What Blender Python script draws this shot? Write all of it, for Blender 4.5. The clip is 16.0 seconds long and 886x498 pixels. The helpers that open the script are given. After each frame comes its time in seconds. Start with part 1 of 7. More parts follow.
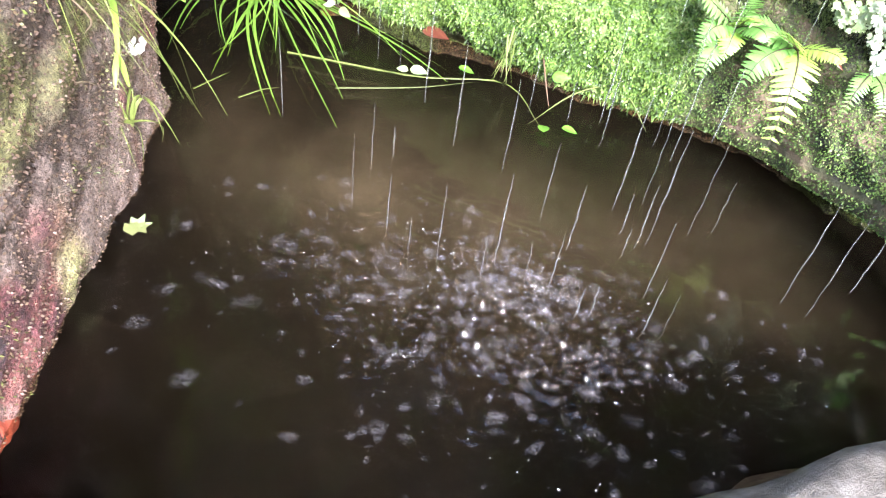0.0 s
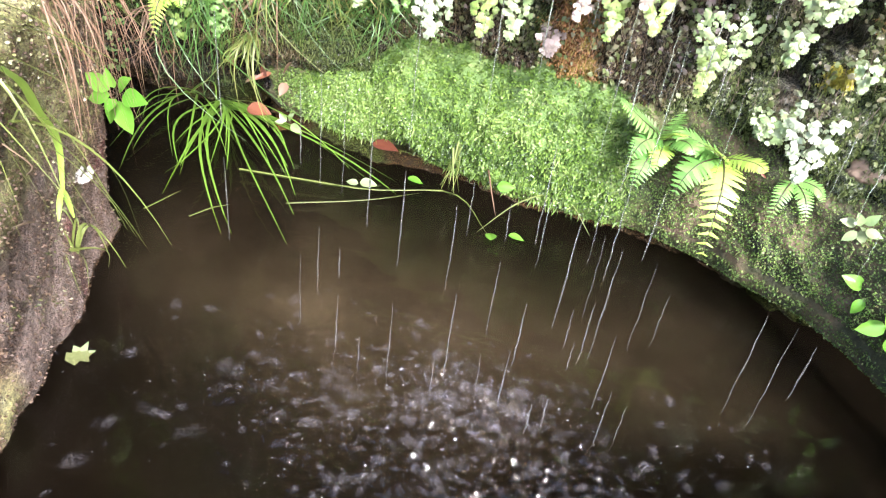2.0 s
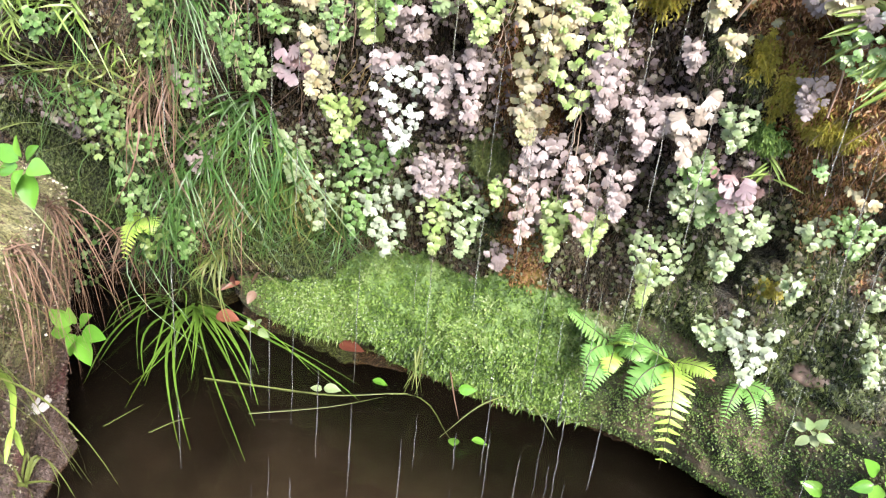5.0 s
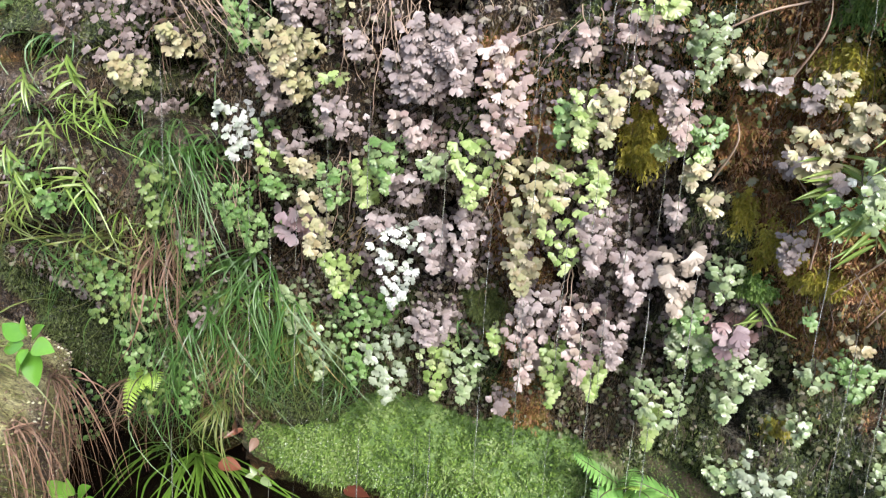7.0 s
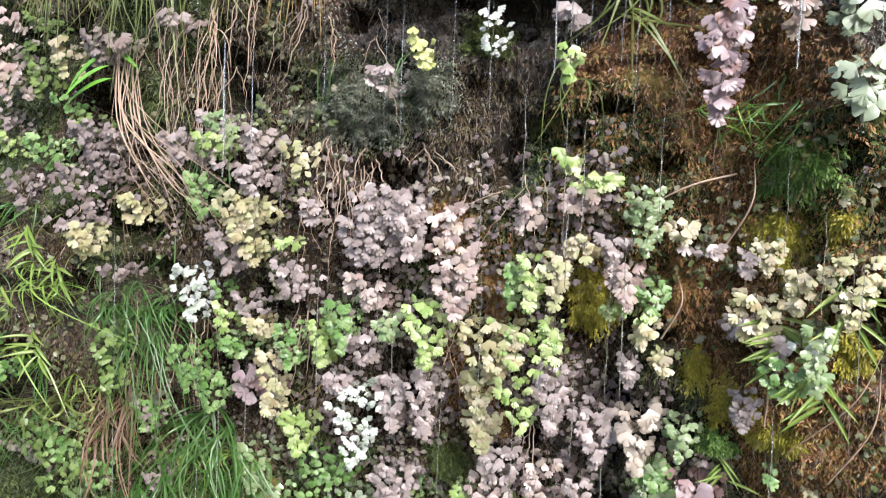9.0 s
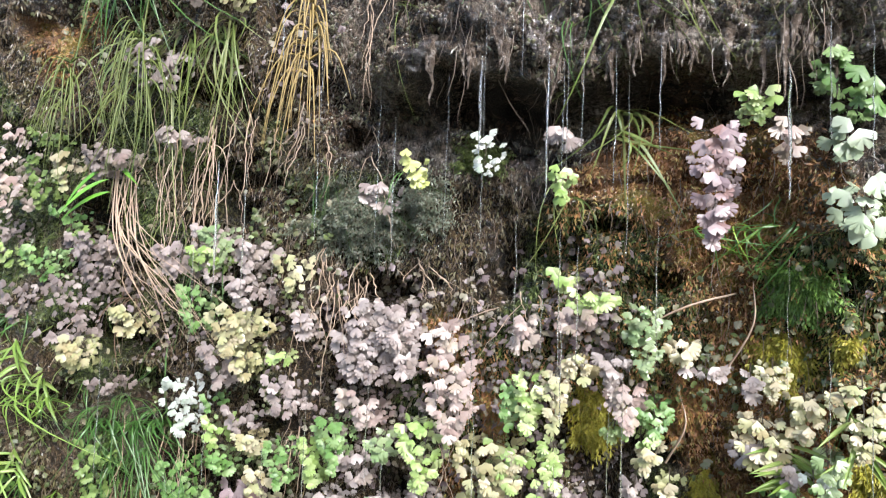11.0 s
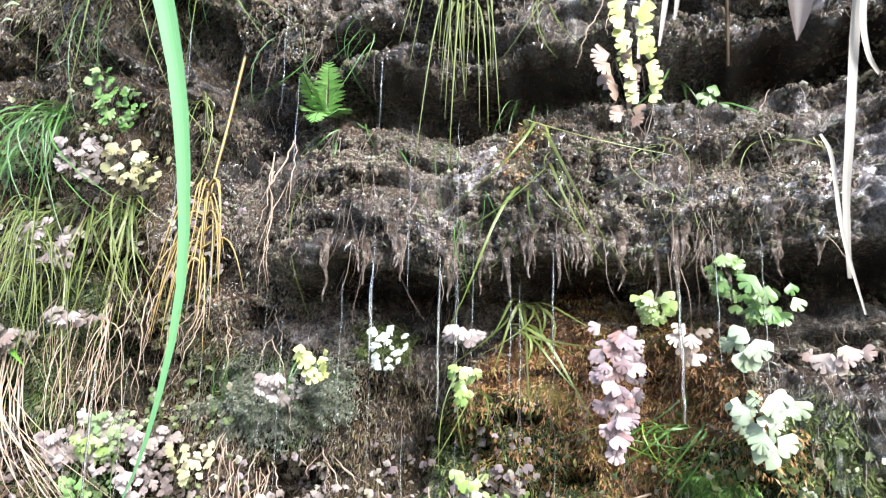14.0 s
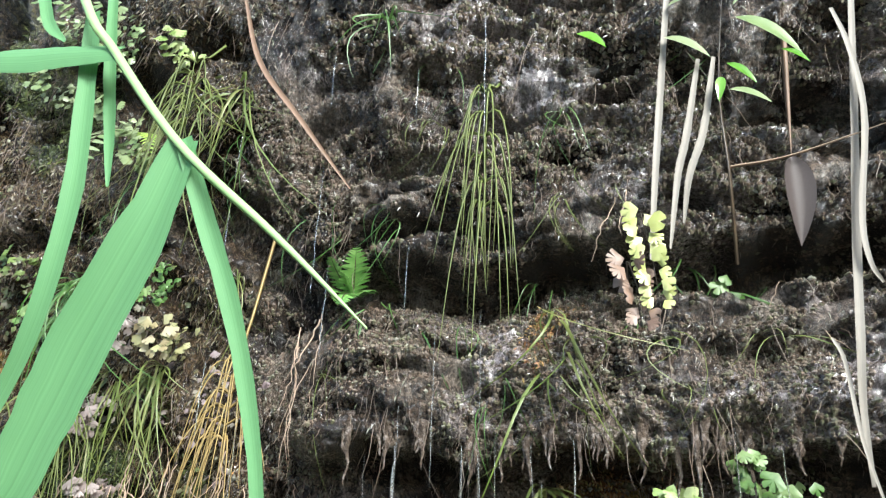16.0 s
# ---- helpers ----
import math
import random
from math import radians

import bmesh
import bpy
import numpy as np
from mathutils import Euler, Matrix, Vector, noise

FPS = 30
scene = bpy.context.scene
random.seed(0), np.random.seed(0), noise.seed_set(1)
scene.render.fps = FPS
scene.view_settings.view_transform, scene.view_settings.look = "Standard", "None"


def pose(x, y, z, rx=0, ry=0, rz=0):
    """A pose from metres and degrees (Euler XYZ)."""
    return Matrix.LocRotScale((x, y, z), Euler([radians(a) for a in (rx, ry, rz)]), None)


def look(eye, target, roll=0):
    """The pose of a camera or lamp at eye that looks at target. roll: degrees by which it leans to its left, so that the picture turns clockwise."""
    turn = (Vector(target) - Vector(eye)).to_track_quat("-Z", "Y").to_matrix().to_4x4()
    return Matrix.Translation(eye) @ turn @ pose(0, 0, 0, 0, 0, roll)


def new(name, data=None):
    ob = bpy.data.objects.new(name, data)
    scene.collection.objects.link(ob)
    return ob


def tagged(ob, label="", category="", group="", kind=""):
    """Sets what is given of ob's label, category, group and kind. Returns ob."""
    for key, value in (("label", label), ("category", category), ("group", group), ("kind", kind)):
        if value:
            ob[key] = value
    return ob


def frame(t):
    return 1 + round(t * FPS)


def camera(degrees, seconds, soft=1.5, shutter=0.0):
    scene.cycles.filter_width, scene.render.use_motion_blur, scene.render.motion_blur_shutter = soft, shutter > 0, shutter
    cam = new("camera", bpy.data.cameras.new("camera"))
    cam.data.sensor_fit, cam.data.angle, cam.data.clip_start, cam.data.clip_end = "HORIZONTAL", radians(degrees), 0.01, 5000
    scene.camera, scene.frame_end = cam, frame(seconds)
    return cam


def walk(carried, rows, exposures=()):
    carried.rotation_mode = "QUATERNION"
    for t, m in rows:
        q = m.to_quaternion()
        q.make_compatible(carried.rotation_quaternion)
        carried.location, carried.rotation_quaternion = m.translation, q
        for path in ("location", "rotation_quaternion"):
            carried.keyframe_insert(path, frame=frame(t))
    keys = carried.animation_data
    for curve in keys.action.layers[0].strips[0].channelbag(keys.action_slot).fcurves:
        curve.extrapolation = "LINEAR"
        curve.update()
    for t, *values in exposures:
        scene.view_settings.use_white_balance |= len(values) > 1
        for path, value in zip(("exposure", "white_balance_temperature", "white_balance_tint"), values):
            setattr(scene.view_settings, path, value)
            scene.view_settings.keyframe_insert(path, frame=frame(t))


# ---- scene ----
# ---------------------------------------------------------------- camera
cam = camera(64.6, 16.0, 1.2)
PATH = [
    (0.0, 0.0748, -0.2664, 0.9721, 47.94, -6.60, 25.12),
    (0.5, 0.0724, -0.2591, 0.9811, 49.33, -7.43, 23.87),
    (1.0, 0.0772, -0.2530, 0.9978, 51.05, -7.34, 23.51),
    (1.5, 0.0861, -0.2424, 1.0124, 53.44, -6.68, 22.89),
    (2.0, 0.0974, -0.2320, 1.0361, 55.36, -6.71, 21.78),
    (2.5, 0.1001, -0.2294, 1.0552, 57.55, -6.42, 20.39),
    (3.0, 0.1017, -0.2337, 1.0777, 59.97, -6.44, 19.65),
    (3.2, 0.1020, -0.2326, 1.0862, 61.02, -5.89, 20.08),
    (5.3, 0.1573, -0.1892, 1.1885, 69.50, -5.20, 20.31),
    (5.5, 0.1576, -0.1891, 1.1967, 70.15, -4.65, 20.23),
    (6.0, 0.1613, -0.1862, 1.2148, 72.23, -3.31, 19.77),
    (6.5, 0.1642, -0.1874, 1.2412, 75.19, -3.22, 19.75),
    (7.0, 0.1624, -0.1829, 1.2710, 77.38, -3.33, 20.13),
    (7.5, 0.1647, -0.1862, 1.2846, 79.25, -3.31, 20.03),
    (8.0, 0.1745, -0.1829, 1.3036, 80.82, -3.20, 19.77),
    (8.5, 0.1915, -0.1735, 1.3218, 83.13, -3.25, 18.89),
    (9.0, 0.2060, -0.1674, 1.3588, 86.78, -2.21, 18.50),
    (9.2, 0.2086, -0.1634, 1.3720, 87.12, -2.18, 18.50),
    (11.3, 0.2230, -0.1367, 1.4396, 93.96, -1.71, 19.51),
    (11.5, 0.2360, -0.1327, 1.4638, 94.09, -0.73, 19.65),
    (12.0, 0.2597, -0.1102, 1.4860, 97.05, -0.99, 18.91),
    (12.5, 0.2814, -0.0962, 1.5185, 99.13, -0.69, 17.75),
    (13.0, 0.2965, -0.0863, 1.5390, 100.18, -0.45, 16.83),
    (13.5, 0.3032, -0.0878, 1.5620, 101.02, -0.91, 16.05),
    (14.0, 0.2977, -0.0826, 1.5716, 101.40, -1.34, 16.39),
    (14.5, 0.3003, -0.0815, 1.5883, 103.89, -1.75, 17.19),
    (15.0, 0.3075, -0.0921, 1.6061, 106.62, -1.91, 15.85),
    (15.5, 0.2970, -0.1200, 1.6266, 109.33, -2.65, 17.57),
    (16.0, 0.3010, -0.1381, 1.6459, 111.41, -2.10, 17.35),
]

EXPOSURES = [(0.0, 3.55, 6150, 15), (0.8, 3.42, 6200, 16), (1.5, 3.22, 6300, 15), (3.0, 2.84, 6500, 15), (5.5, 2.36, 6550, 17), (7.0, 1.95, 6450, 15), (9.0, 2.0, 6350, 14), (11.5, 2.29, 6250, 10), (12.5, 2.6, 6200, 10), (14.5, 2.7, 6150, 10), (15.5, 2.65, 6150, 10), (16.0, 2.16, 6300, 4)]
walk(cam, [(t, pose(x, y, z, a, b, c)) for t, x, y, z, a, b, c in PATH], EXPOSURES)

# ---------------------------------------------------------------- light
world = bpy.data.worlds.new("overcast_sky")
scene.world = world
world.use_nodes = True
wt = world.node_tree
wt.nodes.clear()
sky = wt.nodes.new("ShaderNodeTexSky")
sky.sky_type = "NISHITA"
sky.sun_disc = False
SUN_EL, SUN_AZ = radians(40), radians(136)
sky.sun_elevation, sky.sun_rotation = SUN_EL, SUN_AZ
sky.dust_density = 2.0
bg = wt.nodes.new("ShaderNodeBackground")
bg.inputs["Strength"].default_value = 0.106
wo = wt.nodes.new("ShaderNodeOutputWorld")
wt.links.new(sky.outputs[0], bg.inputs[0])
wt.links.new(bg.outputs[0], wo.inputs[0])
sun_data = bpy.data.lights.new("sun", "SUN")
sun_data.energy, sun_data.angle, sun_data.color = 2.5, radians(22), (1.0, 0.99, 0.97)
sun = new("sun", sun_data)
sun_dir = Vector((math.sin(SUN_AZ) * math.cos(SUN_EL), math.cos(SUN_AZ) * math.cos(SUN_EL), math.sin(SUN_EL)))
sun.matrix_world = look(sun_dir * 8, (0, 0.8, 1.0))

# ---------------------------------------------------------------- materials


def shader(name, rough=0.6, spec=0.5):
    m = bpy.data.materials.new(name)
    m.use_nodes = True
    nt = m.node_tree
    b = nt.nodes["Principled BSDF"]
    b.inputs["Roughness"].default_value = rough
    b.inputs["Specular IOR Level"].default_value = spec
    return m, nt, b


def noise_tex(nt, scale, detail=6.0, rough=0.6, squash=(1, 1, 1)):
    tc = nt.nodes.new("ShaderNodeTexCoord")
    mp = nt.nodes.new("ShaderNodeMapping")
    mp.inputs["Scale"].default_value = squash
    n = nt.nodes.new("ShaderNodeTexNoise")
    n.inputs["Scale"].default_value = scale
    n.inputs["Detail"].default_value = detail
    n.inputs["Roughness"].default_value = rough
    nt.links.new(tc.outputs["Object"], mp.inputs[0])
    nt.links.new(mp.outputs[0], n.inputs["Vector"])
    return n


def ramp(nt, fac, stops):
    r = nt.nodes.new("ShaderNodeValToRGB")
    el = r.color_ramp.elements
    while len(el) < len(stops):
        el.new(0.5)
    for e, (p, c) in zip(el, stops):
        e.position, e.color = p, (*c, 1)
    nt.links.new(fac, r.inputs[0])
    return r.outputs[0]


def mix(nt, fac, a, b):
    m = nt.nodes.new("ShaderNodeMix")
    m.data_type = "RGBA"
    for sock, val in ((m.inputs[0], fac), (m.inputs[6], a), (m.inputs[7], b)):
        if isinstance(val, (int, float)):
            sock.default_value = val
        elif isinstance(val, tuple):
            sock.default_value = (*val, 1)
        else:
            nt.links.new(val, sock)
    return m.outputs[2]


def bump(nt, b, height, strength, distance):
    n = nt.nodes.new("ShaderNodeBump")
    n.inputs["Strength"].default_value = strength
    n.inputs["Distance"].default_value = distance
    nt.links.new(height, n.inputs["Height"])
    nt.links.new(n.outputs[0], b.inputs["Normal"])


def rock_material():
    m, nt, b = shader("wet_mossy_rock", 0.45, 0.9)
    mid = noise_tex(nt, 9, 8, 0.65)
    fine = noise_tex(nt, 120, 10, 0.78, (1.3, 1, 0.75))
    base = ramp(nt, mid.outputs[0], [(0.34, (0.008, 0.005, 0.004)), (0.46, (0.05, 0.033, 0.024)), (0.55, (0.13, 0.100, 0.077)), (0.64, (0.25, 0.215, 0.185)), (0.76, (0.44, 0.41, 0.39))])
    grain = ramp(nt, fine.outputs[0], [(0.38, (0.12, 0.11, 0.10)), (0.50, (0.75, 0.73, 0.70)), (0.62, (1.9, 1.85, 1.8))])
    mul = nt.nodes.new("ShaderNodeMix")
    mul.data_type, mul.blend_type = "RGBA", "MULTIPLY"
    mul.inputs[0].default_value = 1.0
    nt.links.new(base, mul.inputs[6])
    nt.links.new(grain, mul.inputs[7])
    green = ramp(nt, fine.outputs[0], [(0.36, (0.008, 0.013, 0.004)), (0.52, (0.045, 0.065, 0.018)), (0.66, (0.13, 0.17, 0.055))])
    rusty = ramp(nt, fine.outputs[0], [(0.30, (0.030, 0.013, 0.006)), (0.5, (0.17, 0.080, 0.03)), (0.75, (0.32, 0.17, 0.07))])
    olive = ramp(nt, fine.outputs[0], [(0.30, (0.030, 0.028, 0.006)), (0.5, (0.19, 0.145, 0.03)), (0.75, (0.38, 0.30, 0.07))])
    blot = noise_tex(nt, 13, 5, 0.6)
    which = ramp(nt, blot.outputs[0], [(0.52, (0, 0, 0)), (0.62, (1, 1, 1))])
    rust = mix(nt, which, rusty, olive)
    att = nt.nodes.new("ShaderNodeAttribute")
    att.attribute_name = "moss"
    sep = nt.nodes.new("ShaderNodeSeparateColor")
    nt.links.new(att.outputs["Color"], sep.inputs[0])
    fo, fm, fl = sep.outputs[0], sep.outputs[1], sep.outputs[2]
    pale = ramp(nt, fine.outputs[0], [(0.36, (0.02, 0.015, 0.014)), (0.48, (0.15, 0.125, 0.12)), (0.60, (0.40, 0.35, 0.36))])
    c = mix(nt, fl, mul.outputs[2], pale)
    # soil brown with the shade between the plants painted in
    shaded_brown = ramp(nt, fine.outputs[0], [(0.38, (0.004, 0.003, 0.002)), (0.50, (0.042, 0.026, 0.013)), (0.63, (0.13, 0.09, 0.045))])
    c = mix(nt, att.outputs["Alpha"], c, shaded_brown)
    c = mix(nt, fo, c, rust)
    c = mix(nt, fm, c, green)
    nt.links.new(c, b.inputs["Base Color"])
    gloss = nt.nodes.new("ShaderNodeMapRange")
    gloss.inputs[3].default_value, gloss.inputs[4].default_value = 0.26, 0.09
    nt.links.new(fl, gloss.inputs[0])
    nt.links.new(gloss.outputs[0], b.inputs["Roughness"])
    bump(nt, b, fine.outputs[0], 1.0, 0.020)
    # the film of running water over it
    film = nt.nodes.new("ShaderNodeBump")
    film.inputs["Strength"].default_value, film.inputs["Distance"].default_value = 0.8, 0.010
    nt.links.new(noise_tex(nt, 55, 4, 0.6, (1.2, 1, 0.6)).outputs[0], film.inputs["Height"])
    nt.links.new(film.outputs[0], b.inputs["Coat Normal"])
    wet = nt.nodes.new("ShaderNodeMapRange")
    wet.inputs[3].default_value, wet.inputs[4].default_value = 0.20, 1.0
    nt.links.new(fl, wet.inputs[0])
    nt.links.new(wet.outputs[0], b.inputs["Coat Weight"])
    b.inputs["Coat Roughness"].default_value = 0.06
    b.inputs["Coat IOR"].default_value = 1.6
    return m


def plain_material(name, stops, scale, rough, bump_scale=0.0, bump_dist=0.003, squash=(1, 1, 1), spec=0.5):
    m, nt, b = shader(name, rough, spec)
    n = noise_tex(nt, scale, 7, 0.65, squash)
    nt.links.new(ramp(nt, n.outputs[0], stops), b.inputs["Base Color"])
    if bump_scale:
        f = noise_tex(nt, bump_scale, 7, 0.7, squash)
        bump(nt, b, f.outputs[0], 0.9, bump_dist)
    return m


ROCK = rock_material()


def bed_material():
    # black leaf mud, with a lighter bar of silt behind the splash; the pool's reflected haze is painted into it
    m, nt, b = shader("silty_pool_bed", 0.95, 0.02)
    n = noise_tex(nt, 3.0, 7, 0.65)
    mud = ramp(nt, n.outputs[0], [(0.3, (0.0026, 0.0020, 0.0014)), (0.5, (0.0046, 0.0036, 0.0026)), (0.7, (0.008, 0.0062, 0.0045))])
    silt_haze = ramp(nt, n.outputs[0], [(0.3, (0.050, 0.040, 0.029)), (0.5, (0.088, 0.071, 0.052)), (0.7, (0.13, 0.108, 0.080))])
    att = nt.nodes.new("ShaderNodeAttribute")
    att.attribute_name = "silt_haze"
    nt.links.new(mix(nt, att.outputs["Fac"], mud, silt_haze), b.inputs["Base Color"])
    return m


BED = bed_material()
SOIL = plain_material("damp_soil", [(0.3, (0.03, 0.022, 0.014)), (0.55, (0.08, 0.06, 0.035)), (0.75, (0.07, 0.09, 0.03))], 4.0, 0.9, 30, 0.01)


def mossbed_material():
    # green moss that gives way to olive moss and bare earth at the far end of the bank
    m, nt, b = shader("moss_bed", 0.8)
    n = noise_tex(nt, 12, 7, 0.65)
    lush = ramp(nt, n.outputs[0], [(0.32, (0.03, 0.055, 0.015)), (0.5, (0.08, 0.14, 0.035)), (0.66, (0.14, 0.20, 0.06)), (0.8, (0.11, 0.08, 0.035))])
    earth = ramp(nt, n.outputs[0], [(0.34, (0.010, 0.008, 0.005)), (0.46, (0.030, 0.034, 0.011)), (0.57, (0.07, 0.048, 0.028)), (0.72, (0.16, 0.11, 0.08))])
    att = nt.nodes.new("ShaderNodeAttribute")
    att.attribute_name = "earth"
    nt.links.new(mix(nt, att.outputs["Fac"], lush, earth), b.inputs["Base Color"])
    f = noise_tex(nt, 90, 7, 0.7)
    bump(nt, b, f.outputs[0], 0.9, 0.008)
    return m


MOSSBED = mossbed_material()


def water_material():
    m, nt, b = shader("clear_brown_water", 0.02)
    b.inputs["Base Color"].default_value = (0.42, 0.34, 0.24, 1)
    b.inputs["Transmission Weight"].default_value = 1.0
    b.inputs["IOR"].default_value = 1.33
    n = noise_tex(nt, 18, 3, 0.5)
    bump(nt, b, n.outputs[0], 0.12, 0.01)
    return m


WATER = water_material()

# ---------------------------------------------------------------- builders


def mesh_object(name, verts, faces, material, parent=None, label="", smooth=True):
    me = bpy.data.meshes.new(name)
    me.from_pydata(verts, [], faces)
    me.validate()
    if smooth:
        me.polygons.foreach_set("use_smooth", [True] * len(me.polygons))
    me.materials.append(material)
    ob = new(name, me)
    if parent is not None:
        ob.parent = parent
    if label:
        ob["label"] = label
    return ob


def smoothstep(a, b, v):
    t = min(1.0, max(0.0, (v - a) / (b - a)))
    return t * t * (3 - 2 * t)


def n3(x, y, z):
    return noise.noise((x, y, z))


# profile of the dripping wall: height, distance from the path
PROFILE_Z = (-0.4, 0.0, 0.06, 0.12, 0.25, 0.40, 0.52, 0.66, 0.79, 1.05, 1.3, 1.5, 1.6, 1.665, 1.685, 1.728, 1.742, 1.80, 1.89, 1.955, 1.98, 2.015, 2.03, 2.12, 2.2, 2.4, 2.8, 3.3)
PROFILE_Y = (1.78, 1.74, 1.70, 1.66, 1.60, 1.54, 1.49, 1.40, 1.30, 1.17, 1.07, 1.00, 0.965, 0.945, 1.03, 1.03, 0.835, 0.80, 0.83, 0.87, 0.95, 0.95, 0.80, 0.785, 0.80, 0.75, 0.62, 0.48)
PLAIN_Y = (1.78, 1.74, 1.70, 1.66, 1.60, 1.54, 1.49, 1.40, 1.30, 1.17, 1.07, 1.01, 0.98, 0.965, 0.96, 0.95, 0.94, 0.92, 0.90, 0.89, 0.88, 0.87, 0.86, 0.825, 0.80, 0.75, 0.62, 0.48)


# hollows in the face: x, height, half width, half height, depth
HOLLOWS = ((-0.95, 1.545, 0.075, 0.05, 0.16), (-0.63, 1.555, 0.04, 0.03, 0.10), (-0.31, 1.42, 0.06, 0.025, 0.09), (0.10, 1.532, 0.035, 0.016, 0.06), (0.18, 1.45, 0.03, 0.018, 0.06),
           (-0.88, 1.30, 0.07, 0.03, 0.12), (-1.17, 1.71, 0.06, 0.04, 0.12), (-0.61, 1.33, 0.05, 0.03, 0.10), (-1.26, 0.64, 0.09, 0.08, 0.24), (-1.40, 1.12, 0.08, 0.04, 0.14),
           (-1.08, 1.02, 0.06, 0.04, 0.12), (-0.64, 0.95, 0.05, 0.05, 0.12), (-0.32, 1.0, 0.04, 0.07, 0.12), (-0.92, 1.32, 0.05, 0.03, 0.10), (-1.25, 0.90, 0.07, 0.03, 0.13), (-0.08, 0.92, 0.04, 0.05, 0.10),
           (-1.00, 1.17, 0.08, 0.04, 0.15), (-0.92, 1.08, 0.05, 0.05, 0.13), (-1.14, 0.97, 0.07, 0.05, 0.15), (-0.80, 0.92, 0.05, 0.07, 0.14), (-0.84, 1.21, 0.05, 0.03, 0.12), (-1.15, 1.30, 0.08, 0.04, 0.15), (-1.03, 0.78, 0.05, 0.04, 0.12))


def wall_y(x, z, rough=True, holes=True):
    zz = z + 0.022 * n3(x * 3.1, 4.2, 0.0) + 0.030 * n3(x * 9, 1.2, 0.0) + 0.020 * n3(x * 24, 1.2, 0.0)
    ledge = smoothstep(-0.36, -0.10, x + 0.05 * n3(x * 2, z * 6, 3))
    y = ledge * float(np.interp(zz, PROFILE_Z, PROFILE_Y)) + (1 - ledge) * float(np.interp(zz, PROFILE_Z, PLAIN_Y))
    band = smoothstep(0.12, 0.45, z) * (1 - smoothstep(1.2, 1.55, z))
    y -= 0.26 * smoothstep(-0.62, -1.15, x) * band
    y += 0.40 * math.exp(-((x + 1.31) / 0.05) ** 2) * smoothstep(0.82, 0.66, z)
    y -= 0.09 * smoothstep(0.28, 0.45, x) * smoothstep(0.7, 1.0, z) * (1 - smoothstep(1.55, 1.7, z))
    y -= 0.20 * smoothstep(0.15, 0.62, x) * (1 - smoothstep(0.35, 0.8, z))
    if rough:
        y += 0.050 * n3(x * 3.2, z * 3.2, 7) + 0.026 * n3(x * 8.5, z * 10, 2)
        if holes and z > 0.55:
            y += 0.085 * (1 - ledge * smoothstep(1.45, 1.6, z)) * smoothstep(0.10, 0.42, noise.fractal((x * 5.4, z * 6.4, 15), 0.8, 2.1, 4) - 0.12 * smoothstep(0.2, 0.4, x))
        if holes:
            for hx, hz, rx, rz, deep in HOLLOWS:
                if abs(x - hx) < 2 * rx and abs(z - hz) < 2 * rz:
                    q = ((x - hx) / rx) ** 2 + ((z - hz) / rz) ** 2 + 0.7 * n3(x * 22, z * 22, 3)
                    y += deep * smoothstep(1.6, 0.5, q)
        beds = smoothstep(1.5, 1.75, z) * ledge
        wx, wz = x + 0.03 * n3(x * 6, z * 6, 51), z + 0.03 * n3(x * 5, z * 4, 53)
        y += (0.012 + 0.022 * beds) * noise.fractal((wx * 6, wz * 26, 5), 0.8, 2.1, 4)
        y += 0.075 * beds * (1 - math.exp(-((zz - 1.81) / 0.075) ** 2)) * smoothstep(0.28, 0.62, noise.fractal((wx * 4.6, wz * 21, 9), 0.9, 2.0, 3))
        y += 0.030 * ledge * math.exp(-((zz - 1.81) / 0.06) ** 2) * (noise.turbulence((wx * 20, wz * 28, 31), 4, True) - 0.5)
        y += 0.016 * noise.fractal((wx * 24, wz * 15, 1), 0.7, 2.1, 4)
        y -= 0.020 * (noise.turbulence((wx * 17, wz * 12, 4), 3, True) - 0.4)
        y += 0.007 * n3(x * 62, z * 54, 14)
        lam = wz * 21 + 0.7 * n3(x * 3, z * 4, 61)
        y += beds * 0.024 * (abs((lam % 1.0) - 0.5) * 2 - 0.5) * (0.5 + 0.8 * n3(x * 5, math.floor(lam) * 3.7, 8))
    return y


def face_y(x, z):
    # where a plant can hang: before the hollow under the ledge, not inside it
    y = wall_y(x, z, True, False)
    return min(y, 0.925) if x > -0.2 and 1.62 < z < 1.76 else y


def ochre_mask(x, z):
    v = n3(x * 2.6, z * 1.6, 21) - 0.14 + 0.42 * math.exp(-((x - 0.14) / 0.26) ** 2 - ((z - 1.2) / 0.22) ** 2) + 0.55 * math.exp(-((x - 0.10) / 0.22) ** 2 - ((z - 1.44) / 0.17) ** 2) + 0.75 * math.exp(-((x - 0.26) / 0.28) ** 2 - ((z - 1.50) / 0.20) ** 2) - 0.5 * math.exp(-((x + 0.18) / 0.16) ** 2 - ((z - 1.5) / 0.2) ** 2) - 0.8 * math.exp(-((x + 0.34) / 0.16) ** 2 - ((z - 1.55) / 0.12) ** 2) + 0.55 * math.exp(-((x - 0.36) / 0.20) ** 2 - ((z - 1.15) / 0.32) ** 2)
    return smoothstep(0.12, 0.42, v - 0.3 * (z > 1.95) + 0.28 * n3(x * 8, z * 6, 27) + 0.14 * n3(x * 20, z * 16, 2))


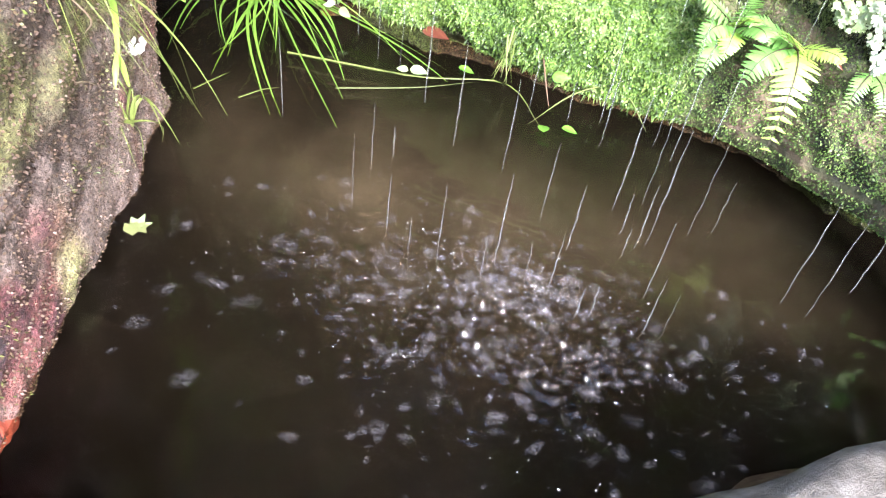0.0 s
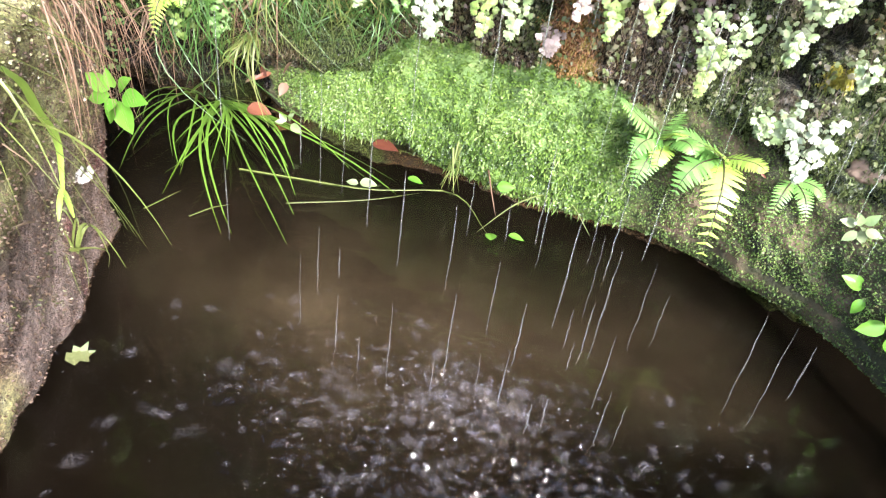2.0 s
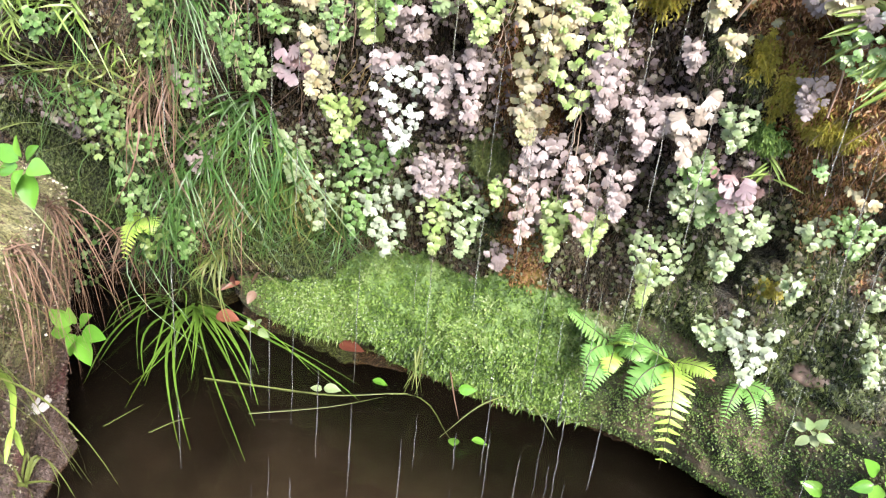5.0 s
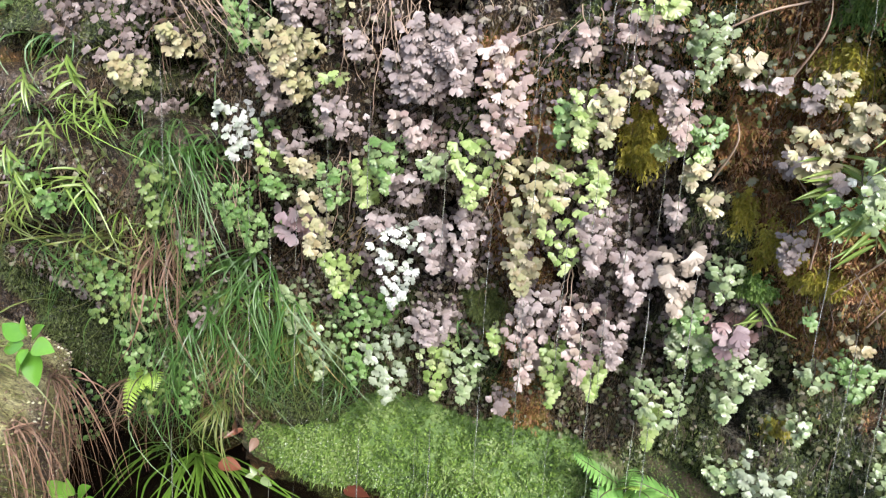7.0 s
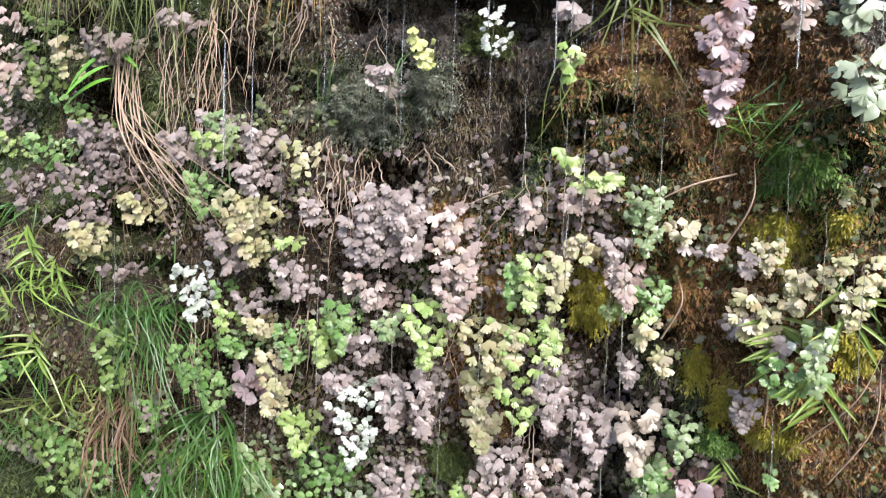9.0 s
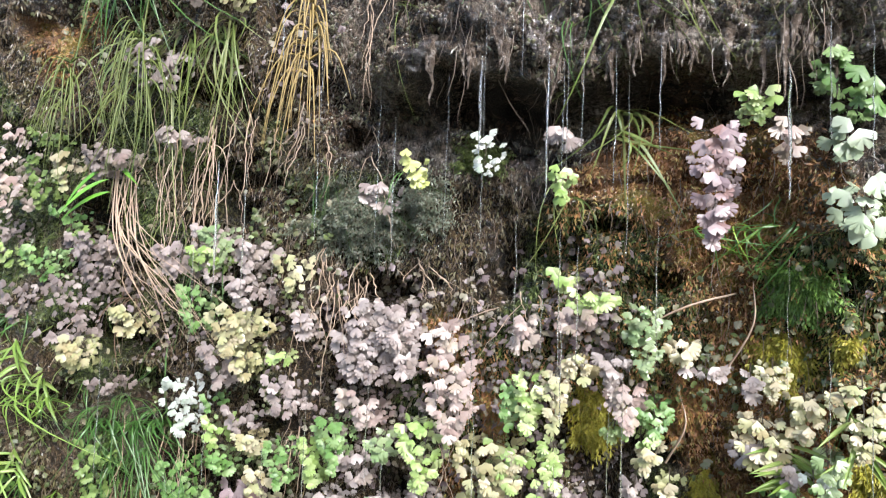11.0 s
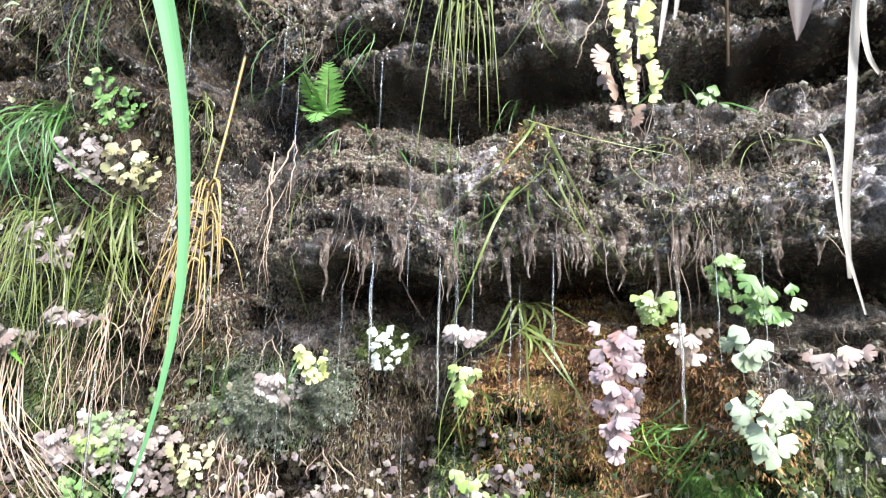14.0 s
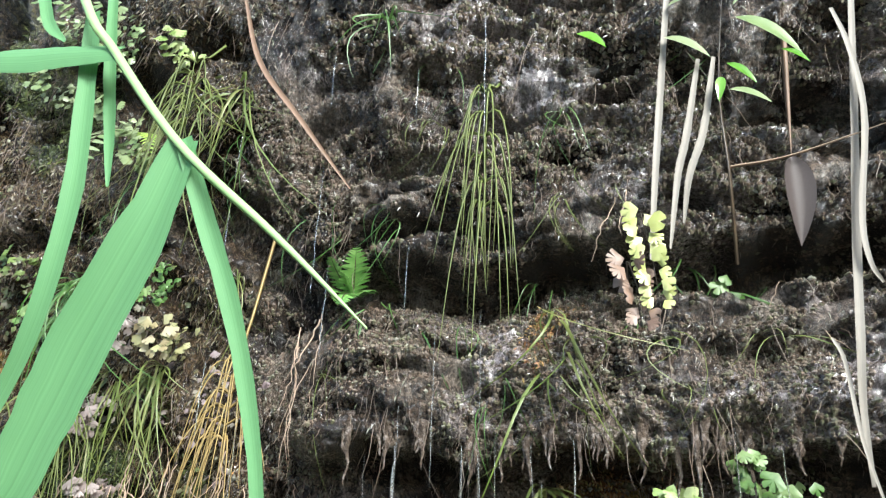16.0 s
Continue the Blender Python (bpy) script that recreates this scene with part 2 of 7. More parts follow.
def green_mask(x, z):
    v = n3(x * 3.1, z * 2.6, 33) + 0.10 * smoothstep(-0.5, -0.75, x) + 0.4 * (1 - smoothstep(0.65, 0.95, z)) * smoothstep(0.05, 0.25, x) + 0.4 * math.exp(-((x - 0.42) / 0.12) ** 2 - ((z - 1.38) / 0.25) ** 2) + 0.35 * math.exp(-((x + 0.10) / 0.24) ** 2 - ((z - 1.52) / 0.10) ** 2)
    v += 0.5 * math.exp(-((x + 0.34) / 0.14) ** 2 - ((z - 1.54) / 0.08) ** 2)
    v += 0.12 * smoothstep(0.1, 0.3, x) * (1 - smoothstep(1.4, 1.7, z)) - 0.22 * smoothstep(0.1, 0.3, x) + 0.30 * n3(x * 9, z * 7, 17)
    return smoothstep(0.10, 0.40, v - 0.25 * (z > 1.75) + 0.12 * n3(x * 18, z * 15, 7))


def lip_mask(x, z):
    # lime-crusted pale rock along the ledge and in patches above it
    v = n3(x * 4, z * 7, 45) + 0.08 + 0.55 * math.exp(-((z - 1.81) / 0.05) ** 2) * smoothstep(-0.1, 0.35, x) + 0.20 * smoothstep(2.0, 2.1, z) * smoothstep(-0.3, 0.0, x)
    v += 0.5 * math.exp(-((x - 0.07) / 0.07) ** 2 - ((z - 1.80) / 0.04) ** 2) + 0.5 * math.exp(-((x - 0.44) / 0.10) ** 2 - ((z - 1.83) / 0.03) ** 2) - 0.25 * math.exp(-((x - 0.22) / 0.06) ** 2 - ((z - 1.84) / 0.05) ** 2)
    return 0.9 * smoothstep(0.22, 0.50, v + 0.16 * n3(x * 22, z * 22, 8)) * smoothstep(1.55, 1.7, z) * smoothstep(-0.5, -0.3, x)


def shade_mask(x, z):
    # brown soil film between plants below and beside the ledge, with shade painted in
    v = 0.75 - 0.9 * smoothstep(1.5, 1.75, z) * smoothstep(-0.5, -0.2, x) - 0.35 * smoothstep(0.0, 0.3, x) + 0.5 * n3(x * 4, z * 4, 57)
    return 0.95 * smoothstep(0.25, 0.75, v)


def heightfield(name, us, vs, place, material, back=None, capped=False):
    # a relief over two coordinates; back: closes it to a solid reaching to that y; capped: closes both ends
    verts = [place(u, v) for v in vs for u in us]
    nu = len(us)
    faces = [(j * nu + i, j * nu + i + 1, (j + 1) * nu + i + 1, (j + 1) * nu + i) for j in range(len(vs) - 1) for i in range(nu - 1)]
    nv = len(vs)
    if capped:
        faces += [tuple(j * nu for j in range(nv)), tuple(j * nu + nu - 1 for j in reversed(range(nv)))]
    if back is not None:
        rim = list(range(nu)) + [j * nu + nu - 1 for j in range(1, nv)] + [(nv - 1) * nu + i for i in reversed(range(nu - 1))] + [j * nu for j in reversed(range(1, nv - 1))]
        first = len(verts)
        verts += [(verts[k][0], back, verts[k][2]) for k in rim]
        n = len(rim)
        faces += [(rim[(i + 1) % n], rim[i], first + i, first + (i + 1) % n) for i in range(n)]
        faces.append(tuple(first + i for i in reversed(range(n))))
    return mesh_object(name, verts, faces, material)


# ---------------------------------------------------------------- the setting
xs = np.concatenate([np.arange(-12, -3.2, 0.4), np.arange(-3.2, -1.9, 0.05), np.arange(-1.9, 1.0, 0.0058), np.arange(1.0, 2.6, 0.05), np.arange(2.6, 12.1, 0.4)])
zs = np.concatenate([np.arange(-0.4, 2.6, 0.0058), np.arange(2.6, 3.31, 0.05)])
wall = heightfield("wall_north", xs, zs, lambda x, z: (x, wall_y(x, z), z), ROCK, back=4.0)
zone = wall.data.color_attributes.new("moss", "FLOAT_COLOR", "POINT")
zone.data.foreach_set("color", [c for v in wall.data.vertices for c in (ochre_mask(v.co.x, v.co.z), green_mask(v.co.x, v.co.z), lip_mask(v.co.x, v.co.z), shade_mask(v.co.x, v.co.z))])
tagged(wall, "wet overhanging brown rock face with moss and dripping ledges", "rock wall", kind="structure")


top = heightfield("ground_hilltop", np.concatenate([np.linspace(-900, -20, 6), np.arange(-12, 12.1, 0.6), np.linspace(20, 900, 6)]), np.concatenate([[0.47], np.arange(0.8, 12, 0.6), np.linspace(20, 900, 6)]), lambda x, y: (x, y, 3.28 + 0.5 * min(8.0, max(0.0, y - 0.5)) + 0.05 * n3(x, y, 0) * (y > 0.6)), SOIL)
tagged(top, "damp soil slope above the rock face", "ground", kind="structure")


def ground_z(x, y):
    # basin of the pool inside, banks outside
    d = min(y + 0.12 - 0.75 * max(0.0, x - 0.0), x + 2.0)
    z = -0.22 + 0.30 * (1 - smoothstep(-0.06, 0.12, d))
    return z + 0.02 * n3(x * 3, y * 3, 0) + 0.006 * n3(x * 20, y * 20, 4)


gx = np.concatenate([np.linspace(-900, -4, 8), np.arange(-3, 2.6, 0.035), np.linspace(4, 900, 8)])
gy = np.concatenate([np.linspace(-900, -4, 8), np.arange(-3, 1.95, 0.035), np.linspace(4, 900, 8)])
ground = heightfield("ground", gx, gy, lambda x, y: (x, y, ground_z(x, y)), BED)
# paints the water's reflected haze together with the silt bar
bar = ground.data.color_attributes.new("silt_haze", "FLOAT_COLOR", "POINT")
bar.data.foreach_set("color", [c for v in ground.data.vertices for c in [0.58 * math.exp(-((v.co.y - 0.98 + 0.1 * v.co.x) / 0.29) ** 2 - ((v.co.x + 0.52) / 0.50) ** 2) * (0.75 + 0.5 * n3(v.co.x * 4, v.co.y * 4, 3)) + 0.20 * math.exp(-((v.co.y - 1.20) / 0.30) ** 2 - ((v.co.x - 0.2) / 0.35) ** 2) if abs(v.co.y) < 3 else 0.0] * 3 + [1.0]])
tagged(ground, "brown silty ground and pool bed", "ground", kind="structure")

# water, with the churned patch below the drips


def water_z(x, y):
    core = math.exp(-((x + 0.03) / 0.20) ** 2 - ((y - 0.70) / 0.13) ** 2)
    wide = math.exp(-(((x + 0.20) / 0.46) ** 2 + ((y - 0.62) / 0.27) ** 2) ** 2)
    a = wide * smoothstep(-0.05, 0.25, n3(x * 9, y * 12, 2) + 0.15) + 0.9 * core
    calm = 0.0012 * n3(x * 14, y * 14, 3)
    chop = 0.019 * noise.turbulence((x * 30, y * 42, 1), 4, True) + 0.010 * n3(x * 110, y * 130, 6)
    return calm + a * chop


wx = np.concatenate([np.arange(-1.9, -0.8, 0.012), np.arange(-0.8, 0.5, 0.0048), np.arange(0.5, 1.75, 0.012)])
wy = np.concatenate([np.arange(-0.3, 0.15, 0.012), np.arange(0.15, 1.1, 0.0048), np.arange(1.1, 1.85, 0.012)])
water = heightfield("water", wx, wy, lambda x, y: (x, y, water_z(x, y)), WATER)
water.visible_shadow = False
tagged(water, "dark brown pool water churned by falling drips", "water", kind="structure")


# front lip of the moss bank, a hand above the water
LIP_X = (-1.25, -1.08, -0.85, -0.58, -0.42, -0.26, -0.03, 0.12, 0.29, 0.43, 0.54, 0.64, 0.70, 0.90, 1.4)
LIP_Y = (1.64, 1.60, 1.57, 1.535, 1.53, 1.49, 1.49, 1.50, 1.475, 1.40, 1.35, 1.25, 1.17, 0.90, 0.40)
BANK_V = (0.0, 0.07, 0.13, 0.17, 0.30, 0.48, 0.66, 0.82, 0.92, 1.0)
BANK_DY = (0.20, 0.12, 0.03, 0.0, -0.022, -0.035, -0.015, 0.025, 0.07, 0.17)
BANK_Z = (-0.10, 0.0, 0.045, 0.085, 0.16, 0.26, 0.36, 0.44, 0.49, 0.53)


def bank_point(u, v):
    # u along the wall, v from the wet underside over the lip and the front to the top
    far = smoothstep(0.05, 0.35, u)
    dy, z = float(np.interp(v, BANK_V, BANK_DY)), float(np.interp(v, BANK_V, BANK_Z))
    y = float(np.interp(u, LIP_X, LIP_Y)) + dy + 0.10 * far * max(0.0, z - 0.09)
    z = z + max(0.0, z - 0.1) * (0.12 * n3(u * 4, 1, 1) - 0.10 * smoothstep(-0.55, -0.75, u) - 0.25 * smoothstep(-0.80, -1.1, u) - 0.25 * smoothstep(0.2, 0.5, u)) + 0.05 * math.exp(-((u + 0.66) / 0.09) ** 2) * (0.05 < v < 0.25)
    k = 0.030 * n3(u * 7, v * 4, 8) + 0.018 * n3(u * 19, v * 9, 3) + 0.009 * n3(u * 48, v * 26, 3)
    return (u, y - k, z + 0.5 * k - 0.02 * far * (0.1 < v < 0.2))


bank = heightfield("moss_bank", np.arange(-1.12, 1.4, 0.009), np.linspace(0, 1, 72), bank_point, MOSSBED)
part_earth = bank.data.color_attributes.new("earth", "FLOAT_COLOR", "POINT")
part_earth.data.foreach_set("color", [c for v in bank.data.vertices for c in [max(smoothstep(-0.06, 0.10, v.co.x + 0.12 * n3(v.co.x * 4, v.co.z * 8, 8)), smoothstep(-0.90, -1.02, v.co.x), 0.9 * smoothstep(0.085, 0.05, v.co.z))] * 3 + [1.0]])
tagged(bank, "bulging bank of bright green moss above the water", "moss bank", kind="structure")


BOULDER_LINE = [Vector(p) for p in ((-0.52, -0.40, 0), (-0.60, -0.12, 0), (-0.71, 0.17, 0), (-0.89, 0.48, 0), (-1.03, 0.76, 0), (-1.10, 0.87, 0), (-1.25, 0.93, 0), (-1.55, 0.95, 0))]


def boulder_point(u, v):
    # u round its face from far to near, v upwards
    s = (1 - min(1.0, max(0.0, u))) * (len(BOULDER_LINE) - 1)
    k = min(int(s), len(BOULDER_LINE) - 2)
    a, c = BOULDER_LINE[k], BOULDER_LINE[k + 1]
    p = a.lerp(c, s - k)
    out = Vector((0.86, 0.5, 0)) if s < 4.6 else Vector((0.55, 0.83, 0))
    over = max(0.0, v - 1.0) / 0.5
    v = min(1.0, v)
    z = -0.25 + v * 1.07
    y = p.y
    back = 0.45 * smoothstep(0.84, 1.0, v) ** 1.3 - 0.11 * max(0.0, z - 0.12) + 0.6 * max(0.0, -z)
    q = 0.040 * n3(y * 2.6, z * 2.5, 3) + 0.022 * n3(y * 9 + p.x * 4, z * 9, 6) + 0.010 * n3(y * 26, z * 26 + p.x * 9, 2)
    p = p - out * (back + q + 0.40 * math.sin(over * math.pi / 2))
    return (p.x, p.y, -0.25 + (z + 0.25) * math.cos(over * math.pi / 2) ** 0.5 if over < 1 else -0.25)


def boulder_material():
    # brown stone, greenish and pale above, flushed with red algae near the water at its near end
    m, nt, b = shader("lichened_boulder_stone", 0.6)
    n = noise_tex(nt, 9.0, 8, 0.7)
    f = noise_tex(nt, 130, 9, 0.75)
    stone_c = ramp(nt, n.outputs[0], [(0.32, (0.06, 0.042, 0.036)), (0.46, (0.15, 0.108, 0.093)), (0.58, (0.25, 0.185, 0.165)), (0.72, (0.40, 0.33, 0.31))])
    red = ramp(nt, n.outputs[0], [(0.34, (0.05, 0.03, 0.04)), (0.45, (0.16, 0.05, 0.06)), (0.54, (0.24, 0.085, 0.075)), (0.66, (0.30, 0.18, 0.16))])
    green = ramp(nt, n.outputs[0], [(0.34, (0.09, 0.085, 0.03)), (0.5, (0.28, 0.27, 0.11)), (0.66, (0.50, 0.48, 0.28))])
    att = nt.nodes.new("ShaderNodeAttribute")
    att.attribute_name = "bloom"
    sep = nt.nodes.new("ShaderNodeSeparateColor")
    nt.links.new(att.outputs["Color"], sep.inputs[0])
    c = mix(nt, sep.outputs[1], mix(nt, sep.outputs[0], stone_c, red), green)
    grain = ramp(nt, f.outputs[0], [(0.38, (0.25, 0.24, 0.23)), (0.5, (0.85, 0.84, 0.82)), (0.62, (1.5, 1.5, 1.5))])
    mul = nt.nodes.new("ShaderNodeMix")
    mul.data_type, mul.blend_type = "RGBA", "MULTIPLY"
    mul.inputs[0].default_value = 1.0
    nt.links.new(c, mul.inputs[6])
    nt.links.new(grain, mul.inputs[7])
    nt.links.new(mul.outputs[2], b.inputs["Base Color"])
    bump(nt, b, f.outputs[0], 1.0, 0.012)
    return m


boulder = heightfield("boulder", np.linspace(1, 0, 260), np.concatenate([np.linspace(0, 1, 170), np.linspace(1.03, 1.5, 16)]), boulder_point, boulder_material(), capped=True)
bloom = boulder.data.color_attributes.new("bloom", "FLOAT_COLOR", "POINT")
bloom.data.foreach_set("color", [c for v in boulder.data.vertices for c in (smoothstep(0.05, 0.35, n3(v.co.y * 7, v.co.z * 7, 4) + 0.9 * smoothstep(0.42, 0.2, v.co.y) * smoothstep(0.32, 0.1, v.co.z) - 0.25), smoothstep(0.0, 0.35, n3(v.co.y * 5, v.co.z * 5, 9) + 0.8 * smoothstep(0.15, 0.42, v.co.z) - 0.38), 0.0, 1.0)])
tagged(boulder, "brown lichened boulder standing in the pool", "boulder", kind="structure")

# ---------------------------------------------------------------- plant materials


def leaf_material(name, colours, rough=0.4, translucent=0.3, island=False, spec=0.5, veins=False, tone=0.49, squash=(1, 1, 1), patch=0.0):
    m, nt, b = shader(name, rough, spec)
    if island:
        src = nt.nodes.new("ShaderNodeNewGeometry").outputs["Random Per Island"]
    else:
        src = nt.nodes.new("ShaderNodeObjectInfo").outputs["Random"]
    n = noise_tex(nt, patch or (60 if island else 5.0), 4, 0.6, squash)
    add = nt.nodes.new("ShaderNodeMath")
    add.operation = "MULTIPLY_ADD"
    nt.links.new(n.outputs[0], add.inputs[0])
    add.inputs[1].default_value = 0.5
    nt.links.new(src, add.inputs[2])
    sc = nt.nodes.new("ShaderNodeMath")
    sc.operation = "MULTIPLY"
    nt.links.new(add.outputs[0], sc.inputs[0])
    sc.inputs[1].default_value = 0.67
    if patch:
        add.inputs[1].default_value = 1.7
        lift = nt.nodes.new("ShaderNodeMath")
        lift.operation = "MULTIPLY_ADD"
        nt.links.new(src, lift.inputs[0])
        lift.inputs[1].default_value, lift.inputs[2].default_value = 0.85, -0.52
        nt.links.new(lift.outputs[0], add.inputs[2])
    col = ramp(nt, sc.outputs[0], [(i / (len(colours) - 1), tuple(v * tone for v in c)) for i, c in enumerate(colours)])
    if veins:
        att = nt.nodes.new("ShaderNodeAttribute")
        att.attribute_name = "across"
        line = nt.nodes.new("ShaderNodeTexNoise")
        line.noise_dimensions = "1D"
        line.inputs["Scale"].default_value = 9.0
        line.inputs["Detail"].default_value = 3.0
        nt.links.new(att.outputs["Fac"], line.inputs["W"])
        shade = ramp(nt, line.outputs[0], [(0.32, (0.82, 0.82, 0.80)), (0.5, (0.94, 0.94, 0.93)), (0.66, (1.05, 1.04, 1.02))])
        mul = nt.nodes.new("ShaderNodeMix")
        mul.data_type, mul.blend_type = "RGBA", "MULTIPLY"
        mul.inputs[0].default_value = 1.0
        nt.links.new(col, mul.inputs[6])
        nt.links.new(shade, mul.inputs[7])
        col = mul.outputs[2]
        bump(nt, b, line.outputs[0], 0.12, 0.001)
    nt.links.new(col, b.inputs["Base Color"])
    tr = nt.nodes.new("ShaderNodeBsdfTranslucent")
    nt.links.new(col, tr.inputs[0])
    ms = nt.nodes.new("ShaderNodeMixShader")
    ms.inputs[0].default_value = translucent
    nt.links.new(b.outputs[0], ms.inputs[1])
    nt.links.new(tr.outputs[0], ms.inputs[2])
    nt.links.new(ms.outputs[0], nt.nodes["Material Output"].inputs[0])
    return m


MAUVE = leaf_material("withered_mauve_frond", [(0.24, 0.175, 0.16), (0.38, 0.30, 0.275), (0.50, 0.41, 0.385), (0.62, 0.53, 0.50), (0.42, 0.34, 0.30), (0.40, 0.35, 0.23)], tone=0.51)
BLUSH = leaf_material("blush_pink_frond", [(0.38, 0.25, 0.21), (0.50, 0.36, 0.315), (0.62, 0.48, 0.43), (0.68, 0.56, 0.50), (0.52, 0.42, 0.32), (0.44, 0.32, 0.29)], tone=0.52)
TAN = leaf_material("faded_tan_frond", [(0.34, 0.26, 0.13), (0.50, 0.42, 0.23), (0.48, 0.50, 0.24), (0.64, 0.57, 0.38), (0.50, 0.39, 0.26)], tone=0.58)
FRONDLIME = leaf_material("yellow_green_sword_frond", [(0.24, 0.40, 0.06), (0.36, 0.54, 0.10), (0.46, 0.62, 0.16)], 0.4, 0.35, tone=0.85)
FRONDGREEN = leaf_material("green_sword_frond", [(0.10, 0.26, 0.06), (0.18, 0.38, 0.09), (0.26, 0.48, 0.14)], 0.4, 0.3, tone=0.8)
LIME = leaf_material("lime_green_frond", [(0.18, 0.30, 0.06), (0.30, 0.45, 0.11), (0.42, 0.57, 0.18), (0.54, 0.64, 0.28), (0.40, 0.44, 0.18)], tone=0.58)
# brown-mauve and olive copies with the corner's shade in their colour
MAUVE_SHADED = leaf_material("shaded_brown_mauve_frond", [(0.14, 0.10, 0.09), (0.26, 0.20, 0.18), (0.38, 0.30, 0.275), (0.52, 0.43, 0.40), (0.28, 0.24, 0.18)], tone=0.46)
LIME_SHADED = leaf_material("shaded_olive_frond", [(0.09, 0.16, 0.035), (0.17, 0.27, 0.065), (0.28, 0.40, 0.11), (0.38, 0.47, 0.19)], tone=0.50)
GREEN = leaf_material("fresh_green_frond", [(0.07, 0.16, 0.04), (0.14, 0.29, 0.065), (0.24, 0.43, 0.12), (0.36, 0.52, 0.21), (0.15, 0.27, 0.07)], tone=0.54)
PALE = leaf_material("pale_green_frond", [(0.20, 0.34, 0.12), (0.36, 0.50, 0.22), (0.48, 0.58, 0.32), (0.30, 0.44, 0.16)], 0.3)
# whitish tone paints in the wet gloss that reflects the sky
WHITE = leaf_material("glossy_whitish_frond", [(0.48, 0.60, 0.42), (0.70, 0.76, 0.66), (0.78, 0.80, 0.75), (0.52, 0.66, 0.44)], 0.22, tone=0.57)
BLADE = leaf_material("grass_green_blade", [(0.05, 0.14, 0.03), (0.10, 0.24, 0.05), (0.18, 0.34, 0.08)], 0.4, 0.3, True)
YELLOWBLADE = leaf_material("yellow_green_blade", [(0.12, 0.20, 0.04), (0.23, 0.30, 0.07), (0.38, 0.38, 0.13)], 0.45, 0.3, True)
GOLD = leaf_material("golden_dry_blade", [(0.34, 0.22, 0.07), (0.46, 0.32, 0.11), (0.55, 0.42, 0.18)], 0.5, 0.2, True, tone=0.6)
ROOTLET = leaf_material("fine_brown_rootlet", [(0.05, 0.033, 0.024), (0.12, 0.08, 0.055), (0.24, 0.18, 0.14)], 0.5, 0.0, True, tone=0.85)
SEDGE = leaf_material("dark_sedge_blade", [(0.035, 0.085, 0.018), (0.09, 0.19, 0.025), (0.24, 0.34, 0.05)], 0.35, 0.25, True, tone=1.1)
ROOT = leaf_material("pale_brown_root", [(0.14, 0.09, 0.06), (0.27, 0.19, 0.135), (0.42, 0.33, 0.26)], 0.6, 0.0, True, tone=1.15)
RUSSET = leaf_material("russet_dead_blade", [(0.14, 0.075, 0.045), (0.26, 0.15, 0.09), (0.38, 0.26, 0.17)], 0.6, 0.1, True)
STEM = plain_material("dark_stem", [(0.3, (0.02, 0.014, 0.01)), (0.7, (0.07, 0.05, 0.03))], 60, 0.4)
MOSSLEAF = leaf_material("bright_moss_leaflet", [(0.028, 0.065, 0.014), (0.08, 0.16, 0.028), (0.18, 0.33, 0.048), (0.30, 0.45, 0.10), (0.50, 0.60, 0.34)], 0.5, 0.25, True, spec=0.4, tone=0.53, patch=9.0)
DARKMOSS = leaf_material("dark_moss_leaflet", [(0.025, 0.036, 0.010), (0.08, 0.11, 0.026), (0.20, 0.24, 0.07)], 0.5, 0.2, True, spec=0.3, tone=0.68)
OCHREMOSS = leaf_material("ochre_moss_leaflet", [(0.06, 0.028, 0.014), (0.16, 0.070, 0.03), (0.26, 0.125, 0.045), (0.13, 0.11, 0.025), (0.30, 0.22, 0.055)], 0.5, 0.2, True, tone=1.25)
CRUST = leaf_material("brown_wet_crust", [(0.03, 0.022, 0.016), (0.11, 0.082, 0.058), (0.18, 0.145, 0.112), (0.13, 0.145, 0.07), (0.29, 0.255, 0.235)], 0.35, 0.0, True)
DRIP = shader("falling_water", 0.08)[0]
DRIP.node_tree.nodes["Principled BSDF"].inputs["Base Color"].default_value = (0.90, 0.92, 0.94, 1)
DRIP.node_tree.nodes["Principled BSDF"].inputs["Transmission Weight"].default_value = 0.95
DRIP.node_tree.nodes["Principled BSDF"].inputs["IOR"].default_value = 1.33

# ---------------------------------------------------------------- plant builders
rnd = random.Random(11)


def part(name, mesh, material, parent, m=None, label=""):
    ob = new(name, mesh)
    ob.parent = parent
    if m is not None:
        ob.matrix_basis = m
    if not mesh.materials:
        mesh.materials.append(material)
    if mesh.materials[0] != material:
        ob.material_slots[0].link = "OBJECT"
        ob.material_slots[0].material = material
    if label:
        ob["label"] = label
    return ob


def raw_mesh(name, verts, faces, material=None, smooth=True):
    me = bpy.data.meshes.new(name)
    me.from_pydata(verts, [], faces)
    if smooth:
        me.polygons.foreach_set("use_smooth", [True] * len(me.polygons))
    if material:
        me.materials.append(material)
    return me


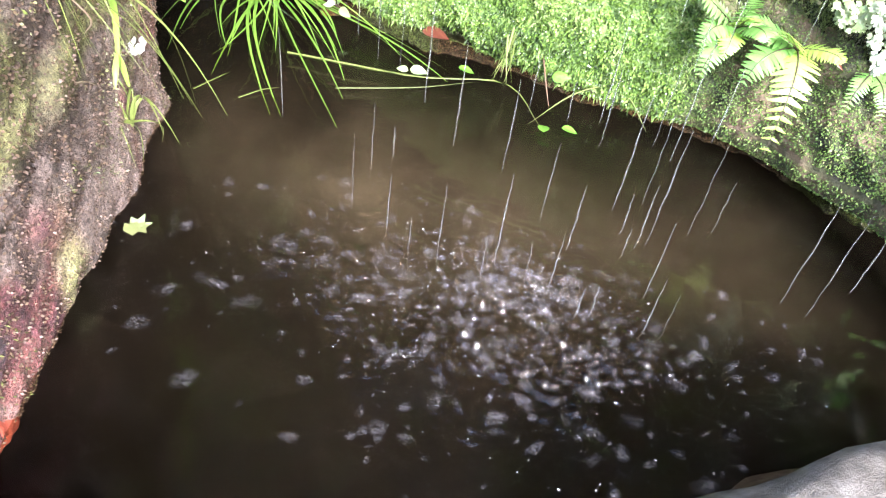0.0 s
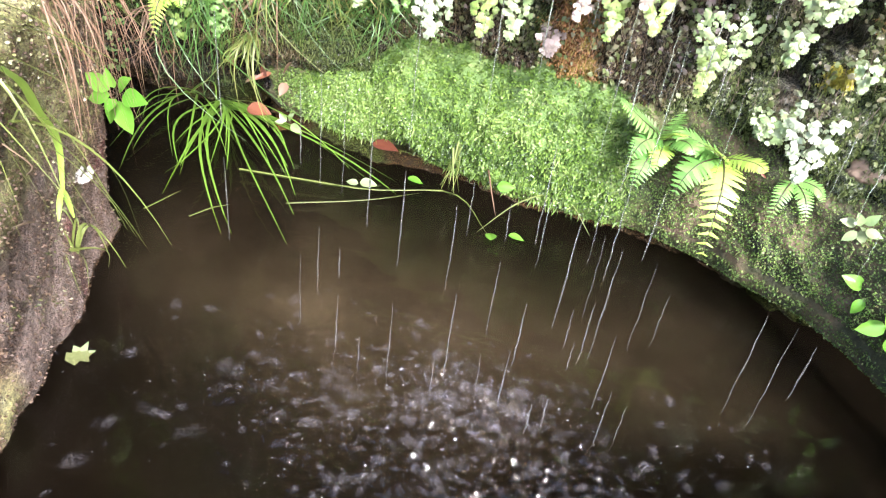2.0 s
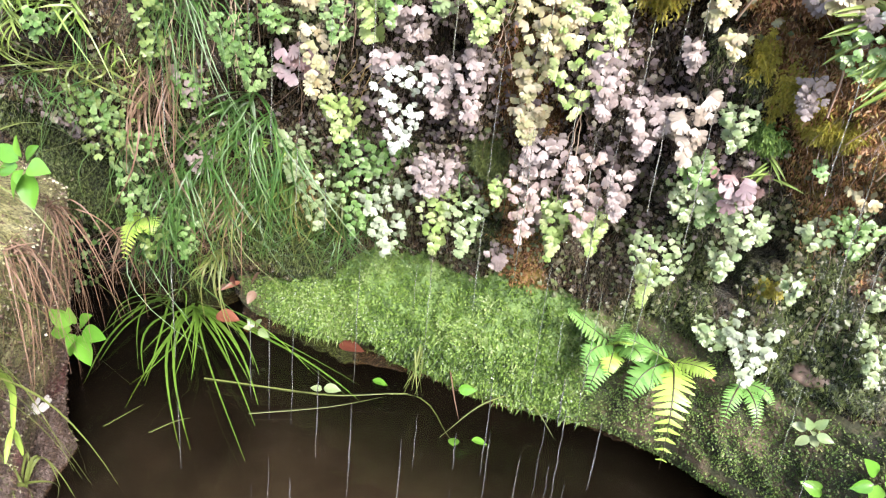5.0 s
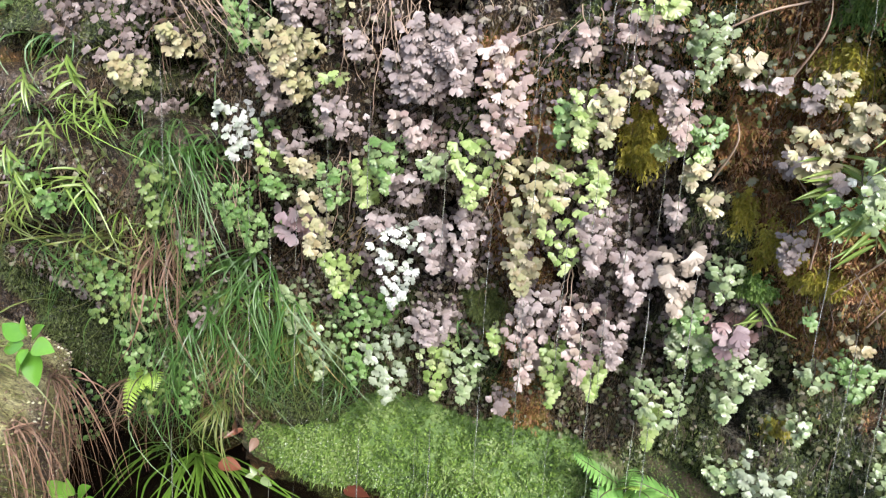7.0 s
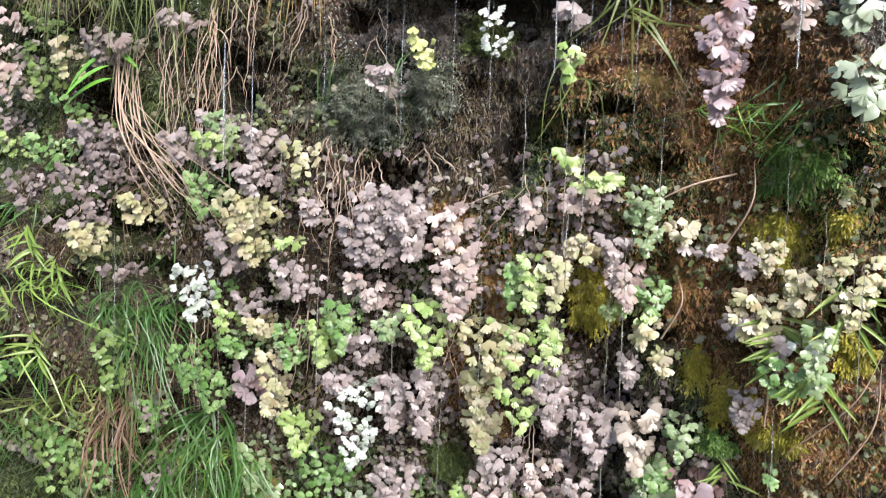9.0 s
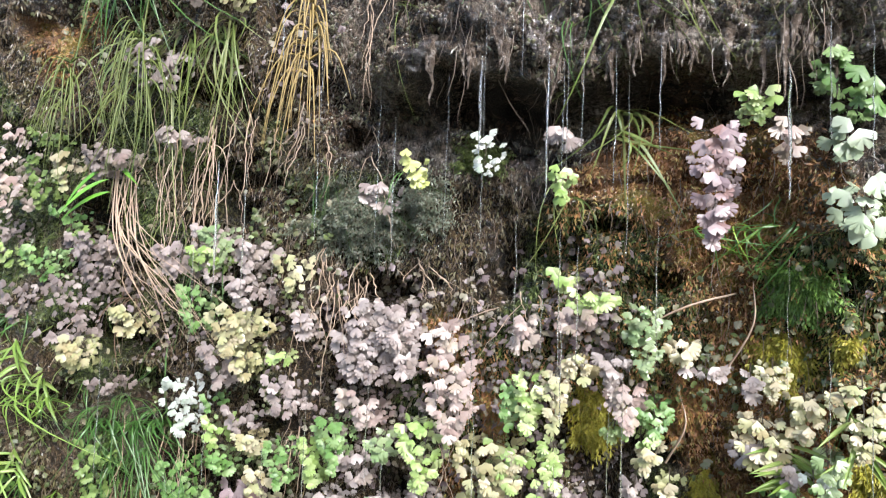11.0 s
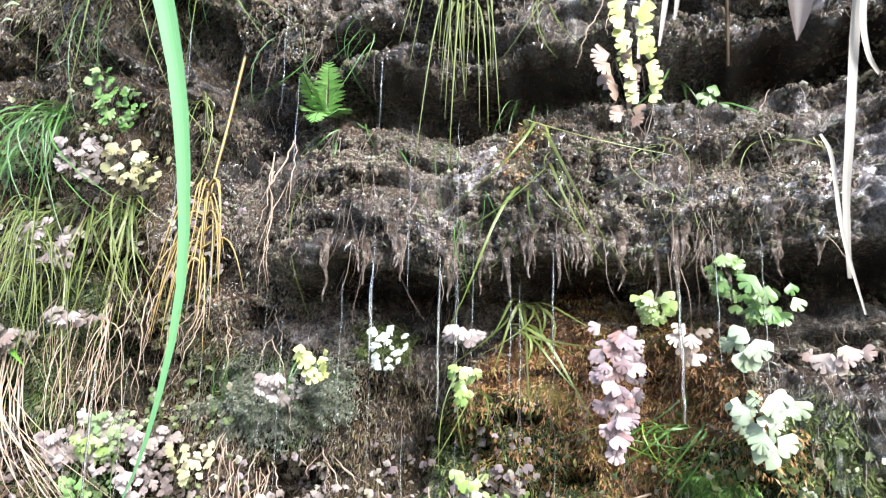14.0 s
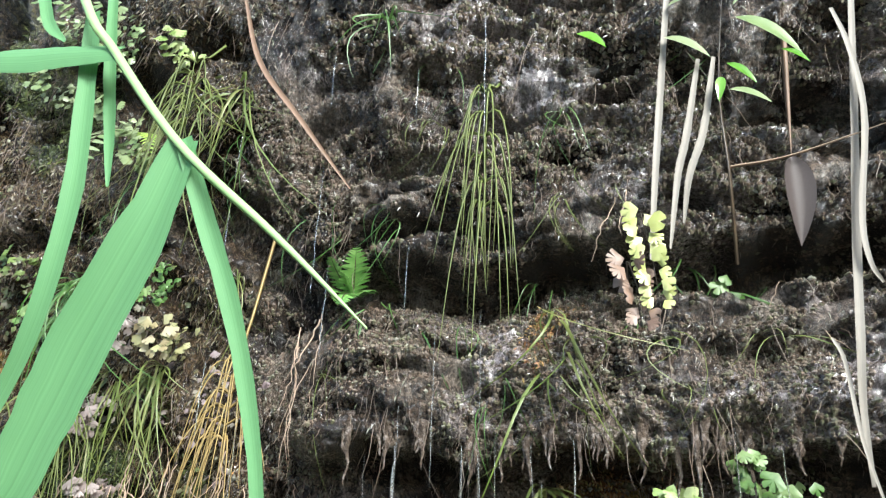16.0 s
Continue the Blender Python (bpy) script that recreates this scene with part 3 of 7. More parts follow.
def pinnule_mesh(seed):
    # fan leaflet with rounded lobes parted by narrow notches
    r = random.Random(seed)
    spread = radians(r.uniform(52, 72))
    lobes = r.choice((2, 3, 3, 4, 5))
    verts = [(0, 0, 0), (0, -0.12, -0.42)]
    n = lobes * 5 + 1
    for i in range(n):
        a = -spread + 2 * spread * i / (n - 1)
        ph = (i % 5) / 5.0
        notch = r.uniform(0.22, 0.46) if i % 5 == 0 and 0 < i < n - 1 else (0.16 if i in (0, n - 1) else 0.05 * abs(ph - 0.5))
        rad = (1.0 - notch - r.uniform(0, 0.05)) * (0.80 + 0.20 * math.cos(a))
        x, z = rad * 0.82 * math.sin(a), -rad * math.cos(a) * 0.95 - 0.05
        verts.append((x, -0.10 + 0.22 * x * x + 0.10 * (i % 5 == 0) - 0.06 * r.random() + 0.10 * max(0.0, -z - 0.7), z))
    faces = [(1, i + 1, i) for i in range(2, n + 1)] + [(0, 1, 2), (0, n + 1, 1)]
    return raw_mesh("pinnule", verts, faces)


PINNULES = [pinnule_mesh(s) for s in range(14)]


def strand(verts, faces, pts, width, flat=True, side=None):
    # a tapering ribbon with a fold, or a thin round-ish strand
    n = len(pts)
    base = len(verts)
    if side is None:
        side = Vector((rnd.uniform(0.5, 1), rnd.uniform(-0.6, 0.6), 0)).normalized()
    for i, p in enumerate(pts):
        t = i / (n - 1)
        w = width * (1 - t * t) * 0.5 + width * 0.06
        d = (Vector(pts[min(i + 1, n - 1)]) - Vector(pts[max(i - 1, 0)])).normalized()
        s = side - d * side.dot(d)
        if s.length < 0.05:
            s = Vector((0, 1, 0)).cross(d)
        s.normalize()
        up = d.cross(s)
        p = Vector(p)
        k = 0.25 if flat else 0.8
        verts += [tuple(p - s * w), tuple(p + up * w * k), tuple(p + s * w)]
    for i in range(n - 1):
        a = base + i * 3
        faces += [(a, a + 1, a + 4, a + 3), (a + 1, a + 2, a + 5, a + 4)]
        if not flat:
            faces.append((a + 2, a, a + 3, a + 5))


def hang(x, z, out=0.0):
    return Vector((x, face_y(x, z) - out, z))


def frond_spot(v, w, h, lean, size, taper):
    # a place within a hanging frond's outline, v from its top to its tip
    half = 0.5 * w * (min(1.0, 1.15 * (1 - v) ** 0.75 + 0.06) if taper else min(1.0, 1.3 * (1 - v) ** 0.45 + 0.1))
    half *= 0.70 + 0.30 * min(1.0, v * 5)
    u = rnd.uniform(-1, 1)
    return lean * v + u * max(0.0, half - size * 0.35), -v * max(0.01, h - size * 0.9), u


def maidenhair(x, z, w, h, material, label, size=0.023, thick=1.0):
    root = new("maidenhair_fern")
    root.location = hang(x, z)
    tagged(root, label, "fern", "maidenhair ferns on the rock wall")
    verts, faces = [], []
    taper = h > 1.15 * w
    lean = rnd.uniform(-0.1, 0.1) * w
    spine = [(0, 0.01, 0), (0, -0.035, 0.006), (lean * 0.3, -0.055, -h * 0.35), (lean, -0.06, -h * 0.92)]
    strand(verts, faces, spine, 0.0022, False)
    n = max(5, min(40, int(thick * 0.85 * w * h / (size * size * 0.62))))
    spots = []
    for i in range(n):
        v = ((i + rnd.random()) / n) ** 1.15
        px, pz, u = frond_spot(v, w, h, lean, size, taper)
        spots.append((px, -0.050 - 0.026 * (1 - v) - 0.014 * rnd.random() - 0.012 * (1 - abs(u)), pz, u))
        if i % 2 == 0:
            strand(verts, faces, [(lean * v, -0.05, pz + size * 0.8), (px * 0.6 + lean * v * 0.4, -0.045, pz + size * 0.35), (px, -0.05, pz)], 0.0012, False)
    part("rachis", raw_mesh("rachis", verts, faces, STEM), STEM, root)
    for px, py, pz, u in spots:
        s = size * rnd.uniform(0.65, 1.15)
        e = Euler((radians(rnd.uniform(-26, 12)), radians(-u * 38 + rnd.uniform(-26, 26)), radians(6 + u * 12 + rnd.uniform(-20, 20))))
        part("pinnule", rnd.choice(PINNULES), material, root, Matrix.LocRotScale((px, py, pz), e, (s, s, s)))
    # the smaller leaflets behind, close to the rock
    verts, faces = [], []
    for i in range(int(n * 1.6)):
        px, pz, u = frond_spot(rnd.random(), w * 1.15, h, lean, size, taper)
        m = Matrix.LocRotScale((px, -0.036 + 0.030 * rnd.random(), pz), Euler((radians(rnd.uniform(-45, 20)), radians(-u * 40 + rnd.uniform(-45, 45)), radians(rnd.uniform(-40, 40)))), [size * rnd.uniform(0.45, 0.85)] * 3)
        me = rnd.choice(PINNULES)
        b = len(verts)
        verts += [tuple(m @ q.co) for q in me.vertices]
        faces += [tuple(k + b for k in f.vertices) for f in me.polygons]
    part("under_frond", raw_mesh("under_frond", verts, faces, material), material, root)["kind"] = "stuff"
    return root


def pinna_mesh(teeth=6):
    # long toothed leaflet along +x
    verts, faces = [], []
    n = 2 * teeth
    for i in range(n + 1):
        t = i / n
        w = 0.21 * (1 - t) ** 0.6 * (0.75 + 0.25 * min(1, t * 6)) * (1.0 if i % 2 else 0.80)
        z = -0.16 * t * t
        verts += [(t, w + 0.02, z - 0.02), (t, 0, z), (t, -w, z - 0.02)]
    for i in range(n):
        a = i * 3
        faces += [(a, a + 3, a + 4, a + 1), (a + 1, a + 4, a + 5, a + 2)]
    return raw_mesh("pinna", verts, faces)


PINNA = pinna_mesh()


def sword_fern(base, fronds, label, group=""):
    # fronds: heading, rise, length, width, material
    root = new("sword_fern")
    root.location = base
    tagged(root, label, "fern", group)
    for heading, rise, length, width, droop, material in fronds:
        d = Vector((math.sin(radians(heading)), -math.cos(radians(heading)), 0))
        pts = []
        for i in range(15):
            t = i / 14
            pts.append(d * (length * (t * 0.75 + 0.1 * math.sin(t * 3))) * (1 - 0.25 * droop * t) + Vector((0, 0, length * (rise * t - droop * t * t))))
        verts, faces = [], []
        strand(verts, faces, [tuple(p) for p in pts], 0.004, False)
        frond = part("frond", raw_mesh("frond", verts, faces, STEM), STEM, root)
        for i in range(1, 15):
            t = i / 15
            k = min(13, int(t * 14))
            p = pts[k].lerp(pts[k + 1], t * 14 - k)
            tang = (pts[k + 1] - pts[k]).normalized()
            side = tang.cross(Vector((0, -0.35, 1))).normalized()
            s = width * 0.5 * min(1.0, 1.25 * (1 - t) ** 0.55) * (0.7 + 0.3 * min(1, t * 5))
            for sg in (-1, 1):
                ax = (side * sg + tang * 0.35 + Vector((0, 0, rnd.uniform(-0.15, 0.1)))).normalized()
                nz = ax.cross(tang) * sg
                nz = -nz if nz.z < 0 else nz
                ny = nz.cross(ax)
                m = Matrix((ax, ny, nz)).transposed().to_4x4()
                part("pinna", PINNA, material, frond, Matrix.Translation(p) @ m @ Matrix.Diagonal((s, s * 0.95, s, 1)))
    return root


def tuft(name, base, n, length, spread, width, material, label, category="grass", out=0.12, flat=True, up=0.0, lean=0.0, curl=0.3):
    verts, faces = [], []
    n, width = int(n * 0.85), width * 0.95
    heads = [(rnd.gauss(0, 0.30) * spread, rnd.uniform(-0.28, 0.16) * length, rnd.gauss(0, 0.45)) for _ in range(max(2, n // 14))]
    for _ in range(n):
        hx, hz, ha = rnd.choice(heads)
        a = ha + rnd.gauss(0, 0.5)
        L = length * rnd.choice((rnd.uniform(0.2, 0.6), rnd.uniform(0.5, 1.1)))
        o = out * rnd.uniform(0.2, 1.3)
        x0, y0, z0 = hx + rnd.gauss(0, 0.04) * spread, rnd.uniform(-0.01, 0.02), hz + rnd.uniform(-0.03, 0.03) * length
        wob = rnd.gauss(0, curl * 1.5) * spread
        twist = rnd.gauss(0, 0.5) * spread
        rise = max(up, rnd.uniform(-0.2, 0.35))
        pts = []
        for i in range(9):
            t = i / 8
            pts.append((x0 + (a * spread * 0.34 + lean) * t ** 0.8 + wob * t * (1 - t) * 1.5 + twist * t ** 3, y0 - o * math.sin(t * 2.2) * (1 - 0.3 * t), z0 + L * (rise * 2.2 * t * (1 - t) - t ** 1.35 * (1 - 0.5 * rise))))
        strand(verts, faces, pts, width * rnd.uniform(0.7, 1.25), flat)
    ob = mesh_object(name, verts, faces, material)
    ob.location = base
    return tagged(ob, label, category)


def roots(x, z, n, length, spread, label="thin pale brown roots hanging down the rock", material=None, out=0.022, width=0.0022):
    n = max(3, int(n * 0.6))
    clumps = [rnd.gauss(0, 0.34) * spread for _ in range(3)]
    root = new("hanging_roots")
    root.location = hang(x, z)
    tagged(root, label, "roots", "roots hanging from the rock")
    for _ in range(n):
        verts, faces = [], []
        L = length * rnd.uniform(0.3, 0.95)
        x0 = rnd.choice(clumps) + rnd.gauss(0, 0.07) * spread
        ph, am = rnd.uniform(0, 6.3), rnd.uniform(0.002, 0.012)
        fr = rnd.uniform(2, 7)
        dr = rnd.gauss(0, 0.35) * spread
        o = out * rnd.uniform(0.2, 2.0)
        dz = rnd.uniform(-0.03, 0.03)
        pts = []
        for i in range(13):
            t = i / 12
            pts.append((x0 + dr * t + am * math.sin(ph + fr * t) * t + 0.003 * rnd.uniform(-1, 1), -o * (0.3 + 0.7 * t) + 0.005 * math.sin(3 * ph + 9 * t), dz - L * t))
        strand(verts, faces, pts, width * rnd.uniform(0.45, 1.3), False)
        part("root", raw_mesh("root", verts, faces, material or ROOT), material or ROOT, root)
    return root


def leafmesh(name, length, width, fold=0.25, droop=0.2, tip=0.75, seg=8):
    # ovate leaf along +x
    verts, faces = [], []
    for i in range(seg + 1):
        t = i / seg
        w = 0.5 * width * (math.sin(math.pi * t ** tip) ** 0.85 if 0 < t < 1 else 0.02)
        z = -droop * length * t * t
        verts += [(t * length, w, z + fold * w), (t * length, w * 0.5, z + fold * w * 0.35), (t * length, 0, z), (t * length, -w * 0.5, z + fold * w * 0.35), (t * length, -w, z + fold * w)]
    for i in range(seg):
        for j in range(4):
            a = i * 5 + j
            faces.append((a, a + 5, a + 6, a + 1))
    return raw_mesh(name, verts, faces)


def frame_to(ax, face):
    ax = Vector(ax).normalized()
    ny = Vector(face).cross(ax).normalized()
    nz = ax.cross(ny)
    return Matrix((ax, ny, nz)).transposed().to_4x4()


# ---------------------------------------------------------------- maidenhair ferns on the wall

FERN_MAUVE_A = [(-0.931, 1.321, 0.045, 0.041), (-0.853, 1.231, 0.066, 0.043), (-0.627, 1.308, 0.065, 0.102), (-0.486, 1.255, 0.078, 0.086), (-0.608, 1.181, 0.061, 0.067), (-0.356, 1.12, 0.068, 0.076), (-0.311, 1.343, 0.099, 0.105), (-0.863, 0.949, 0.046, 0.106), (-0.425, 1.029, 0.071, 0.058), (-0.235, 1.355, 0.058, 0.098), (0.111, 1.331, 0.059, 0.068), (0.004, 1.082, 0.065, 0.13), (0.084, 1.016, 0.091, 0.128), (0.142, 1.118, 0.045, 0.064), (0.299, 1.216, 0.045, 0.057), (0.36, 1.192, 0.051, 0.06), (0.311, 1.32, 0.025, 0.056), (0.249, 1.323, 0.072, 0.03), (-0.243, 1.055, 0.064, 0.152), (-0.317, 1.034, 0.069, 0.14), (-0.361, 0.8, 0.109, 0.107), (-0.11, 0.895, 0.101, 0.092), (0.053, 0.866, 0.063, 0.125), (-0.217, 0.567, 0.056, 0.06)]
FERN_MAUVE_B = [(-0.859, 1.678, 0.054, 0.065), (-1.133, 1.541, 0.077, 0.09), (-0.91, 1.422, 0.12, 0.151), (-0.536, 1.497, 0.059, 0.08), (-0.884, 1.495, 0.12, 0.074), (-0.551, 1.434, 0.081, 0.066), (-0.256, 1.399, 0.078, 0.106), (-0.346, 1.339, 0.085, 0.101), (-0.441, 1.374, 0.049, 0.06), (-1.03, 1.408, 0.079, 0.091), (-0.694, 1.492, 0.087, 0.075), (-0.602, 1.971, 0.089, 0.074), (-0.85, 1.667, 0.103, 0.062), (-0.661, 1.7, 0.087, 0.043), (-0.881, 1.509, 0.122, 0.068), (-0.866, 1.446, 0.102, 0.067), (-0.535, 1.503, 0.038, 0.059), (-0.262, 1.595, 0.054, 0.056), (0.051, 1.661, 0.045, 0.033), (-0.325, 1.402, 0.058, 0.083), (-0.248, 1.387, 0.075, 0.072), (-0.679, 1.843, 0.1, 0.087)]
FERN_TAN = [(-0.889, 1.298, 0.061, 0.062), (-0.57, 1.31, 0.053, 0.081), (-0.588, 1.129, 0.062, 0.051), (-0.575, 1.065, 0.059, 0.164), (0.018, 1.299, 0.047, 0.104), (0.062, 1.331, 0.057, 0.054), (-0.105, 1.165, 0.124, 0.112), (-0.141, 1.065, 0.087, 0.107), (-0.147, 0.968, 0.08, 0.102), (0.197, 1.135, 0.043, 0.056), (0.164, 1.188, 0.046, 0.065), (0.329, 1.252, 0.088, 0.087), (0.214, 1.363, 0.046, 0.051), (0.464, 0.894, 0.04, 0.033), (-0.928, 1.664, 0.061, 0.084), (-0.894, 1.313, 0.072, 0.081), (-0.804, 1.373, 0.07, 0.074), (-0.555, 1.37, 0.097, 0.061), (-0.519, 1.958, 0.071, 0.077), (-0.586, 1.385, 0.085, 0.113), (-0.462, 1.475, 0.05, 0.077)]
FERN_WHITE = [(-0.732, 1.234, 0.087, 0.131), (-0.385, 1.009, 0.132, 0.191), (0.391, 1.189, 0.037, 0.034)]
FERN_LIME_A = [(-0.481, 1.3, 0.038, 0.035), (-0.662, 1.16, 0.045, 0.08), (-0.445, 1.14, 0.053, 0.111), (-1.021, 0.887, 0.156, 0.169), (-0.877, 1.106, 0.06, 0.152), (-0.553, 0.92, 0.073, 0.113), (-0.023, 1.291, 0.05, 0.109), (0.109, 1.214, 0.043, 0.039), (0.151, 1.201, 0.06, 0.028), (-0.208, 1.201, 0.096, 0.147), (-0.047, 1.169, 0.151, 0.224), (0.004, 1.17, 0.044, 0.084), (-0.376, 0.699, 0.085, 0.177), (-1.1, 0.501, 0.069, 0.108), (-0.075, 0.758, 0.063, 0.151), (0.002, 0.745, 0.067, 0.113), (-0.207, 0.775, 0.039, 0.069), (0.137, 0.632, 0.048, 0.128), (-1.046, 1.668, 0.058, 0.118), (-1.002, 1.713, 0.052, 0.044), (-0.617, 1.489, 0.081, 0.061), (-0.908, 1.527, 0.073, 0.051), (0.043, 1.611, 0.032, 0.062), (0.306, 1.703, 0.05, 0.047)]
FERN_LIME_B = [(0.042, 1.463, 0.039, 0.046), (0.08, 1.43, 0.08, 0.046), (-0.479, 2.432, 0.061, 0.053), (-0.853, 2.096, 0.052, 0.057)]
FERN_GREEN = [(-0.67, 1.202, 0.034, 0.045), (-0.663, 1.086, 0.072, 0.062), (-0.751, 1.065, 0.083, 0.115), (-0.729, 1.008, 0.095, 0.114), (-0.391, 1.185, 0.066, 0.116), (-1.082, 1.1, 0.062, 0.059), (-0.06, 1.274, 0.037, 0.087), (0.171, 1.261, 0.059, 0.081), (-1.057, 0.705, 0.092, 0.163), (-0.554, 0.768, 0.102, 0.212), (-0.519, 0.816, 0.118, 0.096), (-1.393, 0.459, 0.16, 0.254), (0.378, 0.943, 0.028, 0.036), (-0.983, 0.585, 0.086, 0.158), (-0.975, 0.796, 0.11, 0.082), (-1.007, 1.481, 0.075, 0.076), (-0.979, 1.564, 0.046, 0.041), (-0.512, 2.057, 0.052, 0.094), (-0.796, 1.989, 0.082, 0.057), (0.387, 1.748, 0.041, 0.056)]
FERN_CORAL = [(-0.645, 1.012, 0.101, 0.098), (0.268, 0.889, 0.095, 0.087)]
FERN_PALE = [(-0.298, 1.16, 0.052, 0.062), (0.408, 1.218, 0.05, 0.116), (-0.704, 0.807, 0.09, 0.139), (-0.665, 0.717, 0.118, 0.174), (-0.292, 0.71, 0.107, 0.172), (0.152, 0.709, 0.122, 0.132), (0.278, 0.702, 0.073, 0.086), (0.295, 0.807, 0.108, 0.085), (0.186, 0.85, 0.085, 0.089), (0.432, 0.662, 0.045, 0.073), (0.311, 0.501, 0.095, 0.078), (0.607, 0.594, 0.07, 0.137), (0.592, 0.676, 0.053, 0.055), (-0.599, 1.525, 0.076, 0.083), (0.152, 1.388, 0.052, 0.051), (-0.73, 2.541, 0.075, 0.079), (-0.783, 2.422, 0.072, 0.058), (-0.633, 2.341, 0.08, 0.055), (-0.559, 2.271, 0.093, 0.069), (-0.606, 2.503, 0.073, 0.13)]
FERN_BLUSH = [(-0.339, 1.236, 0.095, 0.084), (-0.154, 1.318, 0.103, 0.16), (-0.027, 1.356, 0.048, 0.038), (0.132, 1.287, 0.074, 0.091), (-0.143, 0.818, 0.093, 0.191), (-0.017, 0.884, 0.103, 0.191), (-1.085, 1.728, 0.112, 0.201), (-0.792, 1.667, 0.047, 0.048), (0.057, 1.404, 0.065, 0.055), (-0.018, 1.388, 0.043, 0.045), (-0.173, 1.371, 0.074, 0.071)]
CORAL = leaf_material("coral_and_mauve_frond", [(0.34, 0.19, 0.17), (0.48, 0.29, 0.26), (0.42, 0.30, 0.32), (0.56, 0.44, 0.44), (0.38, 0.28, 0.30)], 0.4)
PEACH = leaf_material("peach_frond", [(0.52, 0.42, 0.32), (0.64, 0.54, 0.43), (0.72, 0.64, 0.54)], 0.4)
YELLOW = leaf_material("yellow_frond", [(0.48, 0.52, 0.14), (0.60, 0.64, 0.24), (0.70, 0.72, 0.36)], 0.35, tone=0.62)
WAXY = leaf_material("waxy_pale_frond", [(0.50, 0.64, 0.36), (0.62, 0.74, 0.50), (0.72, 0.80, 0.62)], 0.3, tone=0.40)

KINDS = (
    (FERN_MAUVE_A + FERN_MAUVE_B, MAUVE, "withered mauve-grey maidenhair fern hanging from the wet rock", 0.0200, 1.0),
    (FERN_BLUSH, BLUSH, "faded pink maidenhair fern hanging from the wet rock", 0.0205, 1.0),
    (FERN_TAN, TAN, "tan and yellowish maidenhair fern on the wet rock", 0.0195, 1.0),
    (FERN_LIME_A + FERN_LIME_B, LIME, "lime green maidenhair fern drooping from the rock", 0.0185, 1.1),
    (FERN_GREEN, GREEN, "fresh green maidenhair fern drooping from the rock", 0.0160, 1.0),
    (FERN_PALE, PALE, "pale green maidenhair fern on the wet rock", 0.0175, 1.0),
    (FERN_WHITE, WHITE, "glossy wet maidenhair fern, whitish with sky gloss painted into its colour", 0.0175, 0.9),
    (FERN_CORAL, CORAL, "coral pink maidenhair fern on the wet rock", 0.030, 1.0),
    ([(0.162, 1.036, 0.083, 0.151)], PEACH, "large peach-coloured maidenhair fern on the wet rock", 0.026, 1.0),
    ([(-0.491, 0.705, 0.123, 0.212), (0.393, 0.539, 0.131, 0.177)], WAXY, "waxy pale green tapering maidenhair frond", 0.021, 0.95),
    ([(-0.188, 1.634, 0.048, 0.061)], YELLOW, "yellow-lime maidenhair sprig below the ledge", 0.024, 1.0),
    ([(-0.07, 1.661, 0.046, 0.07)], WHITE, "few whitish blush leaflets below the ledge", 0.015, 0.6),
    ([(0.348, 1.663, 0.05, 0.063), (0.512, 1.636, 0.071, 0.04)], BLUSH, "large blush leaflets below the ledge", 0.024, 0.9),
    ([(0.437, 1.718, 0.075, 0.066), (0.399, 1.996, 0.053, 0.048)], GREEN, "bright green large-leaved maidenhair fern at the ledge", 0.023, 1.0),
    ([(0.413, 1.656, 0.039, 0.064), (0.425, 1.583, 0.079, 0.096)], WAXY, "whitish green large-leaved maidenhair fern below the ledge", 0.026, 0.8),
    ([(0.254, 1.66, 0.072, 0.179)], CORAL, "long coral and mauve maidenhair fern below the ledge", 0.021, 1.3),
)
for spots, material, label, size, thick in KINDS:
    for x, z, w, h in spots:
        # beyond the shaded corner darker colours carry the shade, and leaflets are smaller
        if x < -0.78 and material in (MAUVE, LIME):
            dull, words = (MAUVE_SHADED, "brown-mauve maidenhair fern darkened for the shaded corner") if material is MAUVE else (LIME_SHADED, "olive green maidenhair fern darkened for the shaded corner")
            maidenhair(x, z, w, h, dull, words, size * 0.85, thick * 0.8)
        else:
            maidenhair(x, z, w, h, material, label, size, thick)

# smaller ferns that fill the face between the large ones
fill = random.Random(5)
for k in range(24):
    if k < 13:
        x, z = fill.uniform(0.16, 0.62), fill.uniform(0.80, 1.50)
        material, label = fill.choice(((TAN, "small tan maidenhair fern on the mossy rock"), (PALE, "small pale green maidenhair fern on the mossy rock"), (GREEN, "small green maidenhair fern on the mossy rock"), (MAUVE, "small mauve maidenhair fern on the mossy rock")))
    else:
        x, z = fill.uniform(-1.25, -0.5), fill.uniform(0.58, 1.55)
        material, label = fill.choice(((GREEN, "small green maidenhair fern on the shaded rock"), (GREEN, "small green maidenhair fern on the shaded rock"), (LIME, "small lime maidenhair fern on the shaded rock"), (MAUVE, "small mauve maidenhair fern on the shaded rock")))
    w = fill.uniform(0.04, 0.085)
    maidenhair(x, z, w, w * fill.uniform(0.9, 1.6), material, label, fill.uniform(0.013, 0.017), 1.0)


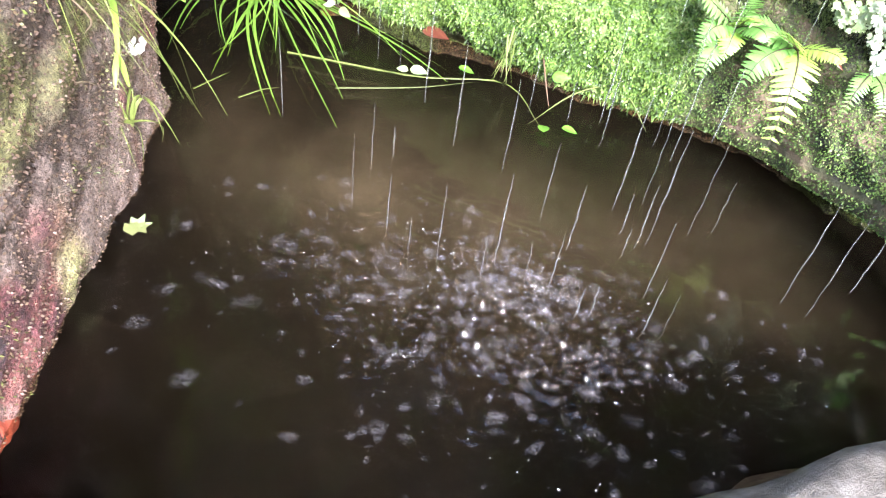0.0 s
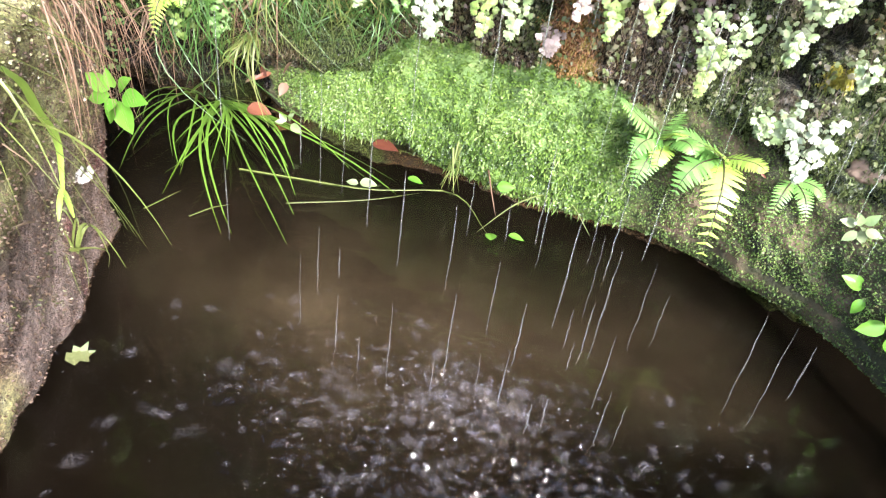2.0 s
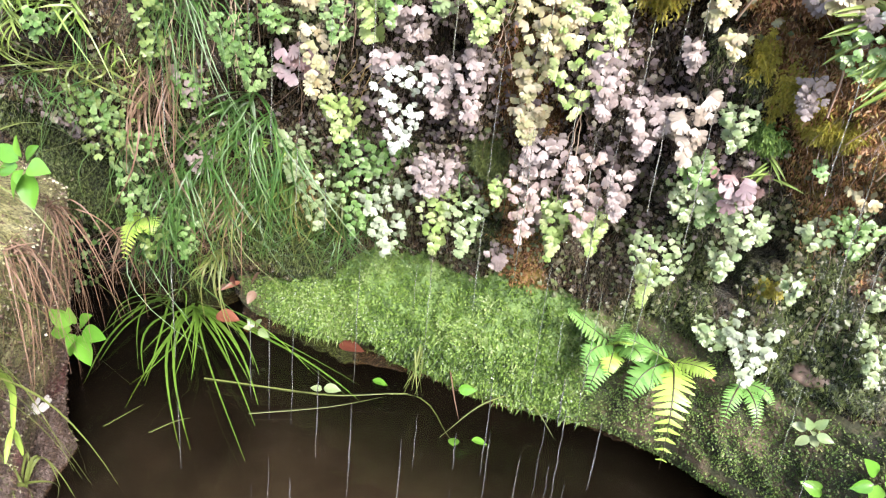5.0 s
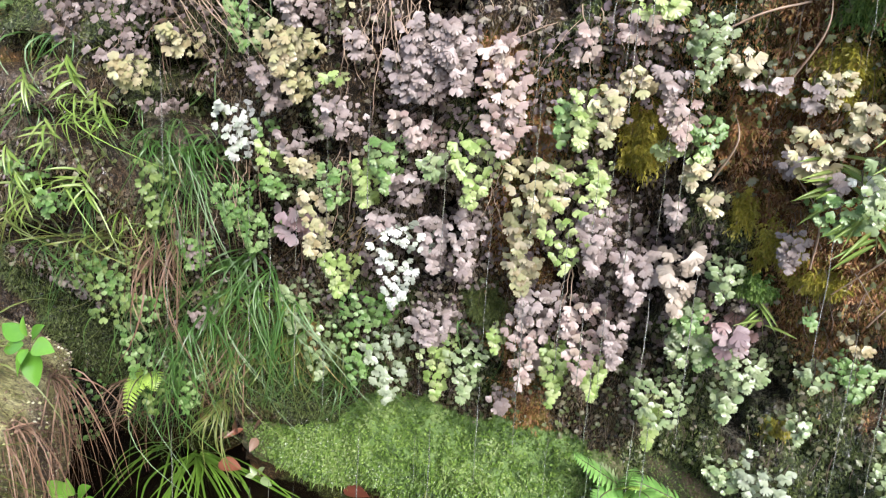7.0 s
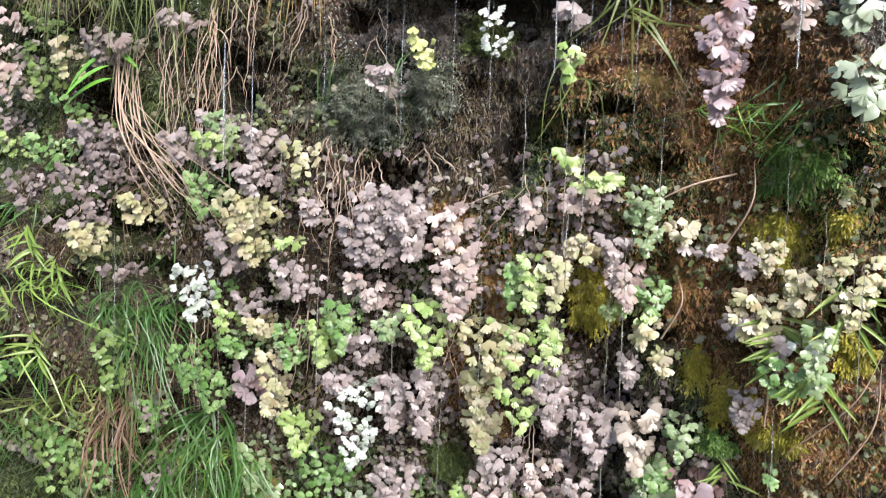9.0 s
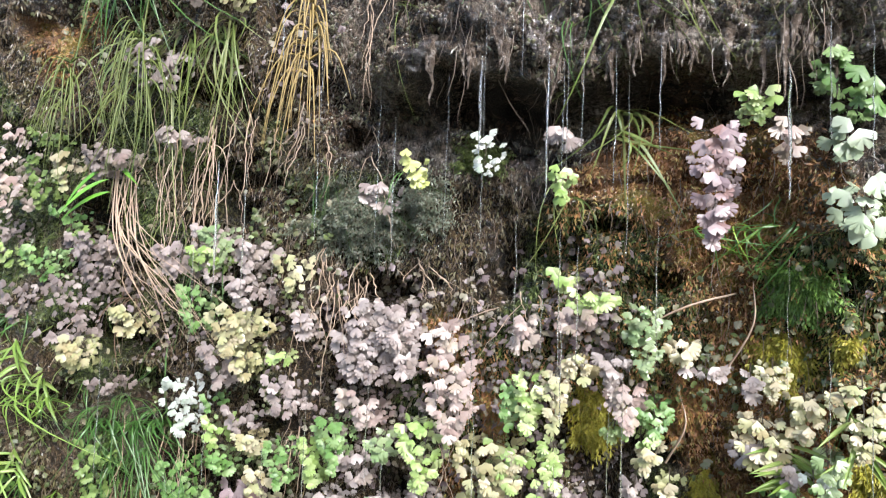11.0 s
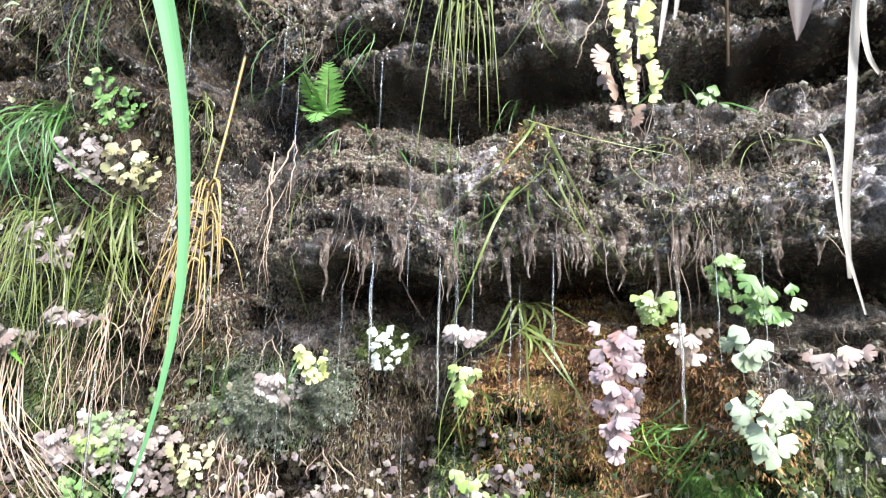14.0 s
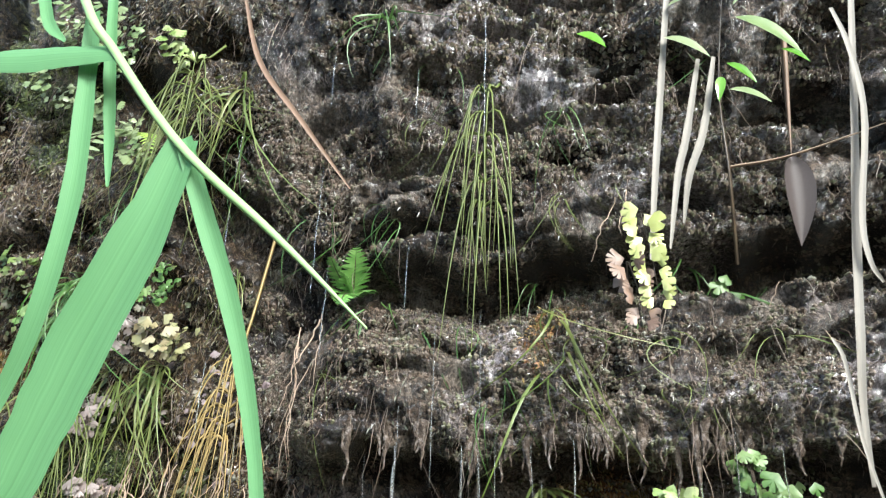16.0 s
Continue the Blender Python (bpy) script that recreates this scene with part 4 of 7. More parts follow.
def scatter(name, count, place, material, size, label, flat=0.5, slim=0.34, down=0.0):
    # many small leaflets or filaments, joined
    r = random.Random(len(name))
    verts, faces = [], []
    for _ in range(count):
        got = place(r)
        if got is None:
            continue
        p, nrm = got
        ax = Vector((r.uniform(-1, 1), r.uniform(-1, 1), r.uniform(-1, 0.6) - down)) + nrm * r.uniform(0.0, flat * 2)
        ax = ax.normalized()
        sd = ax.cross(nrm + Vector((r.uniform(-0.6, 0.6), r.uniform(-0.6, 0.6), r.uniform(-0.6, 0.6))))
        if sd.length < 0.01:
            continue
        sd.normalize()
        s = size * r.uniform(0.4, 1.3)
        a = len(verts)
        q = p + nrm * size * 0.1
        tip = q + ax * s + Vector((0, 0, -0.3 * s * down))
        verts += [tuple(q), tuple(q + ax * s * 0.5 + sd * s * slim), tuple(tip), tuple(q + ax * s * 0.5 - sd * s * slim)]
        faces.append((a, a + 1, a + 2, a + 3))
    ob = mesh_object(name, verts, faces, material, smooth=False)
    return tagged(ob, label, "moss", kind="stuff")


def bank_place(r):
    u, v = r.uniform(-1.1, 1.0), r.uniform(0.03, 0.97)
    if u > -0.04 + 0.12 * n3(u * 4, v * 3, 8) + r.uniform(0, 0.15):
        return None
    if u < -0.93 + 0.14 * n3(u * 5, v * 4, 28) - r.uniform(0, 0.12):
        return None
    p = Vector(bank_point(u, v))
    a = -0.55 + v * 2.6
    clump = 0.012 * max(0.0, n3(p.x * 55, p.z * 55, 5)) + 0.008 * max(0.0, n3(p.x * 120, p.z * 120, 9))
    if clump < 0.0005 and r.random() < 0.65:
        return None
    nrm = Vector((0, -math.cos(a), math.sin(a)))
    return p + nrm * clump, nrm


def wall_place(test, clump=0.0):
    def place(r):
        x, z = r.uniform(-1.5, 0.85), r.uniform(0.3, 2.55)
        if not test(x, z, r):
            return None
        e = 0.012
        y = wall_y(x, z)
        nrm = Vector(((wall_y(x + e, z) - y) / e, -1, (wall_y(x, z + e) - y) / e)).normalized()
        swell = max(0.0, n3(x * 48, z * 42, 5)) + 0.6 * max(0.0, n3(x * 105, z * 95, 9))
        if clump and swell < 0.05 and r.random() < 0.35:
            return None
        return Vector((x, y, z)) + nrm * clump * swell, nrm
    return place


def ochre_zone(x, z, r):
    return ochre_mask(x, z) > r.uniform(0.15, 0.9)


def green_zone(x, z, r):
    return green_mask(x, z) > r.uniform(0.15, 0.9)


scatter("bank_moss", 95000, bank_place, MOSSLEAF, 0.0082, "bright green mossy leaflets covering the bank", 0.8, 0.40, 0.3)


def right_bank_place(r):
    u, v = r.uniform(-1.1, 1.2), r.uniform(0.03, 0.97)
    if -0.92 < u < -0.04 + 0.12 * n3(u * 4, v * 3, 8) - r.uniform(0, 0.15) or n3(u * 7, v * 5, 41) < -0.34:
        return None
    a = -0.55 + v * 2.6
    return Vector(bank_point(u, v)), Vector((0, -math.cos(a), math.sin(a)))


BANKDARK = leaf_material("olive_moss_leaflet", [(0.03, 0.06, 0.015), (0.08, 0.14, 0.03), (0.16, 0.25, 0.06), (0.20, 0.14, 0.09)], 0.5, 0.2, True, spec=0.35, tone=0.80)
DROPSHEEN = leaf_material("pale_mint_droplet_sheen", [(0.14, 0.22, 0.10), (0.28, 0.38, 0.22), (0.42, 0.50, 0.36), (0.62, 0.68, 0.56)], 0.35, 0.2, True, tone=0.72)


def lip_sheen_place(r):
    # pale grains paint the wet droplets' sheen on the bank's belly, towards the water
    got = bank_place(r)
    return got if got and got[0].z < r.uniform(0.04, 0.30) + 0.10 * n3(got[0].x * 9, got[0].z * 9, 3) else None


scatter("bank_moss_grain", 30000, lip_sheen_place, DROPSHEEN, 0.0052, "pale mint grains painting droplet sheen on the belly of the bank", 0.9, 0.5, 0.2)
scatter("bank_long_moss", 9000, bank_place, MOSSLEAF, 0.021, "trailing green moss shoots on the bank", 0.7, 0.07, 0.9)
scatter("bank_dark_moss", 95000, right_bank_place, BANKDARK, 0.0062, "dark olive moss on the end of the bank")
scatter("wall_moss", 300000, wall_place(green_zone, 0.016), DARKMOSS, 0.0105, "feathery green moss on the wet rock", 0.5, 0.12, 0.5)
scatter("ochre_moss", 460000, wall_place(ochre_zone, 0.020), OCHREMOSS, 0.0080, "feathery ochre and rust moss on the wet rock", 0.5, 0.16, 0.5)
# fibres coloured darker to carry the shade between the ferns
SHADEDFIBRE = leaf_material("shaded_brown_fibre", [(0.03, 0.017, 0.009), (0.09, 0.052, 0.026), (0.16, 0.11, 0.045), (0.13, 0.125, 0.04), (0.30, 0.225, 0.135)], 0.45, 0.0, True)


def bare(x, z, r):
    return not ochre_zone(x, z, r) and not green_zone(x, z, r)


scatter("peat_fibre", 250000, wall_place(lambda x, z, r: shade_mask(x, z) > r.uniform(0.1, 0.9) and bare(x, z, r)), SHADEDFIBRE, 0.0095, "brown wet fibres between the ferns, darkened for the shade there", 0.3, 0.12, 0.8)
scatter("rock_crust", 120000, wall_place(lambda x, z, r: shade_mask(x, z) < r.uniform(0.1, 0.9) and bare(x, z, r) and lip_mask(x, z) < r.uniform(0.2, 1.2) and not (z > 1.7 and x > -0.3 and r.random() < 0.6)), CRUST, 0.0085, "brown wet fibres on the rock", 0.3, 0.11, 0.8)


def cushion(x, z, w, h, material, label, size=0.009):
    # a swelling cushion of moss on the face
    c = hang(x, z)

    def place(r):
        a, q = r.uniform(0, 6.3), math.sqrt(r.random())
        q *= 1.45
        if q > 0.75 + 0.7 * n3(2.2 * math.cos(a) + x * 9, 2.2 * math.sin(a), z * 9) + r.gauss(0, 0.22):
            return None
        dx, dz = 0.5 * w * q * math.cos(a), 0.5 * h * q * math.sin(a)
        out = 0.012 * max(0.0, 1 - q * q) + 0.016 * max(0.0, n3((x + dx) * 40, (z + dz) * 40, 6))
        return Vector((x + dx, wall_y(x + dx, z + dz, True, False) * 0.85 + c.y * 0.15 - out, z + dz)), Vector((0.5 * math.cos(a) * q, -1, 0.5 * math.sin(a) * q)).normalized()
    ob = scatter("moss_cushion", int(1300000 * w * h), place, material, size, label, 0.6, 0.16, 0.5)
    return ob


GOLDMOSS = leaf_material("golden_green_moss", [(0.10, 0.09, 0.012), (0.26, 0.24, 0.02), (0.40, 0.36, 0.05), (0.30, 0.17, 0.03)], 0.5, 0.25, True, tone=0.85)
cushion(0.073, 1.215, 0.085, 0.125, GOLDMOSS, "golden green moss cushion among the ferns")
cushion(-0.105, 1.20, 0.05, 0.16, OCHREMOSS, "rust brown moss cushion among the ferns")
cushion(-0.245, 0.80, 0.09, 0.12, DARKMOSS, "dark green moss cushion among the ferns")
FRESHMOSS = leaf_material("fresh_green_moss", [(0.03, 0.07, 0.012), (0.09, 0.19, 0.03), (0.19, 0.33, 0.06), (0.30, 0.42, 0.12)], 0.5, 0.25, True, tone=0.75)
cushion(0.285, 0.955, 0.075, 0.075, FRESHMOSS, "fresh green moss cushion on the rusty rock")
cushion(0.31, 1.045, 0.09, 0.09, GOLDMOSS, "golden green moss cushion on the rusty rock")
cushion(0.36, 1.33, 0.09, 0.10, GOLDMOSS, "golden green moss cushion on the rusty rock")
cushion(0.215, 1.24, 0.08, 0.11, OCHREMOSS, "rust brown moss cushion on the rock")
cushion(0.37, 1.44, 0.10, 0.10, FRESHMOSS, "fresh green moss cushion below the ledge")
GREYMOSS = leaf_material("grey_green_wet_moss", [(0.05, 0.07, 0.045), (0.12, 0.15, 0.10), (0.21, 0.25, 0.18), (0.16, 0.13, 0.085), (0.32, 0.35, 0.28)], 0.3, 0.15, True, tone=0.62)
cushion(-0.36, 1.55, 0.26, 0.15, GREYMOSS, "grey-green wet moss below the ledge", 0.006)
cushion(-0.20, 1.565, 0.10, 0.11, GREYMOSS, "grey-green wet moss below the ledge", 0.006)
cushion(-0.11, 1.64, 0.09, 0.06, DARKMOSS, "dark green moss under the ledge", 0.008)
for x, z, w, h in ((0.43, 1.36, 0.05, 0.05), (0.47, 1.16, 0.06, 0.07), (0.25, 1.10, 0.05, 0.08), (0.39, 0.99, 0.08, 0.06)):
    cushion(x, z, w, h, GOLDMOSS, "golden green ragged moss on the rusty rock")
cushion(0.40, 0.60, 0.07, 0.05, GOLDMOSS, "golden green moss cushion on the bank")


def crumbs(name, count, test, material, size, label, seed):
    # small wet knobs of limestone standing out of the face
    r = random.Random(seed)
    verts, faces = [], []
    while count > 0:
        x, z = r.uniform(-0.6, 0.75), r.uniform(1.5, 2.5)
        if not test(x, z, r):
            continue
        count -= 1
        s = size * r.uniform(0.3, 1.0) ** 1.5
        p = Vector((x, wall_y(x, z), z))
        b = len(verts)
        q = p + Vector((0, -0.25 * s, 0))
        ax, ay, az = (s * r.uniform(0.6, 1.3) for _ in range(3))
        verts += [tuple(q + Vector(d)) for d in ((ax, 0, r.uniform(-0.3, 0.3) * s), (-ax, 0, r.uniform(-0.3, 0.3) * s), (r.uniform(-0.3, 0.3) * s, -ay, 0), (0, ay, 0), (r.uniform(-0.3, 0.3) * s, 0, az), (0, 0, -az))]
        faces += [(b, b + 4, b + 2), (b + 4, b + 1, b + 2), (b + 1, b + 5, b + 2), (b + 5, b, b + 2), (b + 4, b, b + 3), (b + 1, b + 4, b + 3), (b + 5, b + 1, b + 3), (b, b + 5, b + 3)]
    return tagged(mesh_object(name, verts, faces, material, smooth=False), label, "rock crust", kind="stuff")


WETCRUMB = leaf_material("wet_limestone_knob", [(0.05, 0.037, 0.028), (0.14, 0.104, 0.08), (0.20, 0.165, 0.135), (0.14, 0.145, 0.085), (0.50, 0.47, 0.46)], 0.10, 0.0, True, spec=1.0, tone=0.58)
crumbs("rock_crumbs", 40000, lambda x, z, r: x > -0.4 + 0.1 * n3(z * 6, x, 3) and n3(x * 6, z * 9, 12) + 0.5 * n3(x * 19, z * 23, 2) + 0.55 * lip_mask(x, z) - 0.3 * (z < 1.7) > r.uniform(-0.2, 0.5), WETCRUMB, 0.0050, "wet glistening limestone knobs on the rock face", 19)


def leaflet_stuff(name, count, material, size, test, label, seed):
    # a loose cover of small fan leaflets close to the rock
    r = random.Random(seed)
    fans = [[Vector(v.co) for v in me.vertices] for me in PINNULES]
    tris = [[tuple(f.vertices) for f in me.polygons] for me in PINNULES]
    verts, faces = [], []
    while count > 0:
        cx, cz = r.uniform(-1.35, 0.7), r.uniform(0.45, 2.45)
        if not test(cx, cz, r):
            continue
        for _ in range(r.randint(3, 9)):
            x, z = cx + r.gauss(0, 0.025), cz + r.gauss(0, 0.03)
            s = size * r.uniform(0.5, 1.25)
            p = Vector((x, wall_y(x, z) - r.uniform(0.002, 0.022), z))
            m = Euler((radians(r.uniform(-50, 20)), radians(r.uniform(-70, 70)), radians(r.uniform(-40, 40)))).to_matrix()
            k = r.randrange(len(fans))
            b = len(verts)
            verts += [tuple(p + m @ (v * s)) for v in fans[k]]
            faces += [tuple(i + b for i in f) for f in tris[k]]
            count -= 1
    ob = mesh_object(name, verts, faces, material)
    return tagged(ob, label, "fern", kind="stuff")


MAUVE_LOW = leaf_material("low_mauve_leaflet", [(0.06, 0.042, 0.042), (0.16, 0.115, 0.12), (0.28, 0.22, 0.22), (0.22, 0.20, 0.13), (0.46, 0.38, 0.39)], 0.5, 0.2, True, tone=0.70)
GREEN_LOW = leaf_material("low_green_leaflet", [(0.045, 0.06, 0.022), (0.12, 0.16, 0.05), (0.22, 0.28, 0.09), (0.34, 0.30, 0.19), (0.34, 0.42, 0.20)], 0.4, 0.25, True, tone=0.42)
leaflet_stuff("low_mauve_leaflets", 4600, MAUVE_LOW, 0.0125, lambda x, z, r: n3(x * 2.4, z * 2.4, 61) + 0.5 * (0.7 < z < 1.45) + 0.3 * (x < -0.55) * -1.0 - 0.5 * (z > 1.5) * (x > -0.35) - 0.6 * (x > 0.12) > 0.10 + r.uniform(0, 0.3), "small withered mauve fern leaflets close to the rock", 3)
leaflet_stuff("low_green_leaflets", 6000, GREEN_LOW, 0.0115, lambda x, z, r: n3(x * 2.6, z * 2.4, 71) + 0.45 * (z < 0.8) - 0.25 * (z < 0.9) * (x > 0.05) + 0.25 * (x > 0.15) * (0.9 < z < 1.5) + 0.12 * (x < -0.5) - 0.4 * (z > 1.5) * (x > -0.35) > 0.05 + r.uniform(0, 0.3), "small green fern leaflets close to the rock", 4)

# hair-fine rootlets all over the face
r2 = random.Random(77)
verts, faces = [], []
for _ in range(4200):
    x, z = r2.uniform(-1.3, 0.75), r2.uniform(0.5, 2.5)
    L = r2.uniform(0.012, 0.06) * (1.6 if n3(x * 3, z * 3, 90) > 0.1 else 0.8)
    y = wall_y(x, z) - 0.004
    dx, ph = r2.gauss(0, 0.25) * L, r2.uniform(0, 6)
    strand(verts, faces, [(x + dx * t + 0.004 * math.sin(ph + 6 * t) * t, y - 0.010 * t ** 0.6, z - L * t) for t in (0, 0.2, 0.4, 0.6, 0.8, 1.0)], r2.uniform(0.0006, 0.0014), False)
tagged(mesh_object("rootlets", verts, faces, ROOTLET), "hair-fine brown rootlets over the rock face", "roots", kind="stuff")


# ---------------------------------------------------------------- falling water
# one column of drips each: x, distance, highest point
DRIPS = [(-0.655, 0.74, 1.3), (-0.49, 0.74, 1.5), (-0.445, 0.73, 1.6), (-0.41, 0.75, 1.6), (-0.352, 0.74, 2.3), (-0.29, 0.75, 1.8), (-0.165, 0.74, 2.0),
         (-0.11, 0.80, 1.73), (-0.05, 0.76, 1.74), (-0.036, 0.73, 2.45), (0.042, 0.76, 1.74), (0.058, 0.79, 1.74), (0.075, 0.72, 2.4), (0.09, 0.74, 1.76), (0.125, 0.80, 1.75), (0.147, 0.75, 1.7), (0.183, 0.78, 1.75), (0.33, 0.76, 1.7), (0.37, 0.74, 1.76), (0.425, 0.80, 1.76), (-0.185, 0.73, 2.45), (0.02, 0.70, 1.9)]


def tube(verts, faces, pts, radii, sides=6):
    base = len(verts)
    for (x, y, z), r in zip(pts, radii):
        for s in range(sides):
            a = 2 * math.pi * s / sides
            verts.append((x + r * math.cos(a), y + r * math.sin(a), z))
    for i in range(len(pts) - 1):
        for s in range(sides):
            a, b = base + i * sides + s, base + i * sides + (s + 1) % sides
            faces.append((a, b, b + sides, a + sides))


for x, y, top in DRIPS:
    col = new("water_trickle")
    col.location = (x, y, 0)
    tagged(col, "thin trickle of falling drops below the rock ledge", "water drips", "trickles falling into the pool")
    z = top
    first = True
    while z > 0.05:
        L = rnd.uniform(0.07, 0.24) if not first else rnd.uniform(0.12, 0.26)
        n = 9
        verts, faces = [], []
        wid = rnd.uniform(0.0004, 0.0009) * (rnd.choice((0.9, 1.1, 2.4)) if first and top < 1.8 else 1.0)
        pts = [(0.0012 * rnd.uniform(-1, 1), 0, z - L * i / (n - 1)) for i in range(n)]
        wid *= 1.0 + 0.8 * smoothstep(1.0, 0.6, z)
        tube(verts, faces, pts, [wid * (0.25 + 0.75 * math.sin(math.pi * min(0.98, (i + 0.4) / n)) * rnd.uniform(0.6, 1.3)) for i in range(n)])
        part("streak", raw_mesh("streak", verts, faces, DRIP), DRIP, col)
        z -= L + rnd.uniform(0.03, 0.28)
        first = False

# splashing water over the churned patch
def foam_material():
    m, nt, b = shader("aerated_splash_water", 0.25, 0.6)
    b.inputs["Base Color"].default_value = (0.52, 0.50, 0.57, 1)
    att = nt.nodes.new("ShaderNodeAttribute")
    att.attribute_name = "froth"
    n = noise_tex(nt, 190, 6, 0.7, (1, 1.6, 1))
    cut = ramp(nt, n.outputs[0], [(0.44, (0.0, 0.0, 0.0)), (0.66, (1.0, 1.0, 1.0))])
    mul = nt.nodes.new("ShaderNodeMath")
    mul.operation = "MULTIPLY"
    nt.links.new(att.outputs["Fac"], mul.inputs[0])
    nt.links.new(cut, mul.inputs[1])
    nt.links.new(mul.outputs[0], b.inputs["Alpha"])
    bump(nt, b, n.outputs[0], 1.0, 0.006)
    return m


FROTH = foam_material()


def splash_spot():
    k = rnd.random()
    if k < 0.34:
        return rnd.gauss(-0.10, 0.13), rnd.gauss(0.735, 0.06)
    if k < 0.80:
        return rnd.gauss(-0.20, 0.22), min(1.0, max(0.3, rnd.gauss(0.60, 0.12)))
    return rnd.uniform(-0.75, 0.50), rnd.uniform(0.22, 0.95)


verts, faces = [], []
for _ in range(900):
    x, y = splash_spot()
    z = abs(rnd.gauss(0, 0.016)) + 0.002
    r = rnd.uniform(0.0005, 0.0016)
    sx, sy, sz = r * rnd.uniform(0.6, 2.2), r * rnd.uniform(0.6, 2.0), r * rnd.uniform(0.8, 2.8)
    b = len(verts)
    verts += [(x + sx, y, z), (x, y + sy, z), (x - sx, y, z), (x, y - sy, z), (x, y, z + sz), (x, y, z - sz)]
    for i in range(4):
        j = (i + 1) % 4
        faces += [(b + i, b + j, b + 4), (b + j, b + i, b + 5)]
tagged(mesh_object("splash_drops", verts, faces, DRIP), "splashing water drops over the churned pool", "splash", kind="stuff")
# low frothy crowns and patches thrown up where the drips land
verts, faces, froth = [], [], []
for _ in range(620):
    x, y = splash_spot()
    R = rnd.choice((0.006, 0.009, 0.012, 0.017, 0.024)) * rnd.uniform(0.7, 1.2)
    squash, ph, full = rnd.uniform(0.45, 1.0), rnd.uniform(0, 6.3), rnd.uniform(0.05, 0.23)
    b = len(verts)
    z0 = 0.010 + 0.006 * rnd.random()
    verts.append((x, y, z0 + R * rnd.uniform(0.1, 0.6)))
    froth.append(full)
    for ring, (q, f) in enumerate(((0.5, 0.8), (1.0, 0.0))):
        for i in range(9):
            a = 2 * math.pi * i / 9
            d = R * q * rnd.uniform(0.65, 1.3)
            u, v = d * math.cos(a), d * squash * math.sin(a)
            verts.append((x + u * math.cos(ph) - v * math.sin(ph), y + u * math.sin(ph) + v * math.cos(ph), z0 + R * rnd.uniform(-0.1, 0.45) * (1 - ring) - 0.002 * ring))
            froth.append(full * f * rnd.uniform(0.5, 1.1))
    for i in range(9):
        j = (i + 1) % 9
        faces += [(b, b + 1 + i, b + 1 + j), (b + 1 + i, b + 10 + i, b + 10 + j, b + 1 + j)]
crowns = mesh_object("splash_froth", verts, faces, FROTH)
crowns.data.attributes.new("froth", "FLOAT", "POINT").data.foreach_set("value", froth)
tagged(crowns, "whitish frothy splashes where drips land on the pool", "splash", kind="stuff")

# ---------------------------------------------------------------- boulder and pool side
GLOSSLEAF = leaf_material("glossy_green_leaf", [(0.09, 0.26, 0.03), (0.16, 0.40, 0.05), (0.24, 0.50, 0.08)], 0.16, 0.3, tone=0.64)
REDLEAF = leaf_material("russet_fallen_leaf", [(0.16, 0.05, 0.03), (0.28, 0.085, 0.05), (0.34, 0.14, 0.08)], 0.4, 0.1)
LITTER = leaf_material("brown_leaf_litter", [(0.12, 0.065, 0.04), (0.22, 0.125, 0.08), (0.34, 0.22, 0.15)], 0.5, 0.1)
DEADLEAF = leaf_material("grey_brown_dead_leaf", [(0.04, 0.027, 0.024), (0.075, 0.052, 0.047), (0.13, 0.10, 0.094)], 0.65, 0.1, True, tone=0.42, squash=(1, 0.15, 1))
REED = leaf_material("bright_reed_leaf", [(0.12, 0.32, 0.13), (0.17, 0.40, 0.175), (0.22, 0.47, 0.22)], 0.6, 0.35, True, spec=0.25, veins=True, tone=0.68, squash=(1, 1, 0.12))
STRAW = leaf_material("bleached_straw_leaf", [(0.50, 0.44, 0.36), (0.64, 0.58, 0.50), (0.74, 0.69, 0.62)], 0.6, 0.15, True, veins=True, tone=0.31, squash=(3, 1, 0.06))
REEDSTALK = leaf_material("pale_reed_stalk", [(0.26, 0.46, 0.16), (0.34, 0.54, 0.22), (0.40, 0.58, 0.28)], 0.4, 0.2, True, tone=0.85)
STONE = plain_material("pale_rim_stone", [(0.3, (0.13, 0.11, 0.094)), (0.5, (0.25, 0.22, 0.19)), (0.7, (0.38, 0.34, 0.305))], 30, 0.8, 170, 0.012)
BROWNSTONE = plain_material("brown_bank_stone", [(0.3, (0.06, 0.038, 0.025)), (0.5, (0.13, 0.088, 0.062)), (0.7, (0.24, 0.18, 0.14))], 16, 0.7, 90, 0.004)
LEAF_A = leafmesh("leaf", 1.0, 0.62)
LEAF_B = leafmesh("leaf_long", 1.0, 0.26, 0.3, 0.3)


def sprig(name, base, leaves, size, material, label, category, stem_to=None, mesh=None, thick=0.003):
    root = new(name)
    root.location = base
    tagged(root, label, category)
    verts, faces = [], []
    end = Vector(stem_to or (0.04, -0.06, 0.03))
    strand(verts, faces, [(0, 0.02, -0.01), tuple(end * 0.5 + Vector((0, 0, 0.01))), tuple(end)], thick, False)
    for n, (dx, dz, s) in enumerate(leaves):
        ax = Vector((dx, -0.35 + 0.2 * rnd.random(), dz)).normalized()
        at = end * (0.75 + 0.25 * (n % 2))
        strand(verts, faces, [tuple(at), tuple(at + ax * size * 0.35)], thick * 0.6, False)
        m = frame_to(ax, (rnd.uniform(-0.3, 0.3), -0.8, 0.6))
        part("leaf", mesh or LEAF_A, material, root, Matrix.Translation(at + ax * size * 0.25) @ m @ Matrix.Scale(size * s, 4))
    part("stem", raw_mesh("stem", verts, faces, STEM), STEM, root)
    return root


